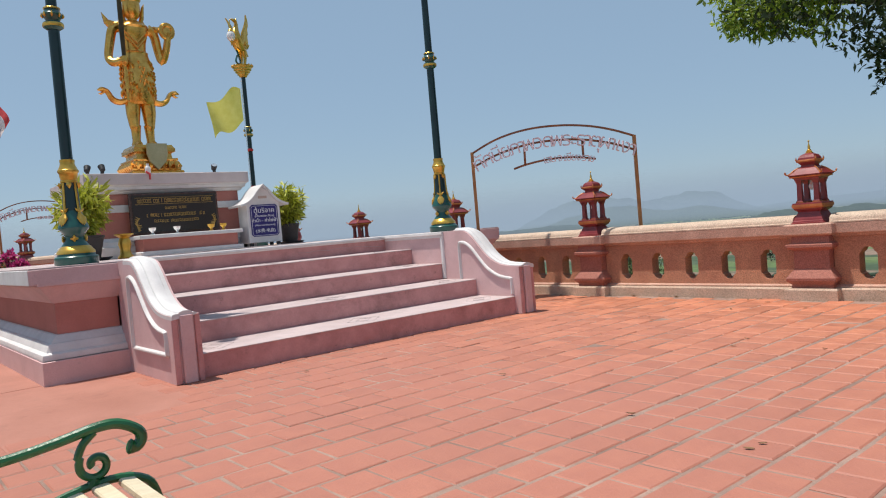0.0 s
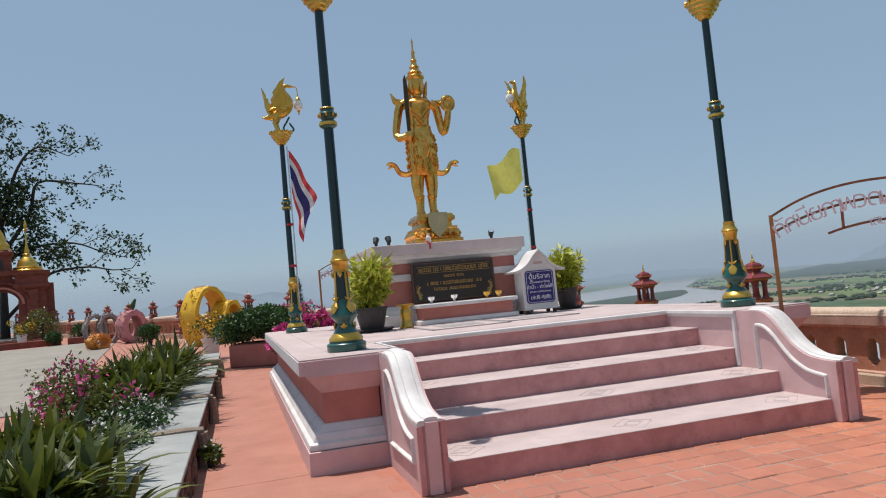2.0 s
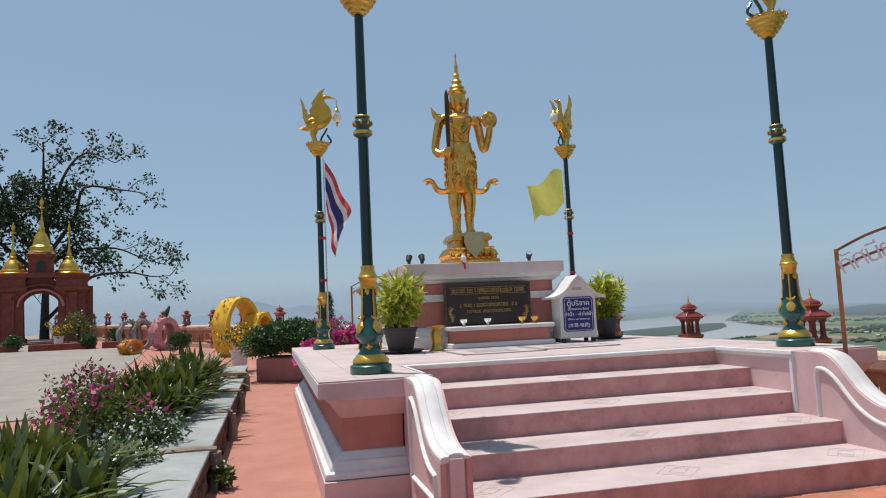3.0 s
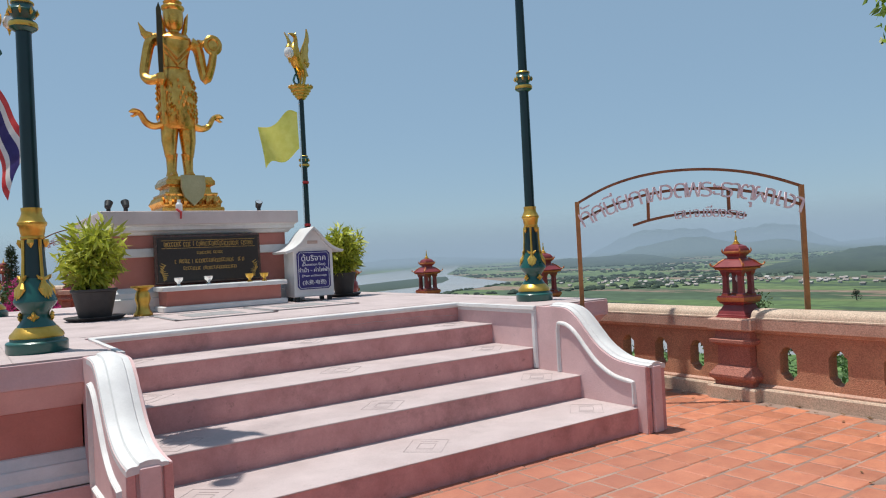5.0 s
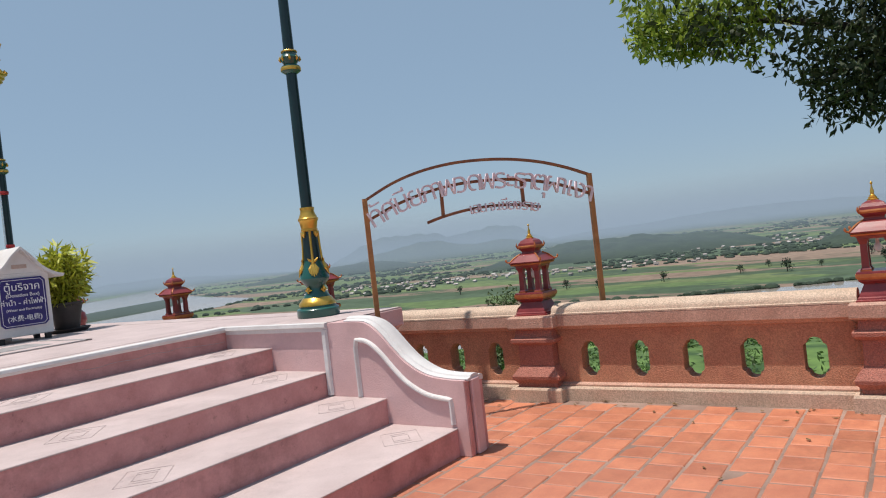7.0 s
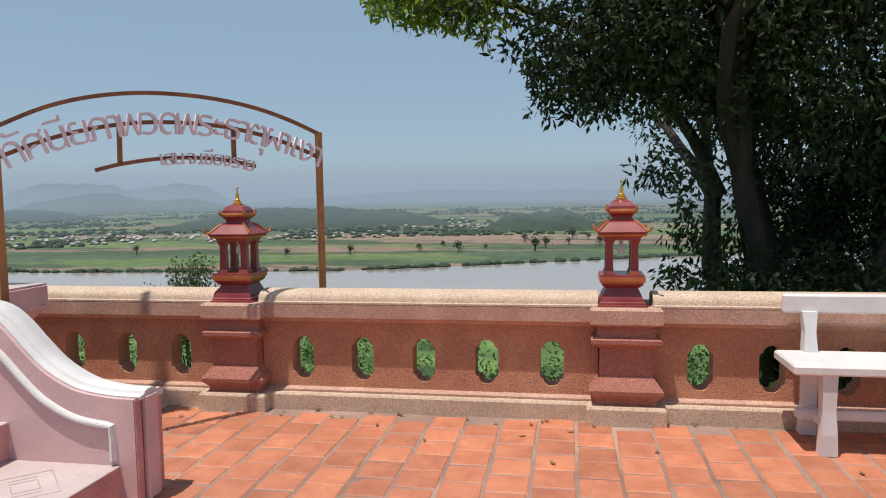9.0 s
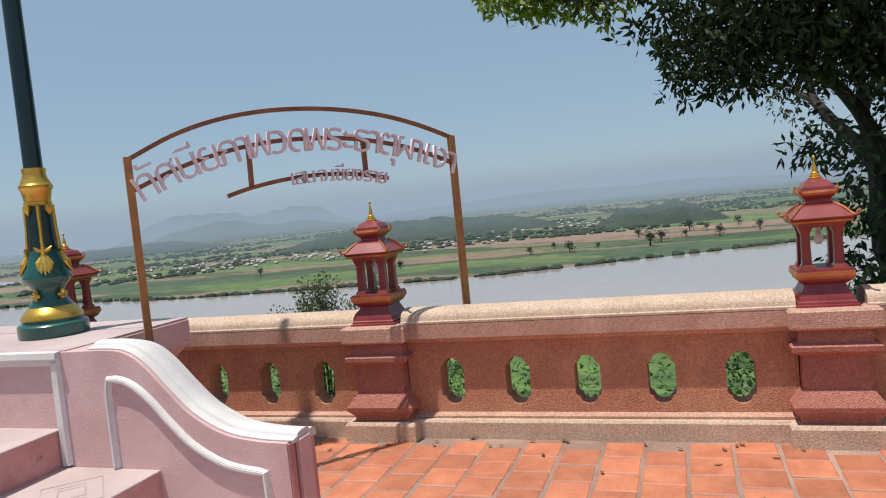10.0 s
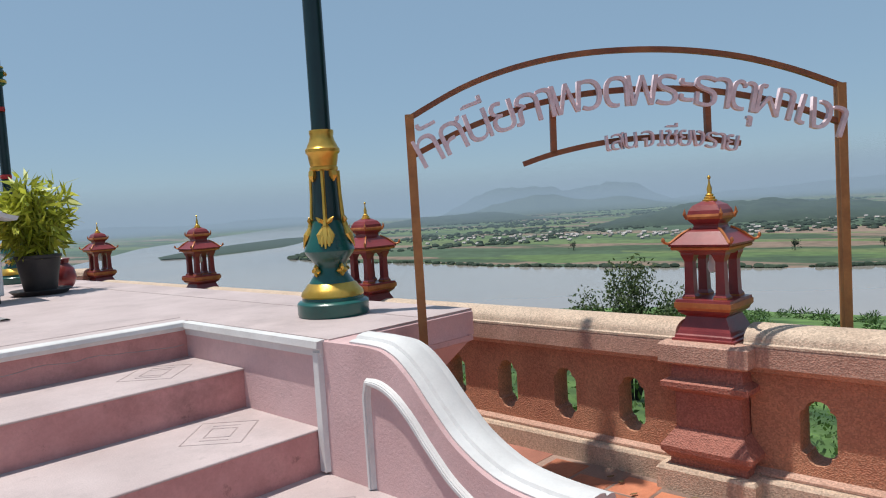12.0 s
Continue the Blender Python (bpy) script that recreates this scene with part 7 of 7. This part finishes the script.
rng = np.random.default_rng(17)
spreading = thing("tree", pose(-13.5, 50.0, 0.5) @ Matrix.Diagonal((0.93, 0.93, 0.87, 1)), "half-bare spreading tree behind the temple gate", "tree")
wood, tips = Shape(), []
limbs = [(((0, 0, -0.4), (0.05, 0.1, 4.2), (0.2, 0, 7.5)), 0.36, 0), (((0.2, 0, 6.6), (1.8, 0.3, 9.4), (2.5, 0, 11.6), (4.9, -0.2, 11.4), (6.4, -0.5, 11.1)), 0.16, 1), (((0.2, 0, 7.5), (-0.2, 0.5, 11.3), (-0.1, 0, 14.9)), 0.2, 1), (((0.1, 0, 8.3), (1.3, -0.5, 12.3), (2.7, -0.5, 14.1), (4.6, -0.5, 13.4)), 0.14, 1),
         (((0.1, 0, 5.3), (-1.8, -0.4, 9.2), (-3.4, -0.6, 14.4)), 0.18, 1), (((0.1, 0, 4.8), (-3.7, 0, 8.4), (-6.7, 0, 10.3)), 0.18, 1), (((0.1, 0, 1.8), (2.4, -0.5, 4.2), (3.4, -0.7, 4.95), (5.5, -1, 5.1), (7.0, -1, 4.75), (8.2, -1, 4.77)), 0.14, 2), (((0.1, 0, 5.8), (1.8, 0.5, 6.9), (4.3, 0.8, 7.1), (6.3, 0.5, 6.2), (7.8, 0.5, 5.7)), 0.12, 1)]
for pts, rad, leafy in limbs:
    line = smooth_line(pts, 18)
    n = len(line)
    wood.tube(line, [rad * (1 - 0.82 * i / (n - 1)) for i in range(n)], 7)
    for i in range(n // 3, n, 2 if leafy else 9):
        d = Vector(line[min(n - 1, i + 1)]) - Vector(line[i - 1])
        side = d.cross(Vector(rng.normal(0, 1, 3).tolist())).normalized()
        grow(rng, wood, tips if leafy else [], line[i], d.normalized() * 0.8 + side, 1.1, 0.035, 1, 0.7, 0.75)
part("trunk", wood, BARK, spreading, "bare grey spreading limbs", smooth=True)
fo = Shape()
for p, d in tips:
    leaves(fo, p, 18 if p[0] > 1.5 else 30, 0.42, 0.3, 0.17, rng, droop=0.4)
for c in ((-1.8, 0, 10.2), (0.2, -0.6, 9.6), (1.7, 0, 9.2), (-0.8, -0.5, 8.2), (-3.2, 0, 8.6), (2.4, 0, 7.2), (3.0, -0.3, 6.4), (-4.5, 0, 6.8), (-5.5, 0, 9.4), (0.6, 0, 11.2), (-1.2, 0, 11.6), (-2.6, 0.3, 9.4), (-0.4, 0.2, 7.0), (1.2, 0, 10.4), (-3.8, 0, 7.4), (-5.2, 0, 5.2), (-2.4, 0, 5.6)):
    for k in range(19):
        v = rng.normal(size=3) * 0.75
        leaves(fo, (c[0] + v[0], c[1] + v[1], c[2] + v[2] * 0.6), 26, 0.5, 0.32, 0.18, rng, droop=0.4)
part("crown", fo, LEAF_DARK, spreading, "thin dark foliage in clumps")
open_tree(pose(-17.5, 50.0, 0.9), 18, "leafy dark tree behind the gate", 12.0, LEAF_DARK, 60, 4, 0.7, 0.34)
open_tree(pose(-24, 40.0, 0.9), 23, "leafy dark tree beside the yard", 10.0, LEAF_DARK, 60, 4, 0.7, 0.34)

def slope_bush(m, seed, top, half, label):
    """A thin airy bush: many upright stems, small leaves all through it."""
    rng = np.random.default_rng(seed)
    b = thing("bush", m, label, "bush")
    st, fo = Shape(), Shape()
    for k in range(26):
        a, r = rng.uniform(0, 2 * math.pi), half * rng.uniform() ** 0.6
        tip = (r * math.cos(a), r * math.sin(a), top * (1 - 0.28 * (r / half) ** 2) * rng.uniform(0.86, 1.0))
        st.tube([(0.1 * math.cos(a), 0.1 * math.sin(a), -0.1), (tip[0] * 0.45, tip[1] * 0.45, tip[2] * 0.5), tip], [0.02, 0.012, 0.003], 5)
        for u in np.linspace(0.45, 1.0, 9):
            leaves(fo, (tip[0] * u, tip[1] * u, tip[2] * u), 27, 0.16, 0.085, 0.038, rng, droop=0.1)
    part("stem_tangle", st, BARK, b)["kind"] = "stuff"
    part("foliage", fo, LEAF_OLIVE, b)["kind"] = "stuff"
    return b


slope_bush(pose(15.6, 10.47, land(15.6, 10.47)), 19, 0.25 - land(15.6, 10.47), 1.05, "airy olive green bush on the slope, its top above the parapet")

# scrub on the slope under the parapet
rng = np.random.default_rng(33)
scrub = Shape()
for k in range(420):
    x, yy = 8.2 + 60 * rng.uniform() ** 1.8, rng.uniform(-22, 34)
    if x < back_edge(yy) + 0.8:
        continue
    r = rng.uniform(0.35, 1.0) * (1 + (x - 8) * 0.02)
    z = land(x, yy)
    top = 1.2 - 0.16 * (x - 3.0)
    r = min(r, max(0.3, (top - z) * 0.5))
    near_by = x < 20
    leaves(scrub, (x, yy, z + r * 0.4), int((260 if near_by else 90) + 60 * r), r, 0.075 if near_by else 0.16 + 0.004 * (x - 8), 0.032 if near_by else 0.075, rng, outward=0.9)
solid("slope_scrub", scrub, LEAF_SCRUB, "green scrub covering the slope below the parapet", "shrubs", kind="stuff")


# ---- far valley: trees, woods and the town ----
def field_tree(m, seed, size):
    rng = np.random.default_rng(seed)
    t = thing("field_tree", m, "lone rounded tree in a far field", "tree", "lone trees in the fields")
    part("trunk", Shape().tube([(0, 0, -0.5), (0.2, 0, size * 0.3), (0, 0.2, size * 0.6)], [size * 0.05, size * 0.04, size * 0.02], 6), BARK, t)
    fo = Shape()
    for k in range(14):
        v = rng.normal(size=3) * size * 0.2
        leaves(fo, (v[0], v[1], size * 0.62 + v[2] * 0.8), 26, size * 0.2, size * 0.12, size * 0.07, rng)
    part("crown", fo, HILL_NEAR, t)
    return t


ft = field_tree(pose(742, 120, VALLEY), 301, 12.5)
rng = np.random.default_rng(302)
for x, yy, sc in ((760, 40, 1.2), (800, 30, 1.0), (755, 165, 0.7), (830, -30, 1.0), (850, 5, 0.7), (880, -75, 1.0), (715, 230, 0.8), (690, 290, 0.7), (900, 60, 0.9), (960, 0, 1.1), (820, 150, 0.6), (1000, -60, 1.0), (780, 95, 0.5), (700, 330, 0.8), (860, -120, 0.9), (720, 480, 0.8), (935, -20, 0.8)):
    copy_thing(ft, pose(x, yy, VALLEY, 0, 0, float(rng.uniform(0, 360))) @ Matrix.Diagonal((sc, sc, sc, 1)))

rng = np.random.default_rng(303)
woods = Shape()


def clump(x, yy, size):
    n = 6
    rings = []
    for r, z in ((1.0, 0.0), (1.1, 0.35), (0.8, 0.8), (0.25, 1.0)):
        rings.append([(x + size * r * (0.8 + 0.4 * rng.uniform()) * math.cos(2 * math.pi * j / n), yy + size * r * (0.8 + 0.4 * rng.uniform()) * math.sin(2 * math.pi * j / n), VALLEY + size * 0.85 * z) for j in range(n)])
    woods.loft(rings)


ys = [b[0] for b in bank]
xsb = [b[1] for b in bank]
for k in range(420):
    yy = rng.uniform(-500, 1100)
    clump(float(np.interp(yy, ys, xsb)) + rng.uniform(1, 10), yy, rng.uniform(2.0, 4.5))
for k in range(15000):
    az, dist = radians(rng.uniform(-12, 84)), rng.uniform(1050, 3300)
    x, yy = dist * math.cos(az), dist * math.sin(az)
    if noise.noise(Vector((x * 0.003, yy * 0.0045, 1.0))) + 0.25 * noise.noise(Vector((x * 0.012, yy * 0.012, 2.0))) < 0.04 or x < float(np.interp(yy, ys, xsb)) + 15:
        continue
    clump(x, yy, 2.2 + 4.2 * rng.uniform() ** 2)
solid("far_woods", woods, HILL_NEAR, "belts of trees between the far fields", "trees", kind="stuff", smooth=True)

town = Shape()
town_roof = Shape()
for k in range(210):
    c = [(990, 690, 70, 130), (1000, 520, 60, 110), (1480, 320, 160, 90), (1650, 1250, 250, 330), (1030, 400, 60, 90), (1330, 180, 120, 90), (960, 800, 70, 120)][int(rng.integers(0, 7))]
    x, yy = c[0] + rng.normal(0, c[2] * 0.8), c[1] + rng.normal(0, c[3] * 0.8)
    if x < float(np.interp(yy, ys, xsb)) + 120:
        continue
    w2, d2, h2 = rng.uniform(1.2, 2.3), rng.uniform(1.4, 3.0), rng.uniform(1.6, 2.6)
    town.box(x - w2, x + w2, yy - d2, yy + d2, VALLEY, VALLEY + h2)
    town_roof.prism([(x - w2 - 1, VALLEY + h2), (x + w2 + 1, VALLEY + h2), (x, VALLEY + h2 + 1.8)], yy - d2 - 1, yy + d2 + 1, "y")
solid("far_town", town, mat("pale_house_walls", (0.24, 0.23, 0.22), (0.46, 0.45, 0.43), 0.8, scale=0.02, rand="island", rand_amount=0.3), "scattered pale houses of a far town", "houses", kind="stuff")
solid("far_town_roofs", town_roof, mat("far_roofs", (0.20, 0.14, 0.12), (0.42, 0.40, 0.39), 0.7, scale=0.02, rand="island", rand_amount=0.45), "brown and grey roofs of a far town", "roofs", kind="stuff")


# ---- fallen leaves ----
rng = np.random.default_rng(77)


def dry_leaf(rng):
    s = Shape()
    L, W, k = rng.uniform(0.028, 0.05), rng.uniform(0.014, 0.024), rng.uniform(0.1, 0.7)
    rings = []
    for i in range(5):
        u = i / 4
        w2 = W * math.sin(math.pi * min(0.96, 0.06 + 0.9 * u))
        z = 0.006 + k * 0.022 * (u - 0.4) ** 2
        rings.append([(L * (u - 0.5), -w2 / 2, z + k * 0.01), (L * (u - 0.5), 0, z), (L * (u - 0.5), w2 / 2, z + k * 0.008)])
    return s.loft(rings, caps=False, closed=False)


kinds = [dry_leaf(rng).mesh("fallen_leaf") for _ in range(4)]
for me in kinds:
    me.materials.append(DRYLEAF)
for k in range(74):
    if k < 60:
        x, yy = 6.80 - abs(rng.normal(0, 0.10)) - 0.02, rng.uniform(-2.5, 5.6)
        if k % 4 == 0:
            x = rng.uniform(5.6, 6.7)
    else:
        x, yy = rng.uniform(1.5, 6.6), rng.uniform(-1.5, 4.6)
    if 6.1 < x < 6.75 and yy < 1.6:
        continue
    ob = new("fallen_leaf", kinds[k % 4])
    tagged(ob, "small curled dry brown leaf on the paving", "leaf", "fallen leaves")
    ob.matrix_basis = pose(float(x), float(yy), 0.0, 0, 0, float(rng.uniform(0, 360)))

# ---- terracotta tiles ----
rng = np.random.default_rng(99)
TX, TY, GAP, CROSS = 0.231, 0.2312, 0.018, 0.012


def tile_verts(x, yy, z, sx, sy):
    """One tile with a worn rim: its corners are a little uneven."""
    b = 0.007
    q = [(i + float(rng.normal(0, 0.0022)), j + float(rng.normal(0, 0.0022))) for i, j in ((0, 0), (sx, 0), (sx, sy), (0, sy))]
    t = [(q[0][0] + b, q[0][1] + b), (q[1][0] - b, q[1][1] + b), (q[2][0] - b, q[2][1] - b), (q[3][0] + b, q[3][1] - b)]
    return [(x + i, yy + j, z - 0.005) for i, j in q] + [(x + i, yy + j, z + float(rng.normal(0, 0.0006))) for i, j in t] + [(x + i, yy + j, z - 0.03) for i, j in q]


TILE_FACES = [(4, 5, 6, 7)] + [(j, (j + 1) % 4, 4 + (j + 1) % 4, 4 + j) for j in range(4)] + [(8 + j, 8 + (j + 1) % 4, (j + 1) % 4, j) for j in range(4)]
tile_kinds = [Shape().add(tile_verts(0, 0, 0, TX - CROSS, TY - GAP), TILE_FACES).mesh("tile") for _ in range(8)]
for me in tile_kinds:
    me.materials.append(TILE)
rest = Shape()
row = 0
yy = 1.56 - 0.2 * 51
while yy < TILE_Y1 - 0.05:
    # the paving by the seat is laid in smaller tiles
    small = yy < 1.5
    tx, ty = (0.205, 0.2) if small else (TX, TY)
    if not small and yy < 1.6:
        yy = 1.574
    x = -8.6 + (tx / 2 if row % 2 else 0.0) + float(rng.uniform(-0.02, 0.02))
    while x < 6.87 - tx:
        covered = (x < TILE_X0 - 0.02 and yy > PATH_Y0 - 0.1) or (yy > 4.95 and SX0 - 0.2 < x < SX1 + 0.1) or (x < -0.15 and x > -1.8 and yy > 2.3)
        if not covered:
            dz = float(rng.normal(0, 0.0012))
            if 2.7 < x < 6.7 and 1.56 < yy < 5.2:
                ob = new("tile", tile_kinds[int(rng.integers(0, 8))])
                ob.parent = floor
                ob.matrix_basis = pose(x + float(rng.normal(0, 0.002)), yy + float(rng.normal(0, 0.002)), dz, float(rng.normal(0, 0.35)), float(rng.normal(0, 0.35)), float(rng.normal(0, 0.5)))
            else:
                rest.add(tile_verts(x, yy, dz, tx - CROSS, ty - GAP), TILE_FACES)
        x += tx
    yy += ty
    row += 1
part("tile_field", rest, TILE_REST, floor)["kind"] = "stuff"
